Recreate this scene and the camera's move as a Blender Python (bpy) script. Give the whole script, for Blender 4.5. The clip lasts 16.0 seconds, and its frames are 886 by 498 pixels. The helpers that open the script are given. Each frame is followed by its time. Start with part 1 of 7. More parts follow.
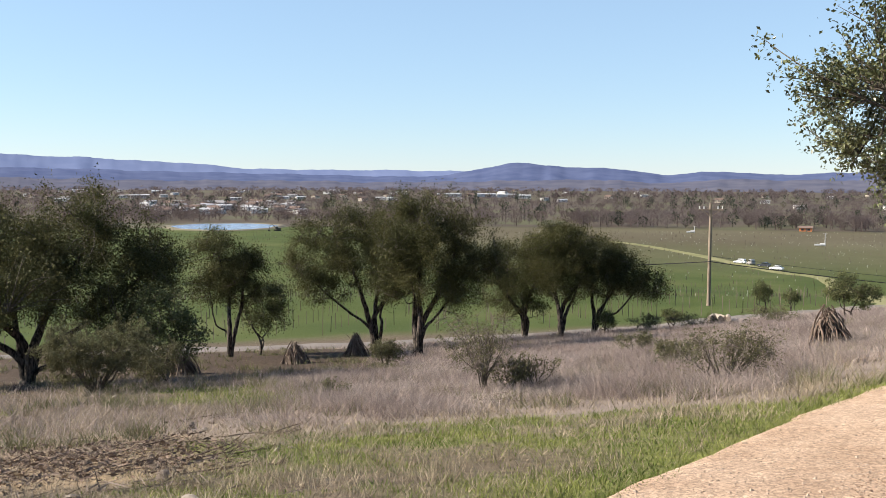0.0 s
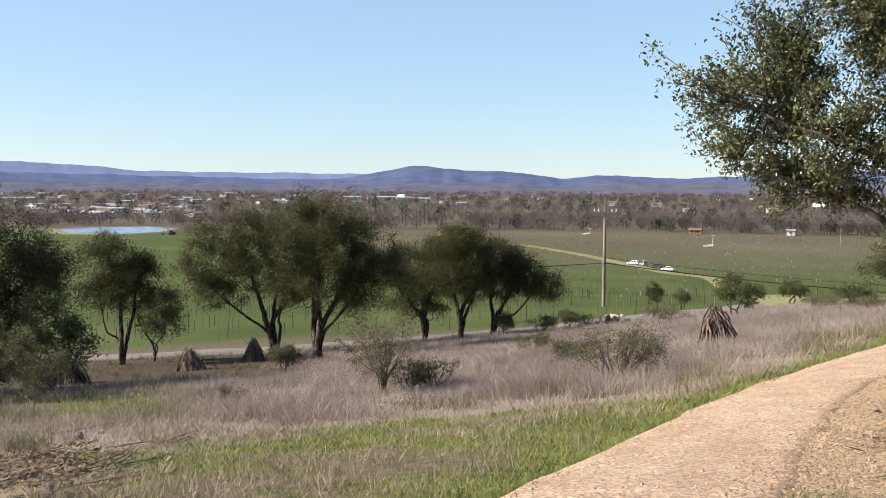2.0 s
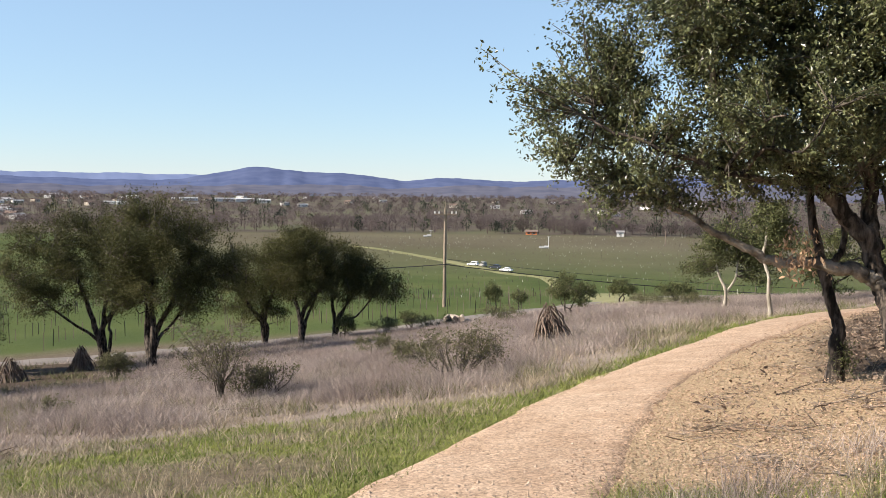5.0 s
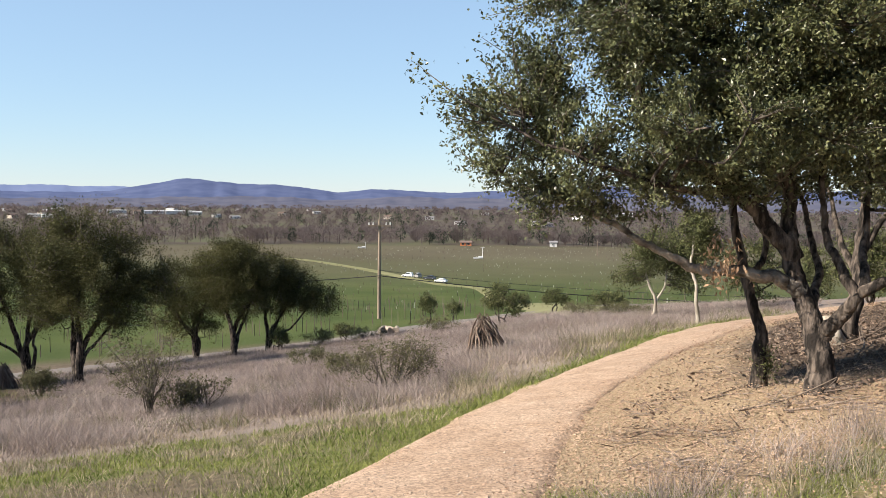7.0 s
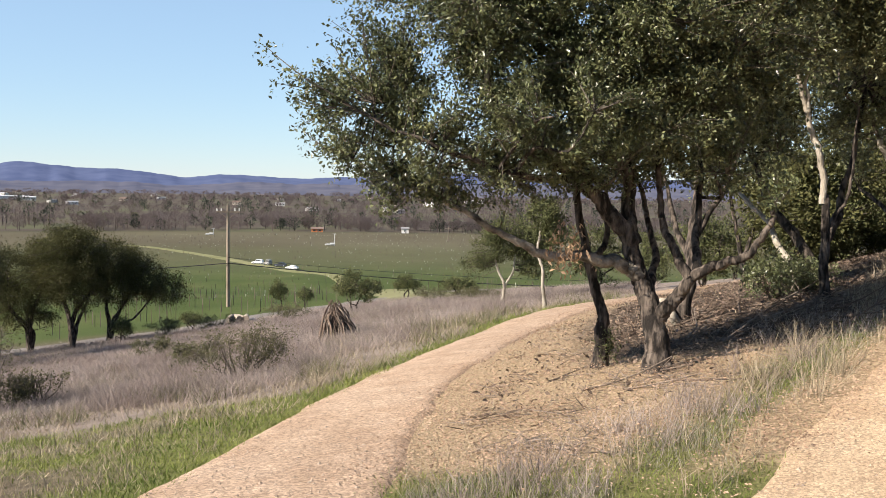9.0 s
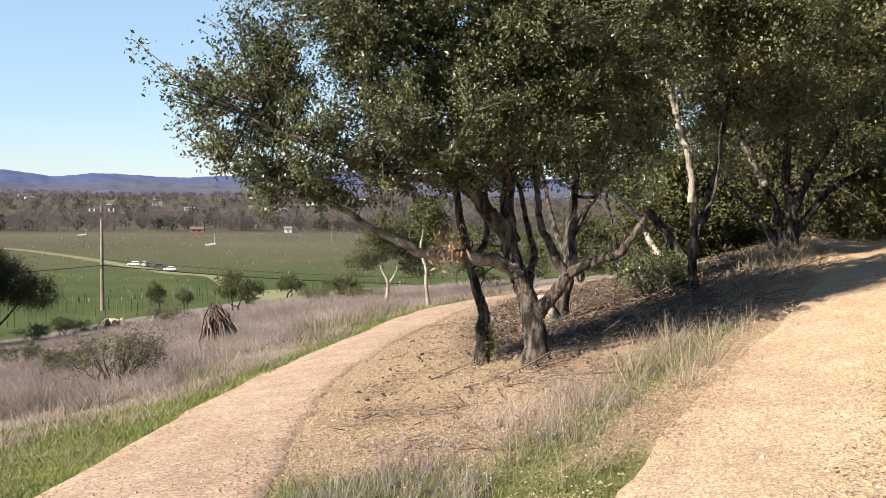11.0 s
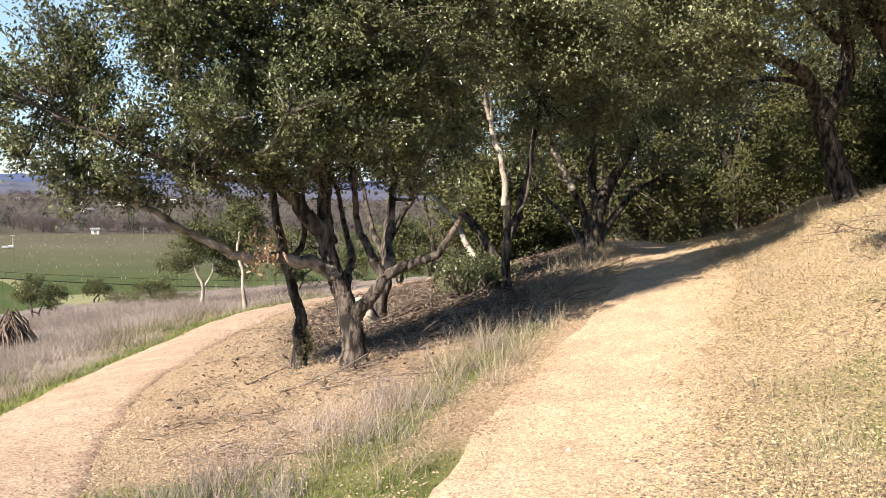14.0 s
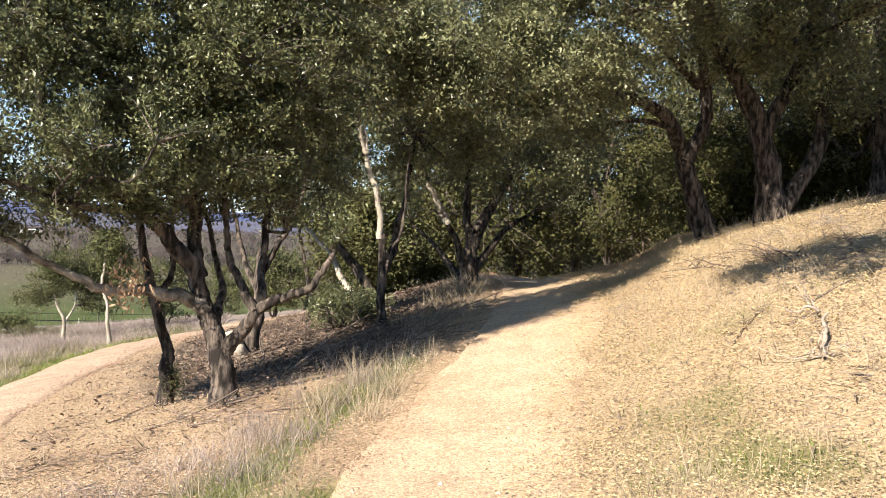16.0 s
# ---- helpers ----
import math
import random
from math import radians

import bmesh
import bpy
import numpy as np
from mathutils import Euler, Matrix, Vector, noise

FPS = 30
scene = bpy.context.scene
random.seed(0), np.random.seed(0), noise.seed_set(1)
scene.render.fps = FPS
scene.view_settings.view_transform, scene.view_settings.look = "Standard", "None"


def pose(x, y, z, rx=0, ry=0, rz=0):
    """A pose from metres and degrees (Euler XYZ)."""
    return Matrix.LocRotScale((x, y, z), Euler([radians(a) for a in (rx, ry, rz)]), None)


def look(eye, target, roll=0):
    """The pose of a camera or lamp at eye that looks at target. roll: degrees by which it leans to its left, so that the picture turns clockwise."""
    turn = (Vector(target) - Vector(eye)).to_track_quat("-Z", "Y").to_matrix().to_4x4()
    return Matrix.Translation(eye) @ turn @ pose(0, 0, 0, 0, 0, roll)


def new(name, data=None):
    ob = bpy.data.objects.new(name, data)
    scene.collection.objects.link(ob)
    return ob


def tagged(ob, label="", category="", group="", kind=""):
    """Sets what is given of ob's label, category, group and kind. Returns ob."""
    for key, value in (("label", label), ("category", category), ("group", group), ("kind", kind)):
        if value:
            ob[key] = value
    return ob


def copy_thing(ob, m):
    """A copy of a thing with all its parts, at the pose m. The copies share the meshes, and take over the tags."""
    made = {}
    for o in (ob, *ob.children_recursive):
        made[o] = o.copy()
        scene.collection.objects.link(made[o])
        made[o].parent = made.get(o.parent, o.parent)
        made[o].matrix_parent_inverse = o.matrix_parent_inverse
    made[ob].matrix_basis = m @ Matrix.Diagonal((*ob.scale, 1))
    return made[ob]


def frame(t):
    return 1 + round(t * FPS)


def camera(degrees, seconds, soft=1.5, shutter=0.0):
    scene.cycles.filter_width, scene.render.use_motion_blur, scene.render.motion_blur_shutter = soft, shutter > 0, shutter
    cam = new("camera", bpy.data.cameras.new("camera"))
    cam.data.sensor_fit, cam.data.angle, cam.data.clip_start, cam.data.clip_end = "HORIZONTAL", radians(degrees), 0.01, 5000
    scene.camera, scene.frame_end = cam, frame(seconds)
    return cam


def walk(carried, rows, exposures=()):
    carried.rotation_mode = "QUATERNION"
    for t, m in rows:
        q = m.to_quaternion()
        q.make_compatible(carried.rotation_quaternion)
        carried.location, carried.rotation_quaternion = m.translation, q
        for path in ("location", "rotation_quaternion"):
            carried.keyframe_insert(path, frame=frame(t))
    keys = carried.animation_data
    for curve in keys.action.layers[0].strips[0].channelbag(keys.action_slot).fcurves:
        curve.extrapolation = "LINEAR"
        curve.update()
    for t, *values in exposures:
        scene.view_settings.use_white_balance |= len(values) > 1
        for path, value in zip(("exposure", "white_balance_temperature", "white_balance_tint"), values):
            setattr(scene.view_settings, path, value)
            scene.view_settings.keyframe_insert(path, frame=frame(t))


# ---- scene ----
# ---------------------------------------------------------------- camera
EYE = 1.6
cam = camera(50.75, 16.0, 0.85)
# seconds, x, y, z from the standing point, bearing, pitch, lean to the right
ROWS = [
    (0.0, -0.051, -0.032, 0.004, -15.83, -4.20, -0.21),
    (0.5, -0.049, -0.008, -0.009, -14.61, -4.14, -0.23),
    (1.0, -0.042, -0.015, -0.007, -12.74, -4.35, -0.03),
    (1.5, -0.034, -0.011, -0.005, -11.42, -4.03, 0.00),
    (2.0, -0.031, -0.022, -0.003, -9.69, -3.99, -0.35),
    (2.5, -0.026, -0.037, 0.003, -8.46, -4.16, -0.31),
    (3.0, -0.021, -0.039, -0.002, -7.77, -3.92, -0.57),
    (3.5, -0.019, -0.032, -0.000, -6.64, -3.75, -0.83),
    (4.0, -0.014, -0.005, 0.001, -3.61, -3.85, -0.73),
    (4.5, -0.002, -0.001, -0.000, -1.35, -3.99, -0.81),
    (5.0, -0.000, 0.000, -0.000, 0.00, -3.78, -0.70),
    (7.5, 0.027, -0.027, -0.000, 5.53, -3.00, -0.81),
    (8.0, 0.026, -0.023, -0.008, 7.73, -3.30, -1.13),
    (8.5, 0.032, -0.028, -0.005, 10.79, -3.62, -0.90),
    (9.0, 0.035, -0.016, -0.002, 13.09, -3.78, -0.87),
    (11.5, 0.057, -0.055, 0.012, 22.01, -3.97, -0.93),
    (12.0, 0.059, -0.057, 0.011, 24.02, -4.28, -1.18),
    (12.5, 0.062, -0.060, 0.013, 26.15, -4.16, -1.18),
    (13.0, 0.065, -0.064, 0.013, 27.63, -3.97, -1.41),
    (13.5, 0.074, -0.060, 0.013, 29.36, -3.46, -1.30),
    (14.0, 0.079, -0.056, 0.014, 31.21, -3.44, -1.35),
    (14.5, 0.080, -0.068, 0.017, 33.25, -3.35, -1.43),
    (15.0, 0.084, -0.067, 0.021, 35.04, -2.79, -1.61),
    (15.5, 0.091, -0.067, 0.022, 36.95, -1.66, -2.12),
    (16.0, 0.096, -0.064, 0.014, 38.73, -1.16, -2.02),
]


def gaze(x, y, z, bearing, pitch, lean):
    b, p = radians(bearing), radians(pitch)
    eye = Vector((x, y, EYE + z))
    return look(eye, eye + Vector((math.sin(b) * math.cos(p), math.cos(b) * math.cos(p), math.sin(p))), -lean)


# the camera opens up as it turns from the bright sky to the wood
walk(cam, [(t, gaze(*r)) for t, *r in ROWS], [(0.0, 1.17), (5.0, 1.13), (9.0, 1.14), (12.5, 1.32), (16.0, 1.52)])

# ---------------------------------------------------------------- daylight
SUN_BEARING, SUN_HEIGHT = -104.0, 31.0
world = bpy.data.worlds.new("sky")
scene.world = world
world.use_nodes = True
wn = world.node_tree.nodes
sky = wn.new("ShaderNodeTexSky")
sky.sky_type = "NISHITA"
sky.sun_disc = False
sky.sun_elevation = radians(SUN_HEIGHT)
sky.sun_rotation = radians(SUN_BEARING)
sky.air_density, sky.dust_density, sky.ozone_density = 1.0, 0.0, 4.0
wn["Background"].inputs["Strength"].default_value = 0.075
pale = wn.new("ShaderNodeMix")          # thin even veil over the clear sky
pale.data_type = "RGBA"
low_sky = wn.new("ShaderNodeTexCoord")
height = wn.new("ShaderNodeSeparateXYZ")
veil = wn.new("ShaderNodeMapRange")      # thick near the horizon, gone towards the zenith
veil.interpolation_type = "SMOOTHSTEP"
veil.inputs["From Min"].default_value, veil.inputs["From Max"].default_value = 0.10, 0.65
veil.inputs["To Min"].default_value, veil.inputs["To Max"].default_value = 0.52, 0.0
world.node_tree.links.new(low_sky.outputs["Generated"], height.inputs["Vector"])
world.node_tree.links.new(height.outputs["Z"], veil.inputs["Value"])
world.node_tree.links.new(veil.outputs["Result"], pale.inputs[0])
pale.inputs[7].default_value = (3.2, 4.4, 5.8, 1)
world.node_tree.links.new(sky.outputs["Color"], pale.inputs[6])
world.node_tree.links.new(pale.outputs[2], wn["Background"].inputs["Color"])
sun = new("sun", bpy.data.lights.new("sun", "SUN"))
sun.data.energy, sun.data.angle, sun.data.color = 5.0, radians(0.53), (1.0, 0.90, 0.77)
sun_from = Vector((math.sin(radians(SUN_BEARING)) * math.cos(radians(SUN_HEIGHT)),
                   math.cos(radians(SUN_BEARING)) * math.cos(radians(SUN_HEIGHT)), math.sin(radians(SUN_HEIGHT))))
sun.matrix_world = look(sun_from * 300, (0, 0, 0))

# ---------------------------------------------------------------- materials


def material(name, low, high, scale=8.0, rough=0.8, bump=0.0, bump_scale=60.0, spread=(0.3, 0.7), island=0.0,
             metal=0.0, through_light=0.0, fine=0.0, stretch=(1, 1, 1), specular=0.3):
    """Two colours mixed by noise of a real-world size, with a finer grain and relief; island varies single leaves."""
    m = bpy.data.materials.new(name)
    m.use_nodes = True
    n, l = m.node_tree.nodes, m.node_tree.links
    b = n["Principled BSDF"]
    geo = n.new("ShaderNodeNewGeometry")
    coord = n.new("ShaderNodeMapping")
    coord.inputs["Scale"].default_value = stretch
    l.new(geo.outputs["Position"], coord.inputs["Vector"])
    tex = n.new("ShaderNodeTexNoise")
    tex.inputs["Scale"].default_value, tex.inputs["Detail"].default_value = scale, 5.0
    l.new(coord.outputs["Vector"], tex.inputs["Vector"])
    ramp = n.new("ShaderNodeValToRGB")
    ramp.color_ramp.elements[0].position, ramp.color_ramp.elements[1].position = spread
    ramp.color_ramp.elements[0].color, ramp.color_ramp.elements[1].color = (*low, 1), (*high, 1)
    l.new(tex.outputs["Fac"], ramp.inputs["Fac"])
    colour = ramp.outputs["Color"]
    grain = n.new("ShaderNodeTexNoise")
    grain.inputs["Scale"].default_value, grain.inputs["Detail"].default_value = bump_scale, 6.0
    l.new(coord.outputs["Vector"], grain.inputs["Vector"])
    if island or fine:
        value = n.new("ShaderNodeMapRange")
        amount = island or fine
        value.inputs["To Min"].default_value, value.inputs["To Max"].default_value = 1 - amount, 1 + amount
        l.new(geo.outputs["Random Per Island"] if island else grain.outputs["Fac"], value.inputs["Value"])
        tint = n.new("ShaderNodeHueSaturation")
        l.new(value.outputs["Result"], tint.inputs["Value"])
        l.new(colour, tint.inputs["Color"])
        colour = tint.outputs["Color"]
    l.new(colour, b.inputs["Base Color"])
    b.inputs["Roughness"].default_value, b.inputs["Metallic"].default_value = rough, metal
    b.inputs["Specular IOR Level"].default_value = specular
    if bump:
        relief = n.new("ShaderNodeBump")
        relief.inputs["Strength"].default_value, relief.inputs["Distance"].default_value = bump, 0.02
        l.new(grain.outputs["Fac"], relief.inputs["Height"])
        l.new(relief.outputs["Normal"], b.inputs["Normal"])
    if through_light:
        glow = n.new("ShaderNodeBsdfTranslucent")
        l.new(colour, glow.inputs["Color"])
        mix = n.new("ShaderNodeMixShader")
        mix.inputs["Fac"].default_value = through_light
        l.new(b.outputs["BSDF"], mix.inputs[1])
        l.new(glow.outputs["BSDF"], mix.inputs[2])
        l.new(mix.outputs["Shader"], n["Material Output"].inputs["Surface"])
    return m


OAK_LEAF = material("oak leaf", (0.042, 0.052, 0.021), (0.158, 0.168, 0.076), 2.6, 0.36, island=0.6, through_light=0.20, specular=0.5)
# Dark green of the field oaks; deep wood trees take it in place of shade.
OAK_LEAF_FAR = material("oak leaf in the field and shade-darkened wood", (0.034, 0.038, 0.013), (0.108, 0.104, 0.041), 0.7, 0.7, island=0.4, through_light=0.15, specular=0.12)
WOOD_LEAF = material("wood leaf", (0.070, 0.078, 0.036), (0.250, 0.256, 0.134), 1.1, 0.42, island=0.6, through_light=0.3)
SHRUB_LEAF = material("shrub leaf", (0.086, 0.086, 0.042), (0.165, 0.154, 0.084), 3.0, 0.8, island=0.4, through_light=0.2, specular=0.12)
SAPLING_LEAF = material("sapling leaf", (0.060, 0.070, 0.028), (0.132, 0.138, 0.060), 3.0, 0.7, island=0.4, through_light=0.2, specular=0.15)
BARK = material("oak bark", (0.014, 0.011, 0.009), (0.138, 0.110, 0.090), 15.0, 0.95, 1.0, 46.0, (0.42, 0.66), fine=0.7, stretch=(1, 1, 0.28))
LICHEN_BARK = material("lichen on oak bark", (0.034, 0.027, 0.022), (0.270, 0.232, 0.188), 6.0, 0.95, 0.8, 40.0, (0.36, 0.62), fine=0.5)
PALE_BARK = material("lichened bark", (0.225, 0.191, 0.150), (0.435, 0.390, 0.323), 7.0, 0.9, 0.7, 50.0, fine=0.3, stretch=(1, 1, 0.4))
TWIG = material("twig bark", (0.056, 0.045, 0.036), (0.128, 0.109, 0.086), 10.0, 0.9, fine=0.2)
DEAD_WOOD = material("weathered dead wood", (0.120, 0.090, 0.071), (0.270, 0.217, 0.176), 6.0, 0.9, 0.5, 50.0, fine=0.3)
DARK_STICK = material("stacked branch bark", (0.056, 0.039, 0.030), (0.173, 0.124, 0.094), 5.0, 0.9, 0.5, 50.0, fine=0.3)

# ---------------------------------------------------------------- plan helpers


def at(bearing, rise, metres):
    """A place by bearing (degrees right of the pole), rise and distance from the standing point's eye."""
    b, e = radians(bearing), radians(rise)
    return Vector((metres * math.sin(b) * math.cos(e), metres * math.cos(b) * math.cos(e), EYE + metres * math.sin(e)))


# The hillside: height under the eye, by bearing (rows) and distance (columns); the valley floor follows beyond
RINGS = np.array([5.5, 10, 16, 24, 40, 60, 90])
HILL = {
    -90: (-1.75, -2.2, -3.0, -4.0, -6.0, -8.2, -11.5),
    -50: (-1.85, -2.8, -3.8, -4.9, -7.0, -9.6, -12.5),
    -30: (-1.90, -2.88, -3.9, -5.1, -7.4, -9.9, -12.6),
    -15: (-1.87, -2.75, -3.75, -4.95, -7.4, -9.5, -12.3),
    0: (-1.85, -2.45, -3.4, -4.3, -6.3, -8.5, -11.6),
    12: (-1.78, -2.25, -2.75, -3.3, -4.9, -6.8, -9.9),
    22: (-1.70, -1.90, -2.3, -2.95, -4.3, -6.1, -9.2),
    32: (-1.62, -1.60, -1.65, -2.2, -3.5, -5.3, -8.3),
    42: (-1.60, -1.33, -1.10, -0.95, -1.3, -2.6, -5.0),
    52: (-1.53, -1.00, -0.35, -0.15, -0.1, -0.5, -2.0),
    62: (-1.37, 0.05, 0.72, 1.05, 1.6, 2.4, 3.0),
    90: (-0.90, 0.7, 1.8, 3.0, 5.0, 8.0, 11.0),
    180: (-1.20, -0.5, 0.8, 2.2, 5.0, 8.0, 11.0),
}
BEARINGS = np.arange(-180, 180, 1.0)
LOGS = np.linspace(math.log(0.5), math.log(90), 120)


def smooth_hill():
    keys = sorted(HILL)
    known = np.array([[-1.6] + list(HILL[k]) for k in keys])
    steps = np.log(np.array([0.5, *RINGS]))
    along = np.array([np.interp(LOGS, steps, row) for row in known])
    xs = [k - 360 for k in keys] + keys + [k + 360 for k in keys]
    full = np.array([np.interp(BEARINGS, xs, np.tile(along[:, j], 3)) for j in range(len(LOGS))]).T
    k1 = np.exp(-0.5 * (np.arange(-12, 13) / 4.0) ** 2)
    k2 = np.exp(-0.5 * (np.arange(-8, 9) / 2.5) ** 2)
    k1, k2 = k1 / k1.sum(), k2 / k2.sum()
    padded = np.concatenate([full[-12:], full, full[:12]])
    full = np.array([np.convolve(padded[:, j], k1, "valid") for j in range(len(LOGS))]).T
    ends = np.concatenate([np.repeat(full[:, :1], 8, 1), full, np.repeat(full[:, -1:], 8, 1)], 1)
    return np.array([np.convolve(row, k2, "valid") for row in ends])


HEIGHTS = smooth_hill()
# the high path dips past its crest between the bank and the wood
dip = np.interp(BEARINGS, [41.5, 45.0, 50.0, 53.0], [0, 1, 1, 0])
HEIGHTS -= dip[:, None] * np.interp(np.exp(LOGS), [11, 16, 24, 40, 60, 90], [0, 0.16, 0.44, 1.3, 2.0, 2.5])[None]


def ripple(x, y, size, seed=0.0):
    """Cheap smooth unevenness of about -1 to 1 with the given size in metres."""
    a, b = x / size + seed * 3.1, y / size - seed * 1.7
    return (np.sin(a * 2.1 + 1.3 * np.sin(b * 1.7 + seed)) + np.sin(b * 2.7 + 1.1 * np.sin(a * 2.3 - seed))
            + 0.6 * np.sin((a + b) * 4.3 + 2 * np.sin(a * 1.1)) + 0.6 * np.sin((a - b) * 5.1 + 1.5 * np.sin(b * 1.9))) / 3.2


def terrain(x, y):
    x, y = np.asarray(x, float), np.asarray(y, float)
    d = np.hypot(x, y)
    b = np.degrees(np.arctan2(x, y))
    i = (b + 180) % 360
    i0 = np.floor(i).astype(int) % 360
    i1, fi = (i0 + 1) % 360, i - np.floor(i)
    j = np.clip((np.log(np.maximum(d, 0.5)) - LOGS[0]) / (LOGS[1] - LOGS[0]), 0, len(LOGS) - 1.001)
    j0 = j.astype(int)
    fj = j - j0
    h = ((HEIGHTS[i0, j0] * (1 - fj) + HEIGHTS[i0, j0 + 1] * fj) * (1 - fi)
         + (HEIGHTS[i1, j0] * (1 - fj) + HEIGHTS[i1, j0 + 1] * fj) * fi)
    plain = np.interp(d, [90, 140, 200, 260, 350, 450, 600, 700, 950], [-12.0, -18.3, -24.3, -28.2, -30.4, -31.5, -32.2, -33.0, -33.5])
    w = np.clip((d - 75) / 60, 0, 1)
    w = w * w * (3 - 2 * w)
    rough = np.clip((d - 3) / 12, 0, 1) * np.clip((140 - d) / 80, 0, 1)
    return EYE + h * (1 - w) + plain * w + rough * (0.05 * ripple(x, y, 2.3) + 0.12 * ripple(x, y, 9.0, 2.0)) * np.clip(d / 25, 0.25, 1)


def ground_at(bearing, metres, lift=0.0):
    b = radians(bearing)
    x, y = metres * math.sin(b), metres * math.cos(b)
    return Vector((x, y, float(terrain(x, y)) + lift))


def sighted(bearing, rise, start=40.0):
    """Where a line of sight from the standing point meets the ground."""
    b, e = radians(bearing), math.tan(radians(rise))
    d = np.geomspace(start, 4500, 4000)
    below = np.nonzero(EYE + d * e < terrain(d * math.sin(b), d * math.cos(b)))[0]
    return ground_at(bearing, float(d[below[0]]) if len(below) else 4500.0)


def polar(pairs):
    return np.array([(d * math.sin(radians(b)), d * math.cos(radians(b))) for b, d in pairs])


def rounded(line, step=0.25):
    """A smooth curve through the given plan points."""
    line = np.asarray(line, float)
    ext = np.concatenate([[2 * line[0] - line[1]], line, [2 * line[-1] - line[-2]]])
    out = []
    for k in range(1, len(ext) - 2):
        p0, p1, p2, p3 = ext[k - 1:k + 3]
        n = max(2, int(np.linalg.norm(p2 - p1) / step))
        t = np.linspace(0, 1, n, endpoint=False)[:, None]
        out.append(0.5 * (2 * p1 + (p2 - p0) * t + (2 * p0 - 5 * p1 + 4 * p2 - p3) * t ** 2 + (3 * p1 - p0 - 3 * p2 + p3) * t ** 3))
    return np.concatenate(out + [line[-1:]])


LOW_PATH = rounded(np.concatenate([[(-4.5, -6.0), (-2.3, -1.5), (-0.9, 2.0)],
                                   polar([(1.3, 5.4), (4.3, 6.7), (8.5, 9.2), (12.0, 12.0), (17.0, 16.5), (21.6, 22.0), (25.5, 28.0), (31.0, 36.0), (38.0, 48.0), (44.0, 62.0)])]))
aim = np.array([math.sin(radians(49.2)), math.cos(radians(49.2))])
side = np.array([-aim[1], aim[0]])
HIGH_PATH = rounded([aim * s + side * o for s, o in ((-2.6, 0.72), (-1, 0.78), (4, 0.80), (8, 0.80), (13, 0.85), (17, 1.1), (21, 1.7), (26, 2.6), (33, 3.6), (42, 4.0))])
LOW_HALF, HIGH_HALF = 0.80, 0.80
LIFT, CAMBER = 0.018, 0.022


def low_half(x, y):
    """Half the low path's width, a little more where the two paths meet."""
    return np.interp(np.hypot(x, y), [5.0, 9.5], [LOW_HALF + 0.05, LOW_HALF])


FARM_ROAD = rounded(polar([(-60, 52), (-45, 48), (-31, 46), (-26, 46), (-18, 47), (-10, 49), (-5, 51), (0, 54), (8, 66), (16, 84)]), 1.0)


GRID_X, GRID_Y, CELL = -64.0, -14.0, 0.25
RASTERS = {}


def signed_raster(line):
    """Signed distance to a plan line on a grid: positive on its left."""
    gx_, gy_ = np.meshgrid(np.arange(GRID_X, 84, CELL), np.arange(GRID_Y, 104, CELL), indexing="ij")
    best = np.full(gx_.shape, 1e9)
    sign = np.ones(gx_.shape)
    for a, b in zip(line[:-1], line[1:]):
        vx, vy = b - a
        px_, py_ = gx_ - a[0], gy_ - a[1]
        t = np.clip((px_ * vx + py_ * vy) / (vx * vx + vy * vy), 0, 1)
        q = (px_ - t * vx) ** 2 + (py_ - t * vy) ** 2
        near = q < best
        best[near] = q[near]
        sign[near] = np.where((vx * py_ - vy * px_)[near] > 0, 1.0, -1.0)
    return np.sqrt(best) * sign


def to_line(x, y, line):
    """Distance to a plan line, and the side: positive on its left."""
    if id(line) not in RASTERS:
        every = max(1, int(0.75 / np.linalg.norm(line[1] - line[0])))
        RASTERS[id(line)] = signed_raster(np.concatenate([line[:-1:every], line[-1:]]))
    grid = RASTERS[id(line)]
    u = np.clip((np.ravel(x) - GRID_X) / CELL, 0, grid.shape[0] - 1.01)
    v = np.clip((np.ravel(y) - GRID_Y) / CELL, 0, grid.shape[1] - 1.01)
    i, j = u.astype(int), v.astype(int)
    u, v = u - i, v - j
    s = (grid[i, j] * (1 - v) + grid[i, j + 1] * v) * (1 - u) + (grid[i + 1, j] * (1 - v) + grid[i + 1, j + 1] * v) * u
    return np.abs(s), np.where(s > 0, 1.0, -1.0)


def step(v, low, high):
    t = np.clip((v - low) / (high - low), 0, 1)
    return t * t * (3 - 2 * t)


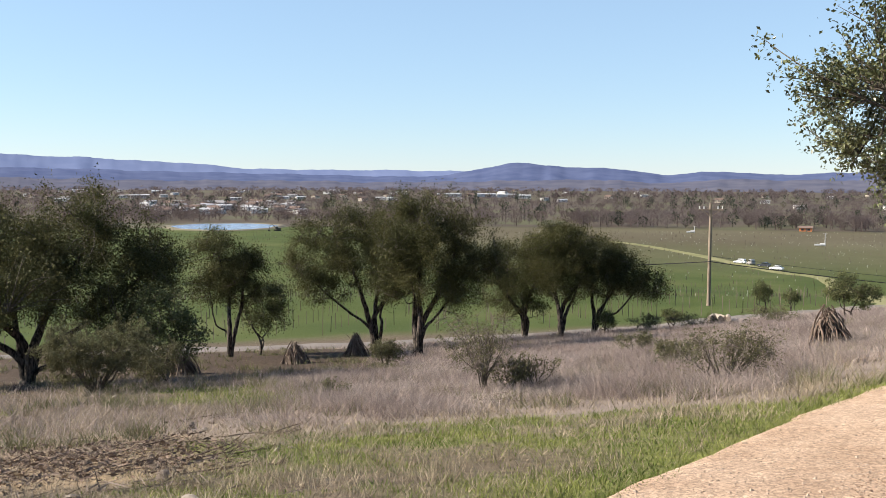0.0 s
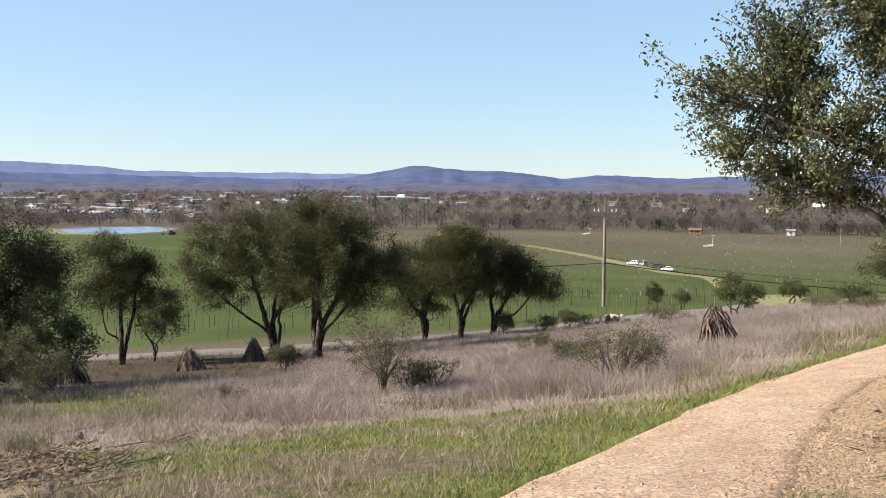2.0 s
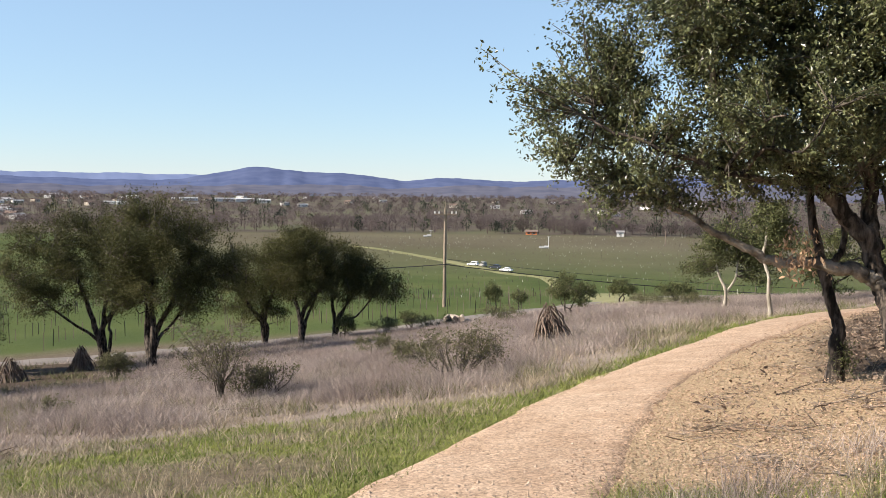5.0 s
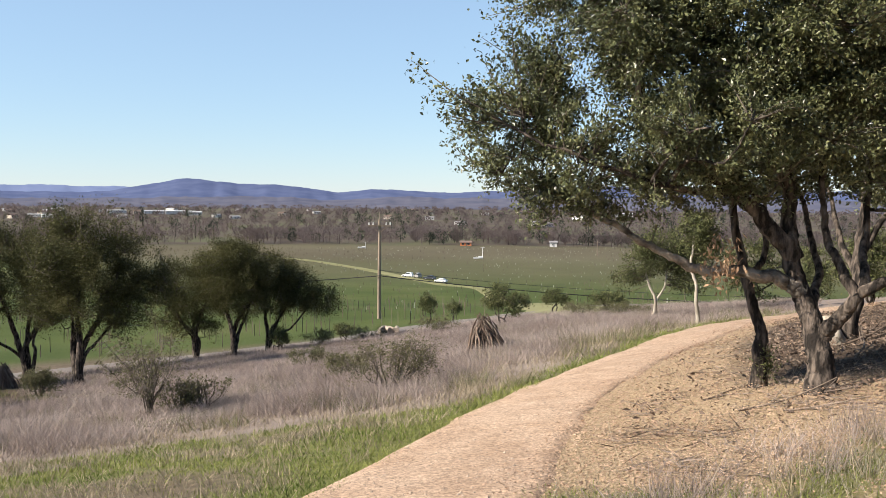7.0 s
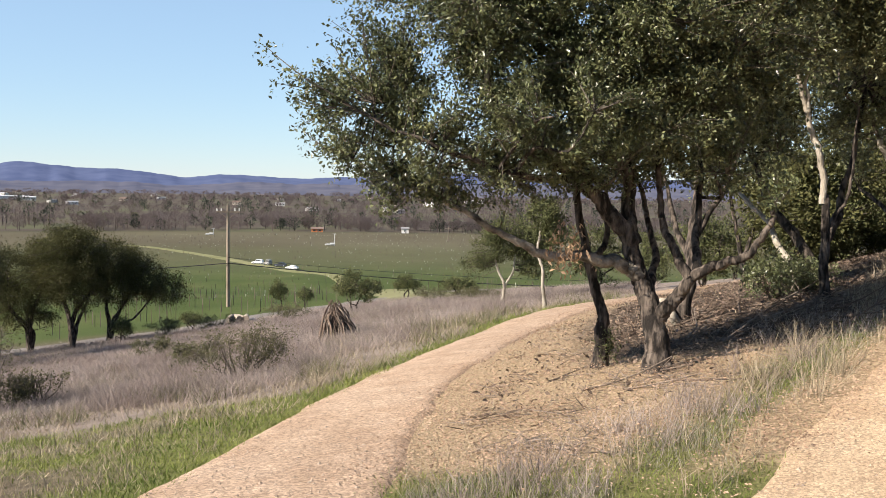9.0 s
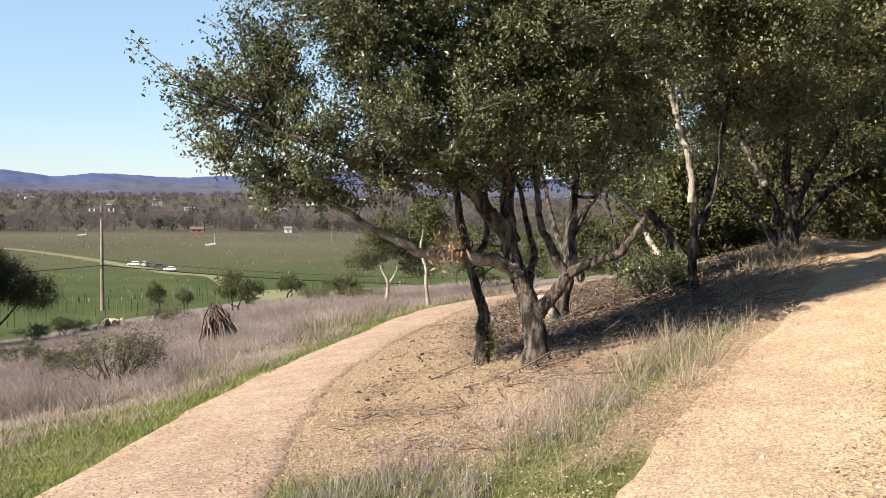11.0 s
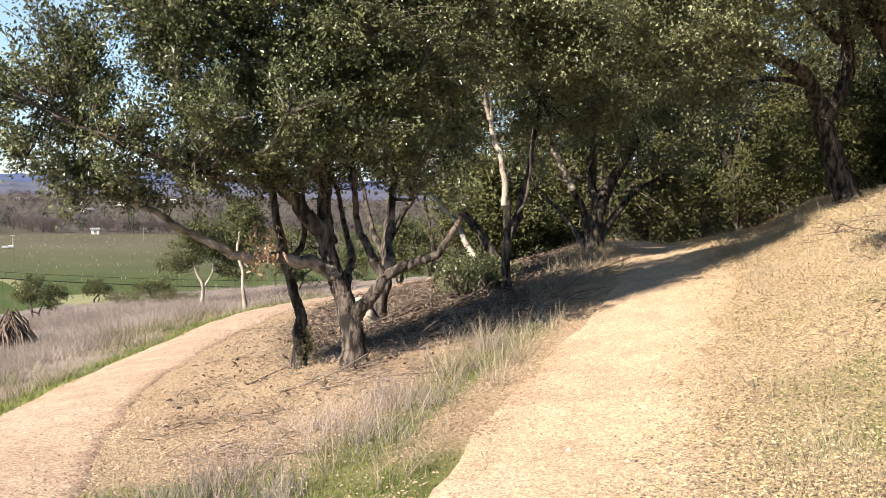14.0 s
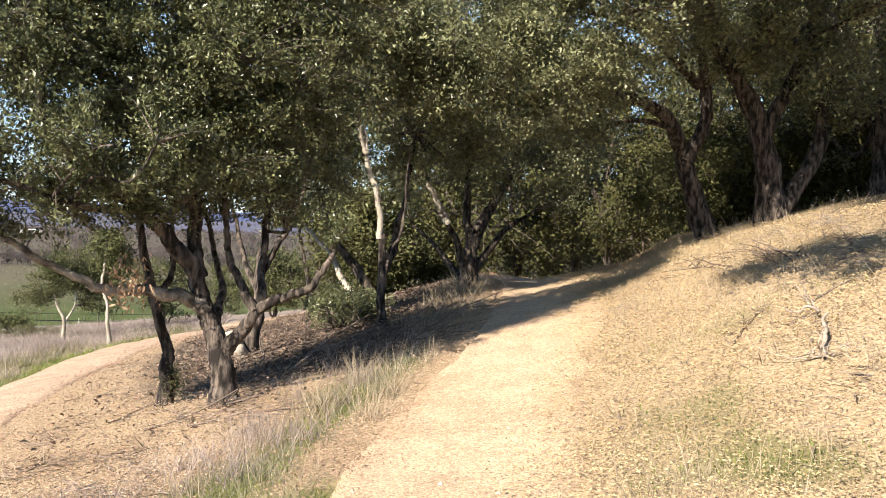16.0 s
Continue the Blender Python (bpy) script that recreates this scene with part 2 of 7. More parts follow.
def zones(x, y):
    """Shares of green grass, leaf litter, dry weeds, vineyard and shade-darkened oak floor at plan places."""
    x, y = np.ravel(x), np.ravel(y)
    d, b = np.hypot(x, y), np.degrees(np.arctan2(x, y))
    dl, sl = to_line(x, y, LOW_PATH)
    dh, sh = to_line(x, y, HIGH_PATH)
    dr, sr = to_line(x, y, FARM_ROAD)
    below = sl > 0                      # downhill of the low path
    mottled = ripple(x, y, 1.6, 1.0)
    beyond = ((sr > 0) & (dr > 2.0)) | (d > 92)
    reach = 1.2 + 0.5 * step(-b, -8, 4)
    green = below * step(reach - dl + 0.5 * mottled, -0.5, 0.6) * step(34 - d, 0, 12)
    lawn = below * step(d + 0.9 * ripple(x, y, 2.2, 4.0), 6.8, 8.6) * step(12.6 + 0.9 * mottled - d, 0, 1.6) * step(b, -38, -27) * (0.25 + 0.75 * step(ripple(x, y, 1.1, 6.0), -0.4, 0.3))
    fringe = 0.45 * below * step(8.2 - d, 0, 1.5) * step(ripple(x, y, 0.8, 2.5), -0.3, 0.4)
    green = np.maximum(green, np.maximum(lawn, fringe))
    green = np.maximum(green, 0.6 * below * step(ripple(x, y, 4.0, 5.0) - 0.2, 0, 0.3) * step(30 - d, 0, 6) * step(-b, 16, 24) * step(d, 13, 15))
    island = (~below) & (sh > 0)
    verge = island * step(1.75 - dh + 0.25 * mottled, -0.2, 0.4) * step(13 - d, 0, 4) * step(dh + 0.15 * mottled, 1.0, 1.3)
    verge = np.maximum(verge, island * step(5.9 - d + 0.4 * mottled, -0.2, 0.6))
    uphill = (sh < 0) & ~below
    green = np.maximum(green, 0.85 * verge)
    green = np.maximum(green, 0.75 * uphill * step(ripple(x, y, 1.3, 3.0) - 0.05, 0, 0.5) * step(9.5 - d, 0, 2.0) * step(b, 50, 56))
    litter = np.where(below, 0.0, 1.0) * step(60 - d, 0, 20) * (1 - 0.8 * green)
    litter = np.maximum(litter, below * step(-b, 27, 33) * step(d, 7.4, 8.6) * step(13.5 + mottled - d, 0, 2.5) * 0.9)
    # Debris heap under the near oaks; its ground is also darkened for shade.
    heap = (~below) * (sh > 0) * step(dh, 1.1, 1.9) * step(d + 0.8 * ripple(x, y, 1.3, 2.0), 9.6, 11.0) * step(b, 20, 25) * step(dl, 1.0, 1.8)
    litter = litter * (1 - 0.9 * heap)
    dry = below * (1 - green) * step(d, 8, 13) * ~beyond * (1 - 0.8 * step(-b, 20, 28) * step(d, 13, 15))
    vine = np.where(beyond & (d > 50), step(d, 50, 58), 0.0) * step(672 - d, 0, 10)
    # Leaf floor of the field oaks, its dark colour carrying their shade too.
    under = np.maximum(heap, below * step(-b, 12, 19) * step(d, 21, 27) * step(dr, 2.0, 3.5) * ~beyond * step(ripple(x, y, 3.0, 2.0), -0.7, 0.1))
    # Dark ground strip painted where the field oaks' shadow lies.
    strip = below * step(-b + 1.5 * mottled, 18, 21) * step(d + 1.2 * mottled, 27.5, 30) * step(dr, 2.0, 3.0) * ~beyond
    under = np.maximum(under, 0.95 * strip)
    return green * (1 - strip), litter, dry * (1 - strip), vine, under


def mesh_of(name, verts, faces, mats, smooth=False):
    """A mesh from arrays of corners and of equal-sided faces."""
    me = bpy.data.meshes.new(name)
    verts, faces = np.asarray(verts, np.float32), np.asarray(faces, np.int32)
    me.vertices.add(len(verts))
    me.vertices.foreach_set("co", verts.ravel())
    me.loops.add(faces.size)
    me.loops.foreach_set("vertex_index", faces.ravel())
    me.polygons.add(len(faces))
    k = faces.shape[1]
    me.polygons.foreach_set("loop_start", np.arange(0, faces.size, k, dtype=np.int32))
    me.polygons.foreach_set("use_smooth", np.full(len(faces), smooth))
    me.update(calc_edges=True)
    for m in mats if isinstance(mats, (list, tuple)) else [mats]:
        me.materials.append(m)
    return me


def join_meshes(pieces):
    """Joins (verts, faces) pairs."""
    vs, fs, n = [], [], 0
    for v, f in pieces:
        vs.append(v)
        fs.append(np.asarray(f) + n)
        n += len(v)
    return np.concatenate(vs), np.concatenate(fs)


def child(name, me, parent, label=""):
    ob = new(name, me)
    ob.parent = parent
    return tagged(ob, label)


def part(name, bm, mat, parent, label=""):
    me = bpy.data.meshes.new(name)
    bm.to_mesh(me)
    bm.free()
    me.materials.append(mat)
    return child(name, me, parent, label)


# ---------------------------------------------------------------- ground sheet
def ground_material():
    m = bpy.data.materials.new("hillside soil and grass")
    m.use_nodes = True
    n, l = m.node_tree.nodes, m.node_tree.links
    b = n["Principled BSDF"]
    b.inputs["Roughness"].default_value, b.inputs["Specular IOR Level"].default_value = 0.95, 0.1
    geo = n.new("ShaderNodeNewGeometry")

    def noise_of(scale, detail=5.0):
        t = n.new("ShaderNodeTexNoise")
        t.inputs["Scale"].default_value, t.inputs["Detail"].default_value = scale, detail
        l.new(geo.outputs["Position"], t.inputs["Vector"])
        return t.outputs["Fac"]

    def ramp_of(fac, *stops):
        r = n.new("ShaderNodeValToRGB")
        e = r.color_ramp.elements
        while len(e) < len(stops):
            e.new(0.5)
        for k, (p, c) in zip(e, stops):
            k.position, k.color = p, (*c, 1)
        l.new(fac, r.inputs["Fac"])
        return r.outputs["Color"]

    def mix_of(fac, one, two):
        x = n.new("ShaderNodeMix")
        x.data_type = "RGBA"
        l.new(fac, x.inputs[0])
        l.new(one, x.inputs[6])
        l.new(two, x.inputs[7])
        return x.outputs[2]

    def share(name):
        a = n.new("ShaderNodeAttribute")
        a.attribute_name = name
        return a.outputs["Fac"]

    near, mid, fine = noise_of(1.2), noise_of(7.0), noise_of(38.0, 8.0)
    wide, broad = noise_of(0.05), noise_of(0.011)
    soil = ramp_of(mid, (0.3, (0.075, 0.057, 0.041)), (0.7, (0.165, 0.128, 0.090)))
    dry = ramp_of(near, (0.3, (0.175, 0.139, 0.116)), (0.7, (0.295, 0.241, 0.200)))
    green = ramp_of(mid, (0.3, (0.098, 0.105, 0.032)), (0.7, (0.188, 0.188, 0.068)))
    litter = ramp_of(fine, (0.30, (0.240, 0.170, 0.107)), (0.48, (0.335, 0.248, 0.155)), (0.68, (0.430, 0.330, 0.212)))
    vine = ramp_of(wide, (0.3, (0.050, 0.070, 0.018)), (0.55, (0.070, 0.089, 0.025)), (0.75, (0.100, 0.105, 0.040)))
    far = ramp_of(broad, (0.35, (0.079, 0.064, 0.051)), (0.5, (0.098, 0.079, 0.060)), (0.65, (0.101, 0.101, 0.056)))
    edge = ramp_of(broad, (0.3, (0.094, 0.079, 0.049)), (0.7, (0.120, 0.105, 0.064)))
    c = mix_of(share("dry"), soil, dry)
    c = mix_of(share("litter"), c, litter)
    # Brown rotten leaves, coloured dark enough to include the oaks' shade.
    mulch_shade = ramp_of(mid, (0.3, (0.041, 0.029, 0.022)), (0.7, (0.101, 0.074, 0.054)))
    c = mix_of(share("mulch_shade"), c, mulch_shade)
    c = mix_of(share("green"), c, green)
    c = mix_of(share("vine"), c, vine)
    c = mix_of(share("edge"), c, edge)
    c = mix_of(share("far"), c, far)
    grain = n.new("ShaderNodeMapRange")
    grain.inputs["To Min"].default_value, grain.inputs["To Max"].default_value = 0.72, 1.28
    l.new(fine, grain.inputs["Value"])
    tint = n.new("ShaderNodeHueSaturation")
    l.new(grain.outputs["Result"], tint.inputs["Value"])
    l.new(c, tint.inputs["Color"])
    l.new(tint.outputs["Color"], b.inputs["Base Color"])
    relief = n.new("ShaderNodeBump")
    relief.inputs["Strength"].default_value, relief.inputs["Distance"].default_value = 0.7, 0.03
    l.new(fine, relief.inputs["Height"])
    l.new(relief.outputs["Normal"], b.inputs["Normal"])
    return m


def sheet(rings, angles):
    d, b = np.meshgrid(rings, np.radians(angles), indexing="ij")
    x, y = d * np.sin(b), d * np.cos(b)
    return x, y


ring_list = np.concatenate([[0.001], np.geomspace(0.6, 4, 24), np.geomspace(4.08, 60, 170), np.geomspace(61.5, 720, 90), np.geomspace(745, 4950, 34)])
angle_list = np.concatenate([np.arange(-60, 80, 0.5), np.arange(80, 300, 2.0)])
gx, gy = sheet(ring_list, angle_list)
gz = terrain(gx, gy)
nr, na = gx.shape
idx = np.arange(nr * na).reshape(nr, na)
nxt = np.roll(idx, -1, 1)
quads = np.stack([idx[:-1], idx[1:], nxt[1:], nxt[:-1]], -1).reshape(-1, 4)
gme = mesh_of("ground", np.stack([gx, gy, gz], -1).reshape(-1, 3), quads[:, ::-1], ground_material(), True)
zg, zl, zd, zv, zu = zones(gx, gy)
gd, gb = np.hypot(gx, gy).ravel(), np.degrees(np.arctan2(gx, gy)).ravel()
far_share = step(gd, 655, 670)
edge_share = (0.62 * step(gd, 270, 420) + 0.38 * step(gd, 430, 540)) * (1 - far_share) * step(gb, -24, -12)
for key, values in (("green", zg), ("litter", zl), ("dry", zd), ("vine", zv), ("mulch_shade", zu), ("far", far_share), ("edge", edge_share)):
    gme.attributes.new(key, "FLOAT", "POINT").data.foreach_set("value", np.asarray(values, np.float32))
ground = tagged(new("ground", gme), "grassy hillside falling to a green valley floor", "ground", kind="structure")


def ribbon(name, line, half, mat, label, lift, across=9, wobble=0.14, camber=0.03):
    """A path laid on the ground along a plan line, with uneven edges that dip into the soil."""
    line = np.asarray(line)
    t = np.gradient(line, axis=0)
    t /= np.linalg.norm(t, axis=1)[:, None]
    nrm = np.stack([-t[:, 1], t[:, 0]], 1)
    u = np.linspace(-1, 1, across)
    s = np.arange(len(line)) * 0.25
    half = half(line[:, 0], line[:, 1]) if callable(half) else np.full(len(line), half)
    left = half + wobble * (np.sin(s * 0.8) + 0.6 * np.sin(s * 2.3 + 1) + 0.4 * np.sin(s * 6.1)) * 0.5
    uneven = np.random.default_rng(len(line)).normal(0, wobble * 0.5, (2, len(line)))
    uneven = np.array([np.convolve(np.pad(w_, 1, mode="edge"), (0.25, 0.5, 0.25), "valid") for w_ in uneven])
    right = half + uneven[1] + wobble * (np.sin(s * 0.9 + 2) + 0.6 * np.sin(s * 2.7 + 4) + 0.4 * np.sin(s * 5.3)) * 0.5
    left = left + uneven[0]
    off = np.where(u[None] > 0, u[None] * left[:, None], u[None] * right[:, None])
    x = line[:, :1] + nrm[:, :1] * off
    y = line[:, 1:] + nrm[:, 1:] * off
    z = terrain(x, y) + lift + camber * (1 - np.abs(off / half[:, None]) ** 2).clip(0) - np.where(np.abs(u[None]) > 0.99, lift + 0.05, 0)
    m, k = x.shape
    i = np.arange(m * k).reshape(m, k)
    q = np.stack([i[:-1, :-1], i[1:, :-1], i[1:, 1:], i[:-1, 1:]], -1).reshape(-1, 4)
    return tagged(new(name, mesh_of(name, np.stack([x, y, z], -1).reshape(-1, 3), q, mat, True)), label, "path", kind="structure")


def gravel_material(name, low, high, dust, stone):
    """Packed dirt with small stones: single grains of the given size, paler dusty patches, and faint ruts of moisture."""
    m = bpy.data.materials.new(name)
    m.use_nodes = True
    n, l = m.node_tree.nodes, m.node_tree.links
    b = n["Principled BSDF"]
    b.inputs["Roughness"].default_value, b.inputs["Specular IOR Level"].default_value = 0.95, 0.12
    geo = n.new("ShaderNodeNewGeometry")

    def tex(kind, scale, detail=None):
        t = n.new(kind)
        t.inputs["Scale"].default_value = scale
        if detail is not None:
            t.inputs["Detail"].default_value = detail
        l.new(geo.outputs["Position"], t.inputs["Vector"])
        return t

    def blend(fac, one, two):
        x = n.new("ShaderNodeMix")
        x.data_type = "RGBA"
        l.new(fac, x.inputs[0])
        for k, c in ((6, one), (7, two)):
            if isinstance(c, tuple):
                x.inputs[k].default_value = (*c, 1)
            else:
                l.new(c, x.inputs[k])
        return x.outputs[2]

    def window(value, low_, high_, to_low=0.0, to_high=1.0):
        r = n.new("ShaderNodeMapRange")
        r.interpolation_type = "SMOOTHSTEP"
        for key, v in zip(("From Min", "From Max", "To Min", "To Max"), (low_, high_, to_low, to_high)):
            r.inputs[key].default_value = v
        l.new(value, r.inputs["Value"])
        return r.outputs["Result"]

    grains = tex("ShaderNodeTexVoronoi", 1 / stone)
    coarse = tex("ShaderNodeTexVoronoi", 0.36 / stone)
    patches, fine, broad = tex("ShaderNodeTexNoise", 2.4, 6.0), tex("ShaderNodeTexNoise", 130.0, 4.0), tex("ShaderNodeTexNoise", 0.55, 3.0)
    split = n.new("ShaderNodeSeparateColor")
    l.new(grains.outputs["Color"], split.inputs["Color"])
    split2 = n.new("ShaderNodeSeparateColor")
    l.new(coarse.outputs["Color"], split2.inputs["Color"])
    c = blend(window(patches.outputs["Fac"], 0.32, 0.68), low, high)
    c = blend(window(broad.outputs["Fac"], 0.42, 0.66, 0.0, 0.35), c, dust)
    tint = n.new("ShaderNodeHueSaturation")
    bright = n.new("ShaderNodeMath")
    bright.operation = "MULTIPLY"
    l.new(window(split.outputs["Red"], 0.0, 1.0, 0.70, 1.28), bright.inputs[0])
    l.new(window(split2.outputs["Green"], 0.80, 1.0, 1.0, 1.22), bright.inputs[1])
    bright2 = n.new("ShaderNodeMath")
    bright2.operation = "MULTIPLY"
    l.new(bright.outputs[0], bright2.inputs[0])
    l.new(window(fine.outputs["Fac"], 0.3, 0.7, 0.86, 1.14), bright2.inputs[1])
    l.new(bright2.outputs[0], tint.inputs["Value"])
    l.new(c, tint.inputs["Color"])
    l.new(tint.outputs["Color"], b.inputs["Base Color"])
    relief = n.new("ShaderNodeBump")
    relief.inputs["Strength"].default_value, relief.inputs["Distance"].default_value = 0.38, 0.006
    relief.invert = True
    l.new(grains.outputs["Distance"], relief.inputs["Height"])
    l.new(relief.outputs["Normal"], b.inputs["Normal"])
    return m


GRAVEL = gravel_material("compacted gravel", (0.335, 0.232, 0.158), (0.415, 0.300, 0.212), (0.44, 0.330, 0.244), 0.019)
TAN_DIRT = gravel_material("tan path dirt", (0.385, 0.272, 0.176), (0.45, 0.332, 0.218), (0.47, 0.360, 0.250), 0.013)
ASPHALT = material("farm road", (0.143, 0.124, 0.109), (0.203, 0.176, 0.154), 0.5, 0.95, fine=0.2)
ribbon("low_path", LOW_PATH, low_half, GRAVEL, "pinkish tan gravel path curving round the oaks", LIFT, 17, 0.09, CAMBER)
ribbon("high_path", HIGH_PATH, HIGH_HALF, TAN_DIRT, "sunlit tan dirt path strewn with oak leaves", LIFT, 17, 0.11, CAMBER)
ribbon("farm_road", FARM_ROAD, 2.0, ASPHALT, "narrow pale farm road below the oaks", 0.05, 7, 0.2)

# ---------------------------------------------------------------- trees and shrubs


def tube(points, radii, sides=7, rng=None, uneven=0.0):
    """A tapered limb along points, as corners and four-sided faces, closed at its end."""
    p = np.asarray(points, float)
    r = np.asarray(radii, float)
    t = np.gradient(p, axis=0)
    t /= np.linalg.norm(t, axis=1)[:, None] + 1e-9
    ref = np.where(np.abs(t[:, 2:3]) > 0.9, np.array([[1.0, 0, 0]]), np.array([[0, 0, 1.0]]))
    a = np.cross(t, ref)
    a /= np.linalg.norm(a, axis=1)[:, None] + 1e-9
    for k in range(1, len(a)):          # keep the ring from twisting
        a[k] = a[k - 1] - t[k] * (a[k - 1] @ t[k])
        a[k] /= np.linalg.norm(a[k]) + 1e-9
    b = np.cross(t, a)
    ang = np.linspace(0, 2 * math.pi, sides, endpoint=False)
    rr = np.repeat(r[:, None], sides, 1)
    if rng is not None and uneven:
        rr = rr * (1 + uneven * rng.normal(0, 1, rr.shape))
    v = p[:, None] + (a[:, None] * np.cos(ang)[None, :, None] + b[:, None] * np.sin(ang)[None, :, None]) * rr[..., None]
    n = len(p)
    i = np.arange(n * sides).reshape(n, sides)
    j = np.roll(i, -1, 1)
    f = np.stack([i[:-1], j[:-1], j[1:], i[1:]], -1).reshape(-1, 4)
    return v.reshape(-1, 3), f


def bend(points, n=10, rng=None, wander=0.0):
    """A smooth curve of n steps a stretch through 3D points, wandering a little."""
    c = rounded_3d(points, n)
    if rng is not None and wander:
        w = rng.normal(0, 1, c.shape)
        k = np.ones(5) / 5
        w = np.stack([np.convolve(np.pad(w[:, d], 2, mode="edge"), k, "valid") for d in range(3)], 1)
        s = np.minimum(np.arange(len(c)), 3)[:, None] / 3
        c = c + w * wander * s
    return c


def rounded_3d(points, n):
    q = np.asarray([tuple(p) for p in points], float)
    ext = np.concatenate([[2 * q[0] - q[1]], q, [2 * q[-1] - q[-2]]])
    out = []
    t = np.linspace(0, 1, n, endpoint=False)[:, None]
    for k in range(1, len(ext) - 2):
        p0, p1, p2, p3 = ext[k - 1:k + 3]
        out.append(0.5 * (2 * p1 + (p2 - p0) * t + (2 * p0 - 5 * p1 + 4 * p2 - p3) * t ** 2 + (3 * p1 - p0 - 3 * p2 + p3) * t ** 3))
    return np.concatenate(out + [q[-1:]])


def limb_mesh(points, r0, r1, rng, n=8, sides=8, wander=0.02, uneven=0.06, flare=0.0):
    c = bend(points, n, rng, wander)
    s = np.linspace(0, 1, len(c))
    r = r0 + (r1 - r0) * s ** 0.8
    if flare:
        r = r * (1 + flare * np.exp(-s * 14))
    return c, r, tube(c, r, sides, rng, uneven)


def leaf_cloud(centres, out, size, rng, lean=0.5, width=0.45, plain=False):
    """Folded leaves at the centres: corners and triangles. out: the way each one points, mixed with chance; plain: one triangle each."""
    n = len(centres)
    way = rng.normal(0, 1, (n, 3))
    way /= np.linalg.norm(way, axis=1)[:, None]
    way = way * (1 - lean) + out * lean
    way /= np.linalg.norm(way, axis=1)[:, None] + 1e-9
    up = rng.normal(0, 0.7, (n, 3)) + np.array([0, 0, 0.8])
    across = np.cross(way, up)
    across /= np.linalg.norm(across, axis=1)[:, None] + 1e-9
    nrm = np.cross(across, way)
    ln = size * rng.uniform(0.6, 1.35, n)[:, None]
    wd = ln * width
    base, tip = centres - way * ln * 0.5, centres + way * ln * 0.5
    left = centres - across * wd * 0.5 + nrm * wd * 0.22
    right = centres + across * wd * 0.5 + nrm * wd * 0.22
    if plain:
        return np.stack([base + across * wd * 0.3, right, tip, left], 1)[:, [0, 2, 3]].reshape(-1, 3), np.arange(n * 3).reshape(n, 3)
    v = np.stack([base, right, tip, left], 1).reshape(-1, 3)
    i = np.arange(n)[:, None] * 4
    f = np.concatenate([i + [0, 1, 2], i + [0, 2, 3]], 1).reshape(-1, 3)
    return v, f


def in_blobs(blobs, n, rng, shell=0.55):
    """Places in a union of ellipsoids, thicker towards their skins."""
    vol = np.array([b[1][0] * b[1][1] * b[1][2] for b in blobs]) ** 0.8
    pick = rng.choice(len(blobs), n, p=vol / vol.sum())
    w = rng.normal(0, 1, (n, 3))
    w /= np.linalg.norm(w, axis=1)[:, None]
    r = shell + (1 - shell) * rng.uniform(0, 1, n) ** 0.6
    lumps = 1 + 0.16 * np.sin(w[:, 0] * 7 + pick) * np.sin(w[:, 2] * 6 + 2 * pick) + 0.10 * np.sin(w[:, 1] * 13 + pick)
    c = np.array([tuple(b[0]) for b in blobs])[pick]
    rad = np.array([tuple(b[1]) for b in blobs])[pick]
    return c + w * rad * (r * lumps)[:, None]


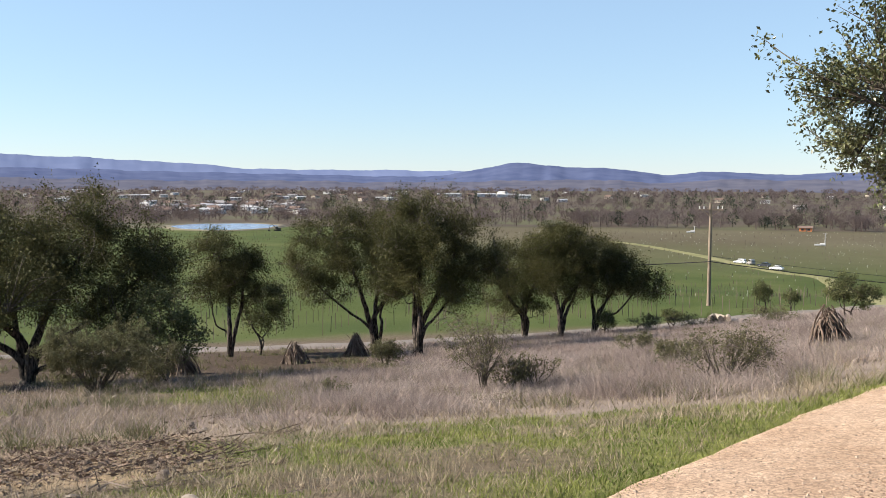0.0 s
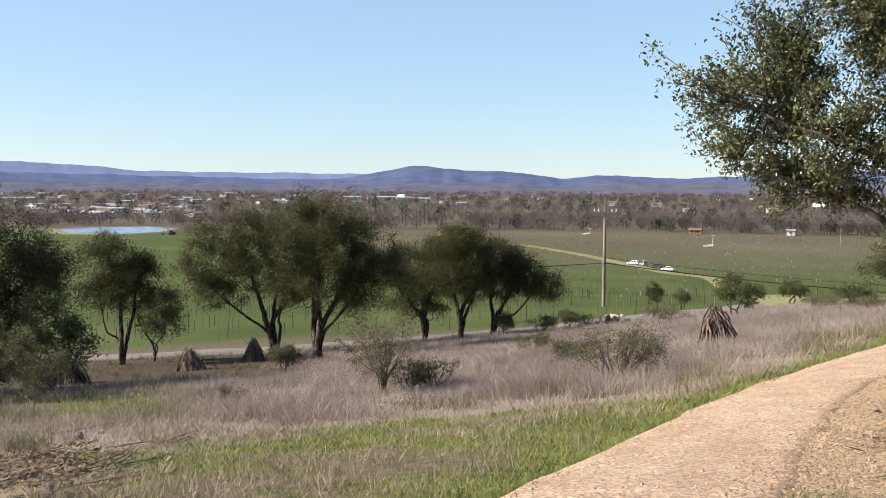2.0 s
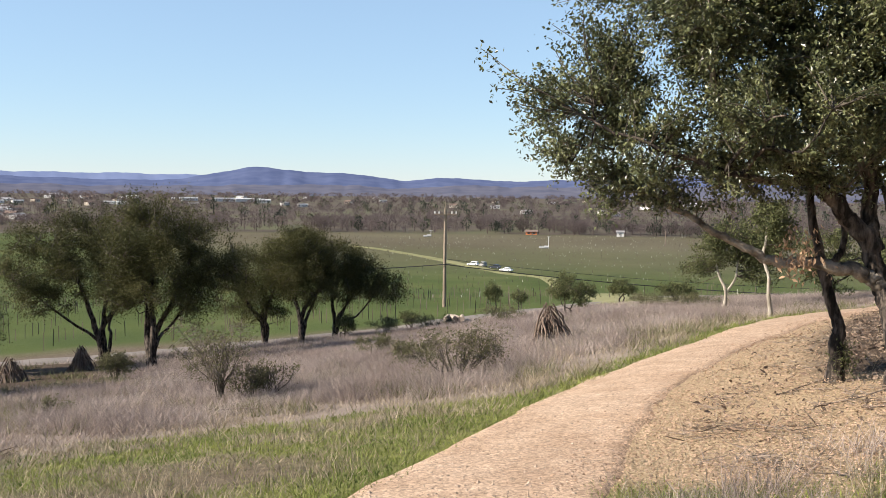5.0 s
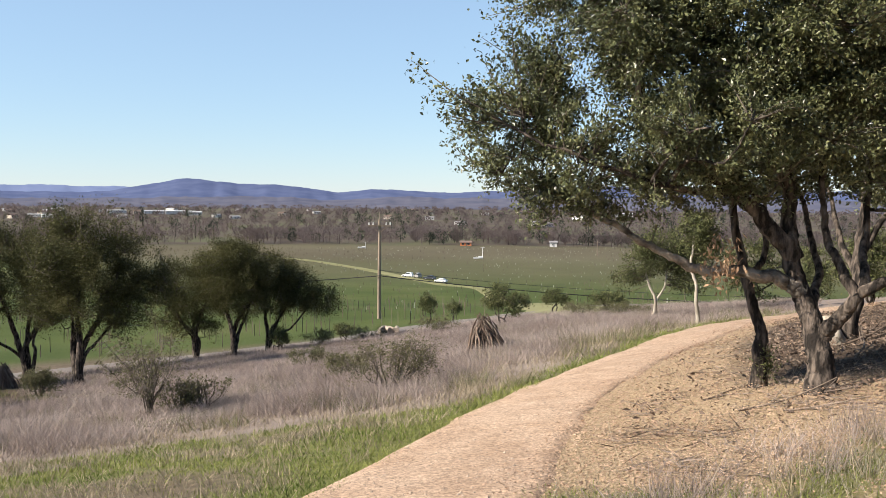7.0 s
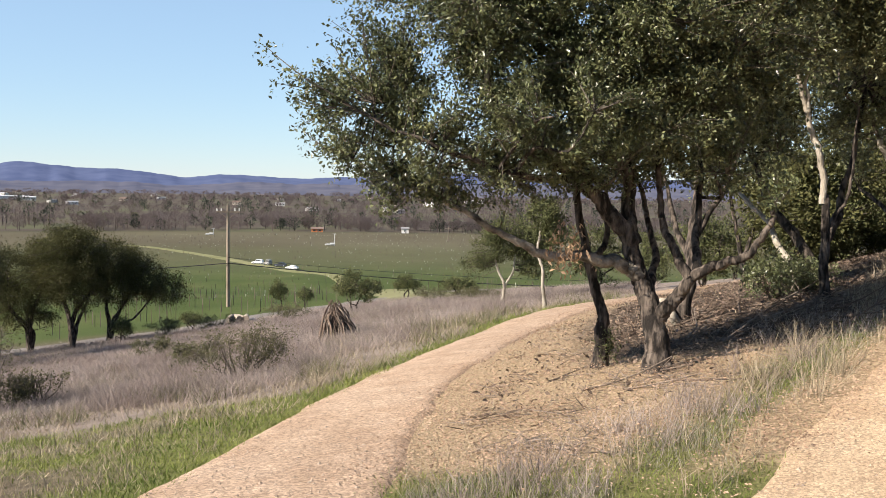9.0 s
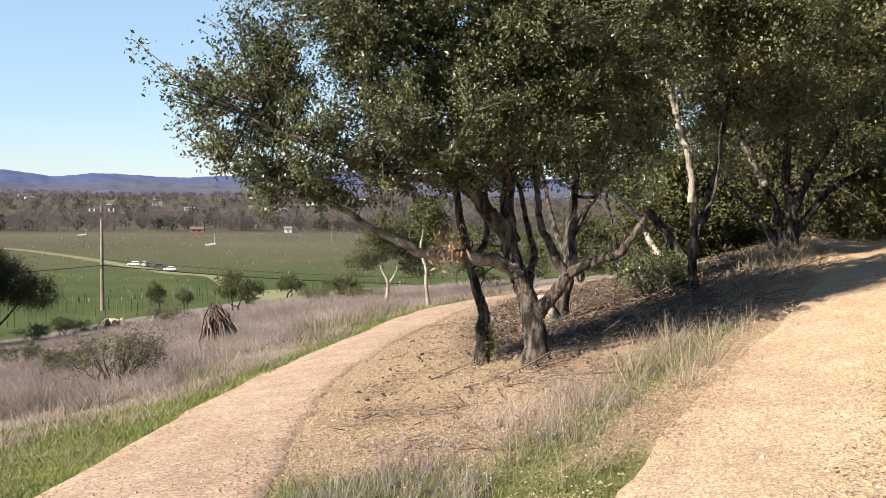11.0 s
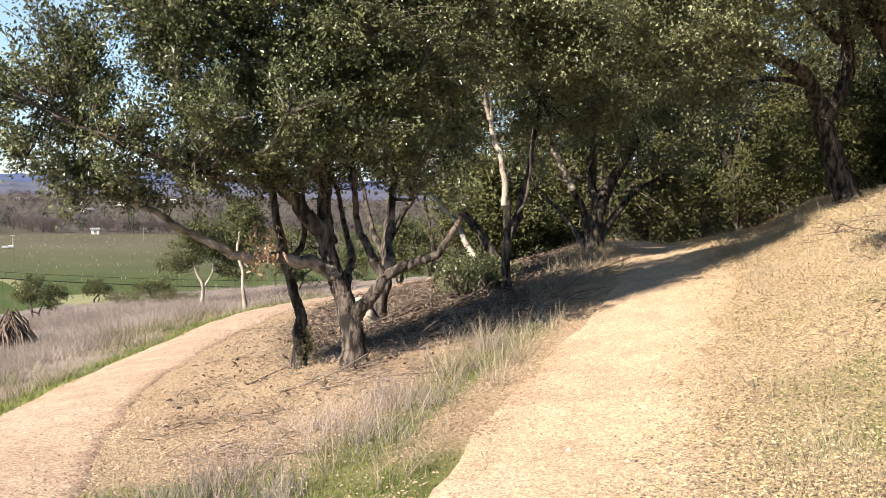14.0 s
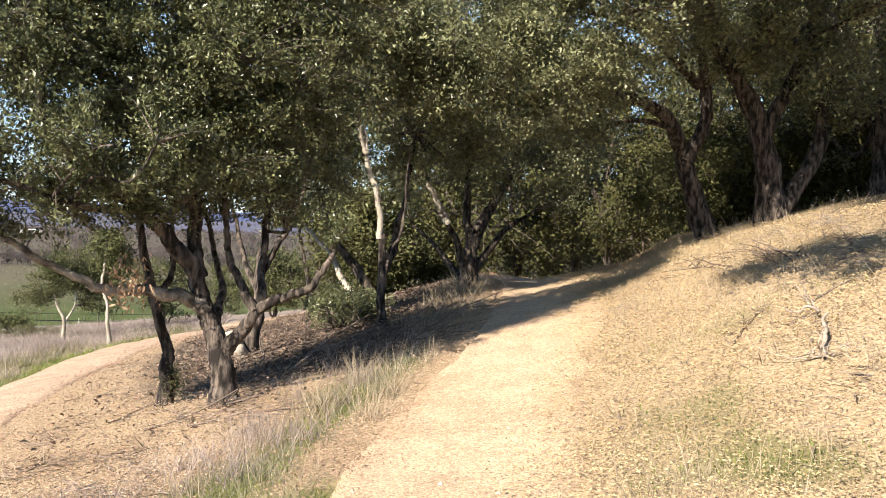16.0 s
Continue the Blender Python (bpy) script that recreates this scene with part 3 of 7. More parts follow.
def plant(name, label, category, base, limbs, blobs, twigs, leaves, size, leaf_mat, bark=BARK, seed=1, group="", spray=0.22,
          twig_r=0.014, twig_mat=TWIG, sides=8, lean=0.45, wander=0.03, shell=0.5, flare=0.5, bare=0.0, width=0.45, split=False, uneven=0.06, boughs=0, plain=False):
    """A tree or shrub: limbs [(points, r0, r1[, material])] in the world, twigs grown from the nearest limb to places in the
    crown's blobs, and leaves sprayed along the twigs."""
    rng = np.random.default_rng(seed)
    root = new(name)
    root.location = base
    tagged(root, label, category, group)
    back = -np.array(tuple(base))
    nodes, stems, pale = [], [], []
    for k, (pts, r0, r1, *other) in enumerate(limbs):
        c, r, tb = limb_mesh(pts, r0, r1, rng, 14 if sides > 10 else 8, sides, wander, uneven, flare if k == 0 else 0.0)
        nodes.append(np.concatenate([c[len(c) // 3:], r[len(c) // 3:, None]], 1))
        if other:
            pale.append((tb, other[0]))
        else:
            stems.append(tb)
    if stems:
        child("trunk", mesh_of("trunk", *join_meshes([(v + back, f) for v, f in stems[:1]] if split else [(v + back, f) for v, f in stems]), bark, True), root)
        if split:
            for v, f in stems[1:]:
                child("limb", mesh_of("limb", v + back, f, bark, True), root)
    for (v, f), m in pale:
        child("limb", mesh_of("limb", v + back, f, m, True), root, "pale lichened limb")
    nodes = np.concatenate(nodes)
    arms = []
    for e in in_blobs(blobs, boughs, rng, 0.15):
        o = nodes[((nodes[:, :3] - e) ** 2).sum(1).argmin()]
        v = e - o[:3]
        ln = np.linalg.norm(v)
        if ln < 0.3:
            continue
        c = bend([o[:3], o[:3] + v * 0.3 + rng.normal(0, 0.12, 3) * ln, o[:3] + v * 0.65 + rng.normal(0, 0.10, 3) * ln, e], 4, rng, 0.02)
        r = np.linspace(min(o[3] * 0.8, 0.012 + 0.016 * ln), 0.006, len(c))
        arms.append((c, r, tube(c, r, 6, rng, 0.05)))
    if arms:
        nodes = np.concatenate([nodes] + [np.concatenate([c[3:], r[3:, None]], 1) for c, r, _ in arms])
        for _, _, (v, f) in arms:
            child("bough", mesh_of("bough", v + back, f, bark, True), root)
    ends = in_blobs(blobs, twigs, rng, shell)
    tips, ways, tw = [], [], []
    for e in ends:
        d2 = ((nodes[:, :3] - e) ** 2).sum(1) + np.where(nodes[:, 2] > e[2] + 0.3, 0.5, 0)
        o = nodes[d2.argmin(), :3]
        v = e - o
        ln = np.linalg.norm(v) + 1e-6
        mid1 = o + v * 0.35 + rng.normal(0, 0.10, 3) * ln
        mid2 = o + v * 0.7 + rng.normal(0, 0.08, 3) * ln + np.array([0, 0, 0.05 * ln])
        c = rounded_3d([o, 0.5 * (mid1 + mid2), e], 2)
        tw.append(tube(c, np.linspace(twig_r * min(2.2, 0.6 + ln * 0.5), twig_r * 0.25, len(c)), 3))
        fine_c = rounded_3d([mid1, mid2, e], 3)[1:]
        tips.append(fine_c)
        ways.append(np.repeat((v / ln)[None], len(fine_c), 0))
    if tw:
        tagged(child("twig_work", mesh_of("twig_work", *join_meshes([(v + back, f) for v, f in tw]), twig_mat, True), root), kind="stuff")
    if leaves:
        live = [k for k in range(len(tips)) if rng.uniform() >= bare]
        tip, way = np.concatenate([tips[k] for k in live]), np.concatenate([ways[k] for k in live])
        pick = rng.integers(0, len(tip), leaves)
        puff = np.minimum(rng.gamma(2.5, 0.36, leaves), 2.0)[:, None] * spray
        scatter = rng.normal(0, 1, (leaves, 3))
        scatter /= np.linalg.norm(scatter, axis=1)[:, None]
        at_ = tip[pick] + scatter * puff * np.array([1, 1, 0.8])
        v, f = leaf_cloud(at_, 0.6 * way[pick] + 0.4 * scatter, size, rng, lean, width, plain)
        child("crown", mesh_of("crown", v + back, f, leaf_mat), root)
    return root


def stems_for(base, targets, r, rng, spread=0.12):
    """Limbs from one base to crown places, sharing the lower trunk's way."""
    base = np.array(tuple(base))
    out = []
    for k, (t, rr) in enumerate(targets):
        t = np.array(tuple(t))
        v = t - base
        j1 = base + v * np.array([0.10, 0.10, 0.30]) + rng.normal(0, spread, 3) * np.array([1, 1, 0.3])
        j2 = base + v * np.array([0.50, 0.50, 0.62]) + rng.normal(0, spread * 2, 3)
        out.append(([base - np.array([0, 0, 0.15]), j1, j2, t], r * rr, r * rr * 0.3))
    return out


def field_oak(bearing, metres, height, blobs, stems, seed, r=0.16, leaves=20000, label="dark green coast live oak on the slope above the road",
              size=0.082, twigs=220, leaf=None, lift=0.0, spray=0.34, bare=0.0):
    """An oak given by bearing and distance; blobs and stem ends as (sideways, away, up, ...) from its foot, in metres."""
    rng = np.random.default_rng(seed)
    leaves = leaves * (1.9 if size < 0.083 else 1.0)
    base = ground_at(bearing, metres, lift)
    b = radians(bearing)
    ex, ey = np.array([math.cos(b), -math.sin(b), 0]), np.array([math.sin(b), math.cos(b), 0])
    o = np.array(tuple(base))

    def place(s, a, u):
        return o + ex * s + ey * a + np.array([0, 0, u])

    bl = [(place(s, a, u), (rs * 1.12, rs * 1.12, ru * 1.15)) for s, a, u, rs, ru in blobs]
    limbs = stems_for(base, [(place(s, a, u), rr) for s, a, u, rr in stems], r, rng)
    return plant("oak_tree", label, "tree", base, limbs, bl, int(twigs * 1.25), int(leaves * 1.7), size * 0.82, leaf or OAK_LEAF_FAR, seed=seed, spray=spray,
                 twig_r=0.02, wander=0.05, sides=7, bare=bare, boughs=10, plain=True, width=0.75)

# ---- oaks on the slope above the farm road
field_oak(-40.2, 29, 5.4, [(-1.2, 0, 3.6, 2.0, 1.5), (1.4, 0.3, 3.9, 1.9, 1.6), (3.0, 0, 3.1, 1.4, 1.1), (-3.4, 0, 3.2, 1.8, 1.5), (0.2, 1.6, 4.1, 1.9, 1.3), (0.4, -1.4, 3.0, 1.7, 1.1), (2.2, -0.8, 2.7, 1.5, 1.0), (-2.4, -0.8, 2.6, 1.6, 1.1), (3.6, 0.3, 3.6, 1.1, 1.0)],
          [(-1.5, 0, 3.6, 1), (1.6, 0.2, 3.6, 1), (3.2, 0.2, 2.9, 0.8), (-3.0, -0.2, 3.0, 0.8), (0.4, 1.2, 3.9, 0.7), (2.6, -0.6, 1.5, 0.55)], 11, 0.19, 50000, twigs=460,
          label="wide dark live oak with low spreading limbs")
field_oak(-32.6, 27, 3.0, [(0.0, 0, 1.7, 0.8, 0.8), (0.4, 0, 1.2, 0.8, 0.6), (-0.3, 0.2, 2.2, 0.5, 0.5)], [(0.0, 0, 2.2, 1), (0.4, 0, 1.4, 0.7), (-0.4, 0.1, 1.6, 0.7)], 12, 0.045, 5000, twigs=90,
          label="thin young live oak beside the brush piles", size=0.09, spray=0.2, leaf=SAPLING_LEAF)
field_oak(-28.9, 38.5, 5.0, [(-0.3, 0, 4.0, 1.2, 1.1), (0.7, 0.2, 3.4, 1.1, 0.9), (-0.9, 0, 2.9, 0.9, 0.7), (0.2, 0.4, 3.0, 1.0, 0.8)], [(-0.4, 0, 4.2, 1), (0.7, 0.2, 3.8, 0.9), (-0.8, 0.1, 3.0, 0.5)], 13, 0.13, 13000, twigs=150,
          label="slender young live oak with an open crown")
field_oak(-27.1, 40, 3.0, [(0.0, 0, 2.0, 0.9, 0.8), (0.5, 0, 2.6, 0.8, 0.6), (0.6, 0.2, 1.6, 0.7, 0.5)], [(0.1, 0, 2.4, 1), (0.6, 0, 2.0, 0.8), (-0.4, 0, 1.8, 0.7)], 14, 0.06, 5500, twigs=100,
          label="small olive green sapling under the oaks", size=0.10, leaf=SAPLING_LEAF)
field_oak(-20.0, 43, 6.8, [(-1.8, 0, 5.0, 2.0, 1.6), (-0.3, 0.3, 5.5, 1.8, 1.4), (-2.9, 0, 3.9, 1.5, 1.2), (0.6, 0.4, 4.6, 1.5, 1.3), (-1.0, -0.6, 4.0, 1.6, 1.1), (-2.4, 0, 2.8, 1.1, 0.8), (0.9, 0.2, 3.0, 1.1, 0.9), (1.6, 0.3, 4.2, 1.2, 1.2)],
          [(-1.8, 0, 5.0, 1), (0.5, 0.2, 5.0, 1), (-0.6, 0.4, 5.4, 0.8), (-2.9, -0.3, 3.2, 0.6), (0.8, -0.2, 3.8, 0.6)], 15, 0.17, 31000, twigs=360, label="olive green live oak with a swept low limb")
field_oak(-17.4, 37, 6.7, [(0.0, 0, 5.2, 1.5, 1.5), (1.6, 0.2, 4.6, 1.5, 1.5), (-0.9, 0.2, 4.7, 1.2, 1.3), (2.3, 0, 3.6, 1.1, 1.2), (0.6, -0.6, 3.7, 1.4, 1.1), (-0.6, 0.5, 3.5, 1.2, 1.0), (2.0, 0.1, 2.6, 1.1, 0.8), (-1.2, 0.2, 2.7, 0.9, 0.7), (0.8, -0.5, 2.6, 0.9, 0.6)],
          [(-0.9, 0, 4.6, 1), (0.3, 0.2, 5.0, 1), (1.5, 0.1, 4.4, 1), (-0.4, -0.4, 3.6, 0.6), (2.0, 0.1, 3.4, 0.6)], 16, 0.17, 31000, twigs=360, label="dense dark live oak with a trunk forking low")
field_oak(-10.8, 46, 5.0, [(-0.6, 0, 3.7, 1.4, 1.2), (0.9, 0.2, 3.9, 1.3, 1.1), (-1.4, 0, 2.6, 1.0, 0.8), (0.3, -0.3, 2.7, 1.1, 0.8), (-0.9, 0, 1.7, 0.8, 0.6), (0.8, 0, 1.9, 0.8, 0.6)], [(-0.9, 0, 3.6, 1), (0.8, 0.1, 3.6, 1), (0.2, 0.3, 4.0, 0.8), (-1.3, 0, 2.6, 0.6)], 17, 0.14, 18000, twigs=220)
field_oak(-8.6, 45, 5.6, [(-0.4, 0, 4.2, 1.5, 1.3), (0.9, 0.1, 4.0, 1.4, 1.2), (0.2, 0.4, 4.7, 1.2, 0.8), (-0.5, -0.3, 3.1, 1.3, 0.8), (0.9, -0.2, 2.6, 1.0, 0.7)], [(-0.6, 0, 4.2, 1), (0.5, 0.1, 4.4, 1), (1.0, 0, 3.6, 0.8)], 18, 0.15, 20000, twigs=230)
field_oak(-6.6, 46, 4.9, [(0.2, 0, 3.9, 1.2, 0.9), (1.4, 0.1, 3.2, 1.3, 0.9), (2.5, 0, 2.6, 1.0, 0.7), (0.5, -0.3, 2.7, 1.1, 0.7)], [(0.0, 0, 4.0, 1), (1.4, 0, 3.2, 0.7), (2.2, 0, 2.6, 0.7), (0.6, 0.3, 3.4, 0.7)], 19, 0.14, 19000, twigs=220,
          label="wind-leaned dark live oak at the end of the clump")

# ---- the near oak between the two paths
def near_oak():
    o = at(26.6, -10.25, 9.4)
    base = Vector((o.x, o.y, float(terrain(o.x, o.y)) - 0.02))

    def q(b, e, d):
        return at(b, e, d)
    fork_low = q(26.5, -7.6, 9.4)
    limbs = [
        ([base, q(26.4, -8.8, 9.4), q(25.6, -6.0, 9.45), q(24.7, -3.0, 9.5), q(24.4, 0.5, 9.6), q(24.0, 5.0, 9.7), q(24.4, 10.5, 9.8)], 0.132, 0.04),
        ([q(24.8, -3.2, 9.5), q(23.3, -1.2, 9.4), q(21.4, 0.6, 9.3), q(19.0, 2.2, 9.2), q(16.6, 4.6, 9.1), q(15.7, 9.4, 9.1)], 0.10, 0.018),
        ([q(25.3, -5.2, 9.45), q(24.3, -4.6, 9.4), q(22.4, -4.2, 9.3), q(19.8, -4.1, 9.2), q(18.2, -3.4, 9.1), q(15.4, -2.0, 9.0), q(13.0, -0.6, 9.0), q(10.0, 0.8, 9.0)], 0.082, 0.014, LICHEN_BARK),
        ([q(15.9, 5.6, 9.0), q(15.75, 8.4, 8.75), q(15.7, 9.6, 8.7), q(15.3, 10.9, 8.7)], 0.03, 0.012, PALE_BARK),
        ([q(15.7, 9.6, 8.7), q(16.2, 10.2, 8.7), q(16.35, 10.9, 8.7)], 0.018, 0.008, PALE_BARK),
        ([fork_low, q(27.4, -6.4, 9.3), q(28.4, -5.0, 9.2), q(30.0, -4.3, 9.1), q(31.6, -3.6, 9.0), q(32.6, -1.9, 9.0), q(32.9, -0.8, 9.0)], 0.080, 0.018),
        ([q(28.2, -5.2, 9.2), q(27.2, -3.4, 9.3), q(26.4, -1.0, 9.5), q(26.2, 3.0, 9.7), q(27.0, 8.0, 9.9)], 0.055, 0.014),
        ([q(28.6, -4.9, 9.2), q(28.4, -2.0, 9.6), q(28.8, 3.0, 10.0), q(30.0, 8.0, 10.2)], 0.05, 0.012),
        ([q(24.3, 1.0, 9.6), q(21.5, 4.0, 9.9), q(19.0, 8.0, 10.1), q(17.0, 12.0, 10.2)], 0.05, 0.012),
        ([q(21.4, 0.6, 9.3), q(18.0, 0.8, 8.7), q(13.0, 2.4, 8.4), q(8.0, 4.4, 8.5)], 0.045, 0.010),
        ([q(24.0, 5.0, 9.7), q(21.0, 8.0, 9.2), q(17.0, 11.0, 8.9), q(12.0, 13.0, 8.9)], 0.04, 0.010),
        ([q(25.8, -6.6, 9.42), q(26.0, -4.0, 9.9), q(25.2, 0.0, 10.4), q(23.5, 5.0, 10.7)], 0.055, 0.012),
    ]
    blobs = [
        (q(7.7, 4.5, 8.8), (0.60, 0.7, 0.50)), (q(10.2, 1.5, 8.9), (0.60, 0.7, 0.46)), (q(10.6, 6.8, 9.0), (0.75, 0.8, 0.6)), (q(13.0, 10.0, 9.2), (0.85, 1.0, 0.7)),
        (q(11.4, 12.6, 9.3), (0.65, 0.8, 0.55)), (q(15.0, 14.5, 9.4), (1.0, 1.0, 0.7)), (q(14.0, 2.2, 8.9), (0.95, 1.0, 0.55)), (q(15.0, 6.5, 9.0), (1.1, 1.1, 0.8)),
        (q(19.0, 3.6, 9.0), (1.0, 1.0, 0.6)), (q(20.0, 8.0, 9.3), (1.2, 1.2, 0.9)), (q(18.0, 13.0, 9.4), (1.1, 1.2, 0.8)), (q(24.0, 12.0, 9.6), (1.3, 1.3, 1.0)),
        (q(25.0, 6.2, 9.2), (1.0, 1.0, 0.6)), (q(28.5, 9.0, 9.8), (1.1, 1.1, 0.8)), (q(29.2, 5.8, 9.6), (0.7, 0.8, 0.6)), (q(28.0, 10.0, 8.9), (0.9, 0.9, 0.7)), (q(31.5, 9.0, 9.3), (0.8, 0.8, 0.7)), (q(31.0, 13.5, 9.3), (0.9, 0.9, 0.6)),
        (q(22.0, 17.0, 9.7), (1.4, 1.5, 0.9)), (q(30.0, 16.0, 10.2), (1.4, 1.4, 0.9)), (q(29.5, 20.5, 9.8), (1.2, 1.2, 0.6)), (q(33.0, 19.5, 10.4), (1.1, 1.2, 0.6)), (q(31.5, 19.0, 9.9), (1.2, 1.2, 0.7)), (q(35.5, 17.5, 10.6), (1.0, 1.1, 0.7)),
        (q(18.0, 1.2, 9.3), (0.9, 0.9, 0.4)), (q(21.5, 1.6, 9.8), (0.9, 0.9, 0.4)), (q(24.5, 3.0, 8.9), (0.9, 0.9, 0.5)), (q(14.5, 1.0, 9.2), (0.8, 0.8, 0.28)), (q(22.0, 4.5, 8.8), (1.0, 1.0, 0.5)), (q(27.0, 5.0, 9.2), (0.8, 0.8, 0.5)),
        (q(17.0, 9.0, 9.2), (1.1, 1.1, 0.7)), (q(24.0, 8.0, 9.2), (1.1, 1.1, 0.7)), (q(10.6, -0.6, 9.0), (0.48, 0.5, 0.26)), (q(4.9, 6.0, 8.8), (0.36, 0.36, 0.26)), (q(6.3, 4.4, 8.8), (0.4, 0.4, 0.4)), (q(3.4, 6.5, 8.9), (0.2, 0.2, 0.2)), (q(29.5, 2.6, 9.7), (0.8, 0.8, 0.45)),
        (q(23.0, 1.8, 10.4), (0.9, 0.8, 0.4)), (q(27.0, 2.6, 10.4), (0.8, 0.8, 0.4)), (q(2.3, 6.8, 9.0), (0.14, 0.14, 0.26)), (q(5.8, 3.0, 8.9), (0.25, 0.3, 0.25)), (q(5.0, 8.2, 9.0), (0.2, 0.2, 0.28)), (q(8.0, 9.6, 9.0), (0.35, 0.4, 0.3)), (q(32.8, 0.2, 9.0), (0.25, 0.25, 0.25)),
    ]
    tree = plant("oak_tree", "spreading live oak with rough dark bark beside the path", "tree", base, limbs, blobs, 3700, 275000, 0.043, OAK_LEAF,
                 seed=31, spray=0.095, width=0.52, twig_r=0.010, sides=18, wander=0.025, split=True, flare=0.35, uneven=0.045, boughs=70)
    rng = np.random.default_rng(33)
    spot = np.array(tuple(q(20.9, -3.7, 9.0)))
    n = 200
    c = spot + rng.normal(0, 1, (n, 3)) * [0.10, 0.10, 0.13]
    v, f = leaf_cloud(c, rng.normal(0, 1, (n, 3)) * 0.3 + [0, 0, -0.7], 0.055, rng, 0.6)
    child("dead_leaves", mesh_of("dead_leaves", v - np.array(tuple(base)), f, DEAD_LEAF), tree, "hanging cluster of dead orange-brown leaves")
    return tree


DEAD_LEAF = material("dead hanging leaf", (0.240, 0.143, 0.083), (0.435, 0.300, 0.195), 12.0, 0.8, island=0.4, through_light=0.15)
near_oak()


# ---- the wood beyond the fork
def leaning_tree():
    base = ground_at(23.05, 10.0, -0.02)
    q = at
    limbs = [
        ([base, q(23.1, -8.9, 10.0), q(23.2, -7.7, 10.0), q(22.75, -6.4, 10.0), q(22.25, -4.4, 10.05), q(21.8, -2.4, 10.1), q(21.3, -0.4, 10.2), q(21.2, 3.0, 10.3), q(20.6, 7.5, 10.5)], 0.075, 0.03),
        ([q(22.3, -4.6, 10.05), q(23.2, -3.0, 10.2), q(23.2, 0.0, 10.4), q(23.6, 5.0, 10.8)], 0.045, 0.012),
    ]
    plant("oak_tree", "slim dark leaning oak trunk with a knot", "tree", base, limbs,
          [(q(21.0, 9.0, 10.6), (0.9, 0.9, 0.7)), (q(23.5, 7.0, 10.9), (0.8, 0.8, 0.6)), (q(20.0, 5.2, 10.6), (0.6, 0.7, 0.4))], 120, 9000, 0.062, OAK_LEAF, seed=41, spray=0.17, sides=10, wander=0.02, split=True)


leaning_tree()


def wood_oak(bearing, metres, limbs, blobs, seed, leaves=26000, twigs=260, size=0.075, label="live oak with twisted dark limbs in the wood", leaf=None, spray=0.24, sides=9):
    base = ground_at(bearing, metres, -0.05)
    full = []
    for pts, r0, r1, *m in limbs:
        way = [base if p is None else at(*p) for p in pts]
        full.append((way, r0, r1, *m))
    return plant("oak_tree", label, "tree", base, full, [(at(*c), r) for c, r in blobs], twigs, int(leaves * 1.2), size, leaf or WOOD_LEAF, seed=seed, spray=spray,
                 twig_r=0.014, sides=sides, wander=0.04, split=True, flare=0.3, boughs=16, plain=True, width=0.75)


wood_oak(27.6, 13.2, [([None, (28.1, -5.6, 13.3), (28.2, -2.0, 13.5), (28.6, 3.0, 13.8), (28.0, 8.0, 14.2)], 0.12, 0.03),
                      ([None, (27.0, -7.4, 13.2), (26.6, -6.6, 13.3)], 0.11, 0.09, PALE_BARK),
                      ([(28.2, -3.0, 13.5), (29.8, 0.0, 13.7), (31.5, 5.0, 14.2)], 0.06, 0.015),
                      ([(28.1, -4.0, 13.4), (26.8, -1.0, 13.8), (25.6, 4.0, 14.2)], 0.06, 0.015)],
         [((28, 9, 14.2), (1.6, 1.6, 1.2)), ((29.8, 6.0, 14.3), (0.7, 0.8, 0.8)), ((26, 5, 14.4), (1.2, 1.2, 0.8)), ((29, 3.6, 14.6), (1.1, 1.1, 0.6))], 42, 30000,
         label="live oak with a cut pale stem at its foot")
wood_oak(31.2, 26, [([None, (31.0, -4.0, 26), (30.4, -1.6, 26), (30.0, 1.0, 26.2)], 0.10, 0.03), ([(31.0, -4.2, 26), (31.6, -2.0, 26), (32.2, 0.6, 26.3)], 0.07, 0.02)],
         [((30.5, 1.4, 26), (1.6, 1.6, 0.9)), ((32.3, 1.0, 26.4), (1.3, 1.3, 0.8))], 43, 9000, 110, 0.10, label="slender forked tree beyond the low path")
wood_oak(35.3, 15.2, [([None, (34.6, -3.4, 15.2), (33.0, -1.4, 15.3), (32.0, 0.6, 15.5), (31.0, 3.5, 16.0)], 0.11, 0.03),
                      ([(34.4, -5.0, 15.0), (33.2, -3.4, 15.2), (32.2, -1.8, 15.5), (31.0, 0.0, 16.0)], 0.07, 0.03, PALE_BARK),
                      ([None, (35.6, -3.0, 15.4), (36.2, -0.4, 15.6), (36.8, 2.6, 15.9), (37.4, 6.0, 16.2)], 0.09, 0.025)],
         [((31.0, 4.6, 17.6), (1.2, 1.2, 0.8)), ((38.6, 6.5, 16.6), (1.3, 1.3, 1.0)), ((34.5, 8.5, 18.2), (1.6, 1.6, 1.1))], 44, 26000)
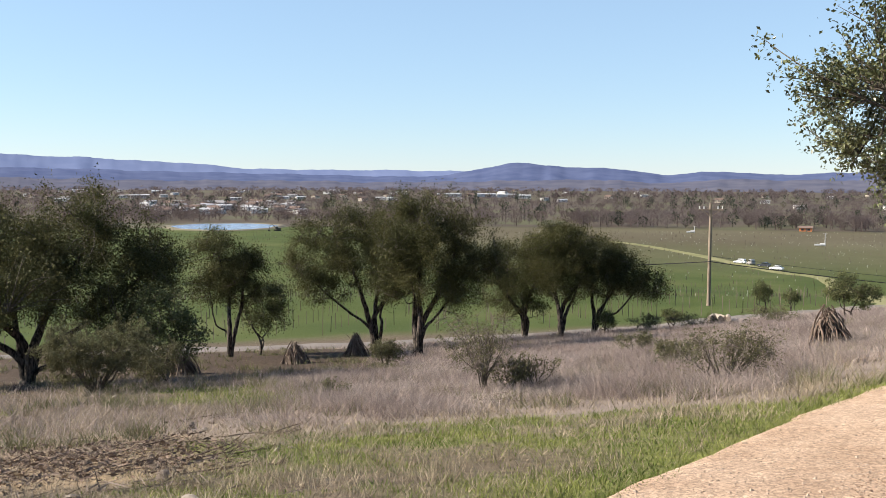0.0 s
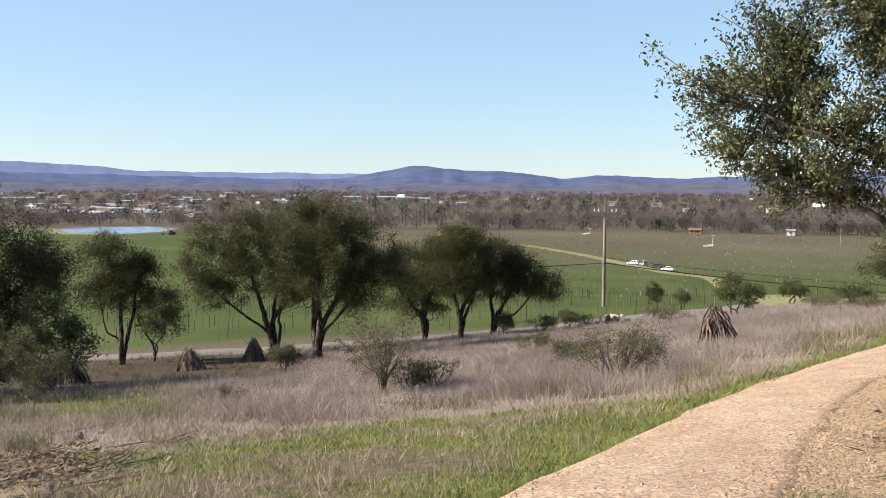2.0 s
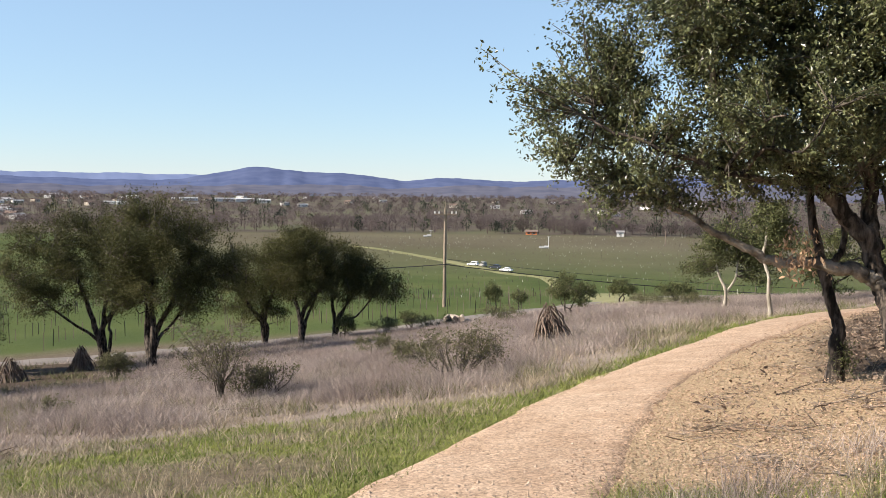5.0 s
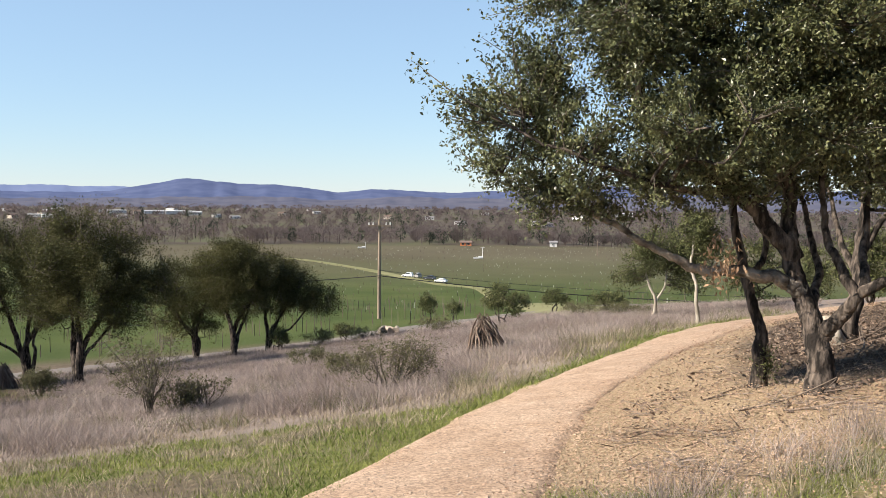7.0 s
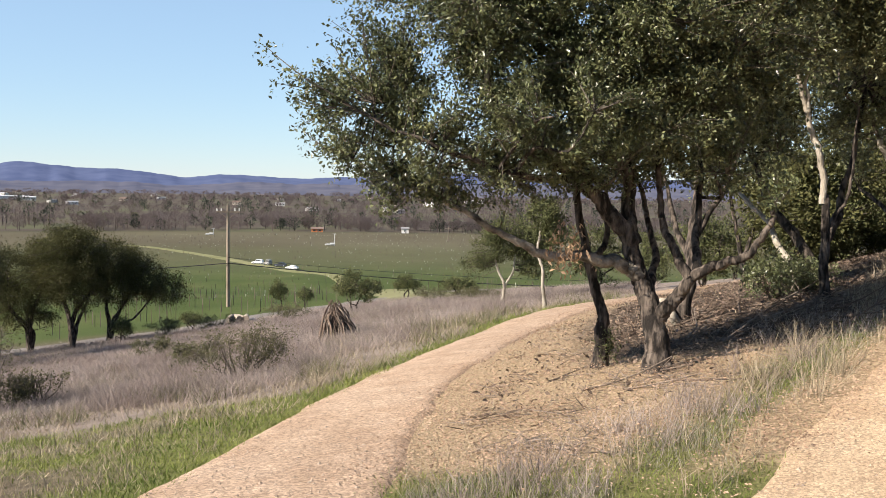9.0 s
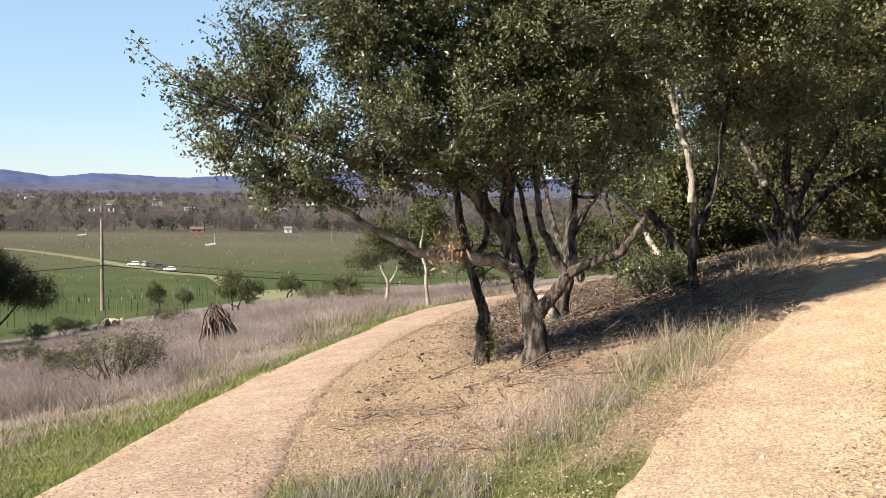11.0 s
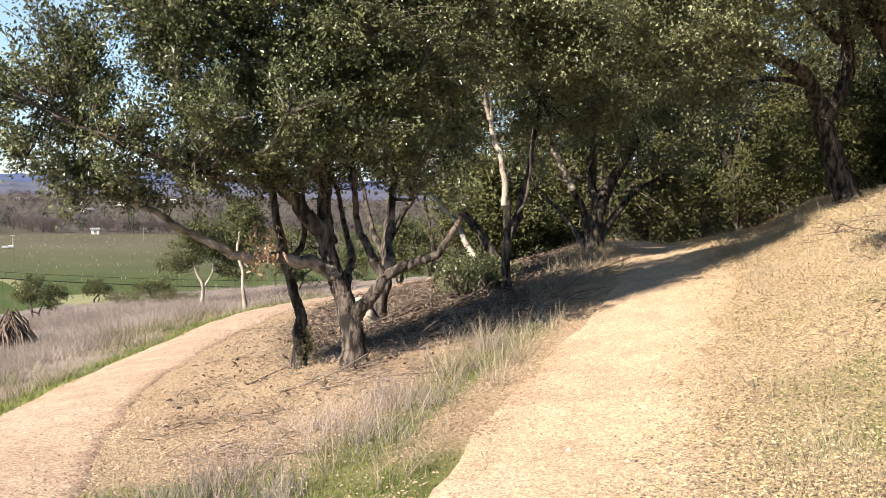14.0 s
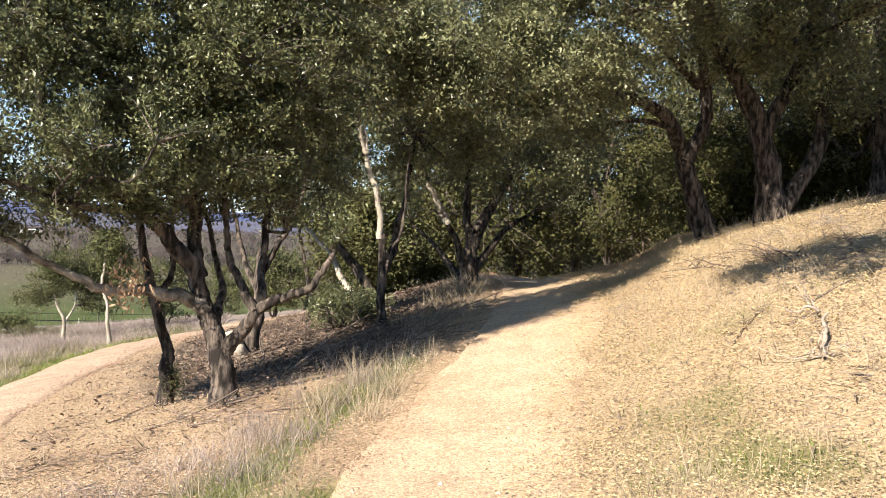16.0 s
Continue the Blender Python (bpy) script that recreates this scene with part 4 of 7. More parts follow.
wood_oak(35.6, 13.8, [([None, (35.5, -2.6, 13.8), (35.3, 0.0, 13.8)], 0.072, 0.049), ([(35.3, -0.6, 13.8), (35.2, 1.4, 13.8), (34.8, 3.0, 13.75), (34.2, 4.6, 13.7), (33.8, 6.2, 13.7), (33.2, 9.0, 13.7)], 0.050, 0.026, PALE_BARK),
                      ([(34.3, 4.4, 13.7), (34.3, 6.2, 13.8), (34.7, 9.0, 14.0)], 0.035, 0.012, PALE_BARK), ([(35.4, -2.2, 13.8), (36.4, -0.6, 14.0), (36.8, 1.8, 14.2), (37.0, 5.0, 14.4)], 0.035, 0.012)],
         [((33.4, 10.8, 14.2), (1.3, 1.3, 0.9)), ((36.6, 10.6, 14.6), (1.2, 1.2, 0.9))], 45, 24000, 200, label="slender tree with a pale upper trunk")
wood_oak(40.6, 19.5, [([None, (40.8, -1.2, 19.5), (41.6, 1.0, 19.6), (43.0, 3.6, 20.0), (44.0, 7.0, 20.2)], 0.20, 0.05),
                      ([None, (40.2, -1.6, 19.4), (39.4, 0.2, 19.2), (38.5, 1.9, 19.0), (37.6, 4.0, 19.0)], 0.10, 0.03), ([(39.3, 0.5, 18.95), (38.9, 1.3, 18.85), (38.4, 2.2, 18.8), (38.0, 3.0, 18.8)], 0.085, 0.05, PALE_BARK),
                      ([None, (41.6, -1.4, 19.7), (43.2, 0.4, 20.0), (45.0, 1.6, 20.4)], 0.12, 0.03),
                      ([(40.8, -1.0, 19.5), (40.4, 1.6, 19.7), (40.4, 5.0, 20.0), (40.0, 9.0, 20.0)], 0.12, 0.03),
                      ([None, (39.6, -2.2, 19.8), (38.6, -1.0, 20.2), (37.2, 0.4, 20.6)], 0.10, 0.03)],
         [((38.0, 5.0, 19.4), (1.9, 1.9, 1.3)), ((41.0, 8.0, 19.8), (2.2, 2.2, 1.6)), ((44.2, 5.6, 20.0), (2.0, 2.0, 1.3)), ((45.6, 4.0, 20.2), (1.2, 1.2, 0.7)), ((39.0, 11, 19.5), (2, 2, 1.5)), ((42, 15, 17.5), (2.2, 2.2, 1.4)), ((46, 14, 18.5), (2.0, 2.0, 1.3))], 46, 56000, 460,
         label="broad live oak with many spreading trunks by the path")
# the great oak on the bank, reaching over the path
# Blobs above 17 degrees are canopy out of view, added to shade the trunks.
wood_oak(54.9, 17.4, [([None, (54.0, 2.6, 17.2), (53.2, 5.0, 17.0), (52.4, 7.0, 16.6), (50.4, 8.2, 16.0), (48.0, 8.6, 15.2), (45.0, 9.0, 14.4)], 0.21, 0.05),
                      ([(53.4, 4.6, 17.0), (54.4, 7.0, 17.2), (54.2, 10.5, 17.2), (53.0, 14.0, 17.0)], 0.15, 0.06),
                      ([(52.6, 6.6, 16.7), (50.6, 6.9, 16.4), (48.6, 6.6, 16.0), (47.0, 6.2, 15.6)], 0.06, 0.012),
                      ([(54.0, 9.0, 17.2), (51.0, 12.0, 16.0), (47.0, 13.5, 14.8)], 0.09, 0.03)],
         [((46.5, 9.5, 14.2), (1.6, 1.6, 0.8)), ((49.5, 10.5, 15.0), (1.4, 1.5, 0.8)), ((43.5, 10.5, 13.8), (1.5, 1.5, 0.9)), ((40.8, 8.8, 13.6), (1.1, 1.2, 0.7)), ((44.3, 7.6, 13.8), (1.1, 1.1, 0.6)), ((38.6, 12.0, 13.6), (1.1, 1.2, 0.9)), ((47.5, 13.5, 14.6), (2.0, 2.0, 1.2)), ((52.5, 14.0, 16.0), (2.0, 2.0, 1.2)),
          ((41.0, 14.0, 14.4), (1.8, 1.8, 1.2)), ((47.2, 7.0, 15.4), (1.0, 1.0, 0.45)), ((39.5, 10.0, 14.4), (1.2, 1.2, 0.8)), ((53, 18.5, 14.6), (2.0, 2.0, 1.1)), ((49, 18, 13.6), (1.9, 1.9, 1.1)), ((56, 20, 13.8), (2.0, 2.0, 1.1)), ((54.5, 19, 14.0), (1.8, 1.8, 0.9)), ((58, 19, 14.0), (1.8, 1.8, 0.9))], 47, 105000, 760, 0.062, spray=0.2, label="great live oak leaning from the bank over the path")
# Its crown near 20 degrees is likewise out of view, added for shade.
wood_oak(58.4, 17.0, [([None, (57.9, 5.0, 17.0), (56.9, 8.0, 16.9), (55.2, 11.0, 16.8), (54.0, 14.5, 16.6)], 0.25, 0.10), ([(57.6, 6.0, 17.0), (59.0, 9.0, 17.2), (60.4, 13.0, 17.4)], 0.16, 0.06),
                      ([None, (60.6, 5.0, 17.6), (61.0, 8.0, 17.8), (61.2, 13.0, 18.0)], 0.17, 0.08)],
         [((57, 14.5, 16.6), (2.2, 2.2, 1.3)), ((61, 13.0, 17.0), (2.2, 2.2, 1.4)), ((64, 10.0, 17.5), (1.9, 1.9, 1.3)), ((56.5, 9.0, 19.5), (1.6, 1.6, 1.0)), ((60, 19.5, 14.6), (2.0, 2.0, 1.1)), ((64, 16, 15), (1.8, 1.8, 1.1)), ((58, 21.5, 13.6), (1.8, 1.8, 0.9)), ((62, 20.5, 13.8), (1.8, 1.8, 0.9))], 48, 64000, 420, label="thick-trunked live oak on the bank")
wood_oak(64.0, 19.0, [([None, (64.0, 6.0, 19.0), (63.6, 10.0, 19.0), (64.0, 14.5, 19.0)], 0.22, 0.09), ([None, (66.5, 6.0, 19.0), (68.0, 11.0, 19.0)], 0.15, 0.07)],
         [((63.5, 9.0, 20.5), (2.2, 2.2, 1.8)), ((67, 11.0, 19.5), (2.2, 2.2, 1.8)), ((62.0, 6.0, 22.5), (1.9, 1.9, 1.5)), ((66.5, 6.5, 22), (2, 2, 1.6))], 49, 30000, 280)
# an unseen oak up the bank behind the fork, reaching out high
# Added to account for the shade on the bank's top and the wood.
wood_oak(98.0, 5.8, [([None, (97.0, 15.0, 6.0), (90.0, 35.0, 6.6), (80.0, 46.0, 7.2), (66.0, 51.0, 8.8)], 0.22, 0.05),
                     ([(92.0, 30.0, 6.4), (68.0, 40.0, 6.4), (50.0, 39.0, 6.1), (36.0, 37.0, 6.0)], 0.12, 0.03), ([(90.0, 35.0, 6.6), (112.0, 50.0, 7.4), (130.0, 55.0, 7.8)], 0.10, 0.03)],
         [((34.0, 36.0, 6.0), (0.7, 0.7, 0.35)), ((41.0, 35.5, 5.8), (0.9, 0.9, 0.4)), ((48.0, 33.5, 5.5), (0.8, 0.8, 0.35)), ((50.0, 50.0, 9.2), (1.5, 1.5, 0.9)), ((64.0, 52.0, 9.4), (1.6, 1.6, 1.0)), ((47.0, 38.0, 6.0), (0.9, 0.9, 0.45)), ((56.0, 40.0, 6.2), (1.1, 1.1, 0.5)), ((72.0, 44.0, 6.6), (1.4, 1.4, 0.7)), ((90.0, 50.0, 7.2), (1.6, 1.6, 1.0)), ((108.0, 52.0, 7.8), (1.6, 1.6, 1.0))], 53, 42000, 380,
         0.085, label="unseen live oak added to cast dappled shade on the bank")
# rounded trees on the slope seen between the trunks
for k, (b_, d_, h_, w_) in enumerate(((22.6, 36, 2.9, 1.3), (28.8, 31, 2.3, 1.1), (30.6, 40, 2.6, 1.6), (25.6, 44, 2.6, 1.5), (33.6, 30, 2.6, 1.4), (35.4, 25, 2.4, 1.2))):
    field_oak(b_, d_, h_, [(-w_ * 0.4, 0, h_ * 0.55, w_ * 0.7, h_ * 0.3), (w_ * 0.4, 0.2, h_ * 0.6, w_ * 0.7, h_ * 0.3), (0, 0, h_ * 0.8, w_ * 0.6, h_ * 0.2), (0, -0.2, h_ * 0.35, w_ * 0.7, h_ * 0.22)],
              [(-w_ * 0.4, 0, h_ * 0.6, 1), (w_ * 0.4, 0, h_ * 0.6, 1), (0, 0.1, h_ * 0.8, 0.8)], 190 + k, 0.05, 5200, twigs=90, leaf=SAPLING_LEAF, size=0.10, spray=0.22, label="rounded young oak on the slope below the wood")
# deeper trees that close the wood; the darker leaf stands in for shade
deep = [(36.0, 29, 4.9), (40.5, 27, 5.0), (34.2, 25, 3.2), (43.5, 34, 7.5), (47.0, 40, 7.0), (50.0, 37, 4.4), (52.5, 30, 3.0), (55.5, 34, 3.6), (58.0, 27, 6.5), (61.0, 30, 7.5), (65.0, 26, 7.0), (69.0, 24, 7.0), (46.0, 52, 9.0), (51.5, 48, 5.6), (40.5, 44, 8.0), (35.5, 42, 3.0), (38.6, 37, 3.6), (41.5, 31, 6.0), (45.0, 44, 8.0), (48.0, 46, 8.0), (43.0, 50, 9.0), (54.0, 23.5, 2.6), (57.4, 22.5, 4.6), (60.0, 23.0, 6.0), (63.0, 22.0, 6.0), (49.0, 31, 6.0)]
for k, (b_, d_, h_) in enumerate(deep):
    tall = 35 < b_ < 62 and h_ > 5
    h_ = h_ * (1.45 if tall else 1.0)
    w_ = h_ * (0.36 if tall else 0.42)
    field_oak(b_, d_, h_, [(-w_ * 0.45, 0, h_ * 0.62, w_ * 0.75, h_ * 0.30), (w_ * 0.5, 0.4, h_ * 0.66, w_ * 0.75, h_ * 0.30), (0, -0.5, h_ * 0.42, w_ * 0.75, h_ * 0.26), (0.2, 0.2, h_ * 0.82, w_ * 0.6, h_ * 0.2)] + ([(0.3, -0.6, h_ * 0.16, w_ * 0.85, h_ * 0.17)] if b_ > 36 else []),
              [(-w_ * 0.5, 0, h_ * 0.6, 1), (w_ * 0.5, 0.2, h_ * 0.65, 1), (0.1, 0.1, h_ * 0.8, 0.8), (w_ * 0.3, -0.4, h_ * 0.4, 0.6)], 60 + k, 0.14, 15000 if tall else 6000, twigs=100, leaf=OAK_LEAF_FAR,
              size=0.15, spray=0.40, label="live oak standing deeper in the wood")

# young oaks under the wood's edge, in the same shade-darkened leaf
for k, (b_, d_, h_) in enumerate(((35.5, 27, 1.6), (38, 34, 2.2), (41, 36, 2.8), (45, 41, 3.4), (49.5, 38, 3.4), (51, 28, 2.6), (55, 21.5, 1.8), (58.5, 21, 2.2), (62, 21, 2.4))):
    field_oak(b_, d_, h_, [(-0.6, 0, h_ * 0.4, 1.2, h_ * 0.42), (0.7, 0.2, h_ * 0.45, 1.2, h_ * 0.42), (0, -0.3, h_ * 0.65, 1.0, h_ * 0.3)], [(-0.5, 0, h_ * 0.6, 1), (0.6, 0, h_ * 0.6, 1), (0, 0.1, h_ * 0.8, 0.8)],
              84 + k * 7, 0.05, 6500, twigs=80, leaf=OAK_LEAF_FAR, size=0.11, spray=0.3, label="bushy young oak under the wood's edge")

# ---- saplings in the weeds below the path
for k, (b_, d_, h_, w_, n_) in enumerate(((3.1, 62, 2.2, 0.65, 3000), (4.7, 66, 1.5, 0.6, 2000), (7.9, 41, 1.9, 1.15, 5000), (10.9, 54, 1.5, 0.85, 2800), (-2.0, 50, 1.1, 0.6, 1500), (-5.9, 45, 1.3, 0.5, 1500), (14.2, 42, 1.0, 0.9, 2500))):
    field_oak(b_, d_, h_, [(0, 0, h_ * 0.68, w_ * 0.8, h_ * 0.27), (w_ * 0.4, 0, h_ * 0.55, w_ * 0.6, h_ * 0.2), (-w_ * 0.4, 0, h_ * 0.6, w_ * 0.55, h_ * 0.2)],
              [(0, 0, h_ * 0.7, 1), (w_ * 0.5, 0, h_ * 0.6, 0.8), (-w_ * 0.4, 0, h_ * 0.6, 0.8)], 90 + k, 0.05, n_, twigs=60, leaf=SAPLING_LEAF, size=0.09, spray=0.18, label="small young oak among dry weeds")
plant("young_tree", "young oak with a pale forked trunk by the low path", "tree", ground_at(16.9, 33), [
    ([ground_at(16.9, 33), at(16.95, -6.0, 33), at(16.6, -5.0, 33), at(16.2, -3.6, 33)], 0.07, 0.03, PALE_BARK), ([at(16.95, -6.0, 33), at(17.4, -5.2, 33), at(17.6, -4.0, 33)], 0.05, 0.025, PALE_BARK)],
    [(at(16.2, -3.6, 33), (0.9, 0.8, 0.6)), (at(18.2, -3.4, 33.2), (0.95, 0.8, 0.7)), (at(17.2, -2.4, 33), (0.95, 0.8, 0.5)), (at(19.6, -3.0, 33.6), (0.8, 0.8, 0.7)), (at(15.0, -4.6, 33.4), (0.5, 0.5, 0.5)), (at(19.2, -4.8, 33.4), (0.6, 0.6, 0.6))],
    240, 24000, 0.075, SAPLING_LEAF, PALE_BARK, 97, spray=0.2)
plant("young_tree", "thin pale leaning trunk beside the low path", "tree", ground_at(19.5, 25), [
    ([ground_at(19.5, 25), at(19.3, -6.0, 25), at(19.3, -5.0, 25), at(19.0, -3.6, 25), at(19.3, -1.5, 25)], 0.055, 0.03, PALE_BARK)],
    [(at(19.2, -1.4, 25), (0.6, 0.6, 0.5)), (at(20.0, -2.6, 25.2), (0.5, 0.5, 0.4))], 60, 5500, 0.08, SAPLING_LEAF, PALE_BARK, 98, spray=0.18)


# ---- shrubs
def shrub(bearing, metres, height, half, stems, leaves, seed, label, leaf=SHRUB_LEAF, twig=TWIG, size=0.048, open_base=False, twigs=None):
    rng = np.random.default_rng(seed)
    base = ground_at(bearing, metres, -0.03)
    o = np.array(tuple(base))
    limbs, blobs = [], []
    for k in range(stems):
        a = rng.uniform(0, 2 * math.pi)
        r = half * rng.uniform(0.25, 0.8)
        tip = o + np.array([math.cos(a) * r, math.sin(a) * r, height * rng.uniform(0.55, 0.9)])
        low = o + np.array([math.cos(a) * r * (0.15 if open_base else 0.4), math.sin(a) * r * (0.15 if open_base else 0.4), height * 0.25])
        limbs.append(([o + rng.normal(0, 0.03, 3) * [1, 1, 0], low, (low + tip) / 2 + rng.normal(0, 0.05, 3), tip], 0.018, 0.005))
        blobs.append((tip - [0, 0, 0.12 * height], (half * 0.42, half * 0.42, height * (0.26 if open_base else 0.36))))
    return plant("shrub", label, "shrub", base, limbs, blobs, twigs or stems * 20, int(leaves * 1.25), size, leaf, TWIG, seed, spray=0.08, twig_r=0.005, twig_mat=twig, sides=5, flare=0, shell=0.3, bare=0.25)


GREY_TWIG = material("grey twig", (0.120, 0.094, 0.079), (0.225, 0.184, 0.158), 8.0, 0.9)
shrub(-36.6, 22, 1.55, 1.35, 28, 24000, 101, "large grey-green coyote brush below the oaks")
shrub(-33.4, 24, 1.2, 0.9, 14, 6000, 102, "grey-green brush at the foot of an oak")
shrub(-19.5, 31, 1.0, 0.75, 14, 5500, 103, "olive brush at the edge of the weeds")
shrub(-13.4, 16.4, 1.6, 0.9, 26, 2600, 104, "tall twiggy half-bare bush in dry weeds", twig=GREY_TWIG, open_base=True, twigs=1000, size=0.042)
shrub(-10.4, 17.0, 0.65, 0.5, 12, 1200, 105, "low dark twiggy bush in dry weeds", twigs=200)
shrub(-11.9, 16.7, 0.6, 0.4, 9, 700, 106, "low dark twiggy bush in dry weeds", twigs=180)
shrub(0.9, 15.4, 1.0, 0.95, 26, 3400, 107, "rounded grey-green brush beside the path verge", twig=GREY_TWIG, twigs=900, size=0.04)
shrub(-1.6, 20, 0.7, 0.7, 10, 2200, 108, "low olive brush in dry weeds")
shrub(-22.6, 17.5, 0.4, 0.25, 6, 500, 109, "small green tuft of brush")
shrub(-4.2, 28, 0.7, 0.8, 10, 2000, 110, "low olive brush in dry weeds")
shrub(-3.6, 46, 1.0, 1.1, 12, 3200, 111, "grey-green brush beside the farm road")
shrub(-0.8, 47, 0.8, 1.6, 14, 3200, 112, "grey-green brush beside the farm road")
shrub(4.0, 44, 0.9, 1.6, 14, 3200, 113, "olive brush on the slope's edge")
shrub(12.4, 40, 0.7, 1.2, 12, 2400, 114, "low rounded olive brush")
shrub(15.6, 37, 0.6, 1.4, 14, 2800, 115, "low rounded olive brush")
shrub(33.0, 14.2, 0.75, 0.6, 12, 3200, 116, "dark green brush in the shade of the oaks", leaf=OAK_LEAF, size=0.05)
shrub(34.6, 14.8, 0.6, 0.5, 10, 2400, 117, "dark green brush in the shade of the oaks", leaf=OAK_LEAF, size=0.05)
shrub(23.2, 9.9, 0.45, 0.14, 5, 500, 118, "small green shoots at a trunk's foot", leaf=SAPLING_LEAF, size=0.03)


# ---- stacked branch cones
def stick_mesh(name, length, r, seed, mat, crook=0.05):
    rng = np.random.default_rng(seed)
    c = bend([(0, 0, 0), (rng.normal(0, crook) * length, rng.normal(0, crook) * length, length * 0.35), (rng.normal(0, crook) * length, rng.normal(0, crook) * length, length * 0.7), (0, 0, length)], 3)
    v, f = tube(c, np.linspace(r, r * 0.45, len(c)), 5, rng, 0.1)
    return mesh_of(name, v, f, mat, True)


STICKS = [stick_mesh("stick", 1.0, 0.019 + 0.004 * k, 200 + k, DARK_STICK if k % 3 else DEAD_WOOD) for k in range(6)]


def brush_cone(bearing, metres, height, half, count, seed, label):
    rng = np.random.default_rng(seed)
    base = ground_at(bearing, metres)
    root = new("brush_cone")
    root.location = base
    tagged(root, label, "brush pile", "stacked brush cones")
    for k in range(count):
        a = rng.uniform(0, 2 * math.pi)
        r = half * rng.uniform(0.65, 1.05)
        foot = Vector((math.cos(a) * r, math.sin(a) * r, -0.03))
        foot.z += float(terrain(base.x + foot.x, base.y + foot.y)) - base.z
        top = Vector((rng.normal(0, 0.09), rng.normal(0, 0.09), height * rng.uniform(0.75, 1.1)))
        v = top - foot
        ob = child("stick", STICKS[int(rng.integers(6))], root)
        ob.matrix_local = Matrix.Translation(foot) @ v.to_track_quat("Z", "Y").to_matrix().to_4x4() @ Matrix.Diagonal((rng.uniform(0.4, 1.0), rng.uniform(0.4, 1.0), v.length * rng.uniform(0.8, 1.08), 1))
    return root


brush_cone(6.7, 21.5, 0.80, 0.56, 150, 301, "cone of stacked bare branches in dry weeds")
brush_cone(-31.8, 31, 0.80, 0.62, 90, 302, "dark cone of stacked branches under the oaks")
brush_cone(-25.0, 35, 0.80, 0.58, 90, 303, "dark cone of stacked branches under the oaks")
brush_cone(-21.3, 37, 0.85, 0.58, 90, 304, "dark cone of stacked branches under the oaks")


# ---- fallen wood
def fallen_branch(bearing, metres, length, heading, seed, label, mat=DEAD_WOOD, forks=4, r=0.016, lift=0.02, rise=0.15, spread=0.6):
    rng = np.random.default_rng(seed)
    base = ground_at(bearing, metres)
    h = radians(heading)
    o = np.array([0.0, 0, 0])
    way = np.array([math.sin(h), math.cos(h), 0])
    pieces = []

    def shoot(start, way, ln, rad, depth):
        n = 7
        pts = [start]
        for k in range(n):
            way = way + rng.normal(0, 0.16, 3) * [1, 1, 0.5]
            way /= np.linalg.norm(way)
            pts.append(pts[-1] + way * ln / n)
        pts = np.array(pts)
        gz_ = terrain(pts[:, 0] + base.x, pts[:, 1] + base.y) - base.z
        pts[:, 2] = np.maximum(pts[:, 2] * 0.5 + gz_ * 0.5, gz_ + 0.01)
        pieces.append(tube(pts, np.linspace(rad, rad * 0.35, len(pts)), 5, rng, 0.08))
        if depth:
            for k in range(forks):
                j = int(rng.integers(2, n))
                w2 = way + rng.normal(0, spread, 3)
                w2[2] = abs(w2[2]) * rise * 2
                shoot(pts[j], w2 / np.linalg.norm(w2), ln * rng.uniform(0.3, 0.55), rad * 0.55, depth - 1)

    shoot(o + [0, 0, lift], way + [0, 0, rise], length, r, 2)
    ob = new("fallen_branch", mesh_of("fallen_branch", *join_meshes(pieces), mat, True))
    ob.location = base
    return tagged(ob, label, "branch", "fallen branches")


BONE_WOOD = material("bleached wood", (0.250, 0.200, 0.155), (0.400, 0.340, 0.275), 9.0, 0.85, 0.4, 60.0, fine=0.2)
fallen_branch(-19.9, 17.2, 0.55, 80, 401, "bleached broken log in the weeds", BONE_WOOD, 1, 0.035)


def forked_branch():
    """A gnarled dead limb with two arms, its torn foot lower on the bank."""
    rng = np.random.default_rng(402)

    def g(b, e, up):
        p = sighted(b + 0.6, e - 0.3, 4.5)
        return np.array((p.x, p.y, p.z + up))
    foot, crook = g(61.5, -6.2, 0.02), g(61.0, -4.2, 0.10)
    ways = [([foot, g(61.3, -5.4, 0.09), g(61.25, -4.8, 0.07), crook], 0.017, 0.013),
            ([crook, g(60.4, -3.9, 0.11), g(59.8, -4.1, 0.07), g(59.1, -4.0, 0.09)], 0.013, 0.005),
            ([crook, g(60.6, -3.6, 0.10), g(60.1, -3.1, 0.08), g(59.6, -2.7, 0.08), g(59.2, -2.4, 0.05)], 0.007, 0.003),
            ([g(60.1, -3.1, 0.08), g(60.0, -2.8, 0.12), g(59.8, -2.5, 0.12)], 0.005, 0.002),
            ([g(60.4, -3.9, 0.11), g(60.1, -3.6, 0.14), g(59.7, -3.5, 0.14)], 0.006, 0.003)]
    for k in range(9):
        a = foot + rng.normal(0, 0.05, 3) * [1, 1, 0.2]
        b = a + rng.normal(0, 0.16, 3) * [1, 1, 0.3] + [0, 0, 0.10]
        ways.append(([a, (a + b) / 2 + rng.normal(0, 0.03, 3), b], 0.008, 0.002))
    tubes = []
    for pts, r0, r1 in ways:
        c = bend(pts, 6, rng, 0.02)
        tubes.append(tube(c - foot, np.linspace(r0, r1, len(c)), 7, rng, 0.12))
    ob = new("fallen_branch", mesh_of("fallen_branch", *join_meshes(tubes), BONE_WOOD, True))
    ob.location = foot
    tagged(ob, "bleached forked dead branch lying on the bank", "branch", "fallen branches")


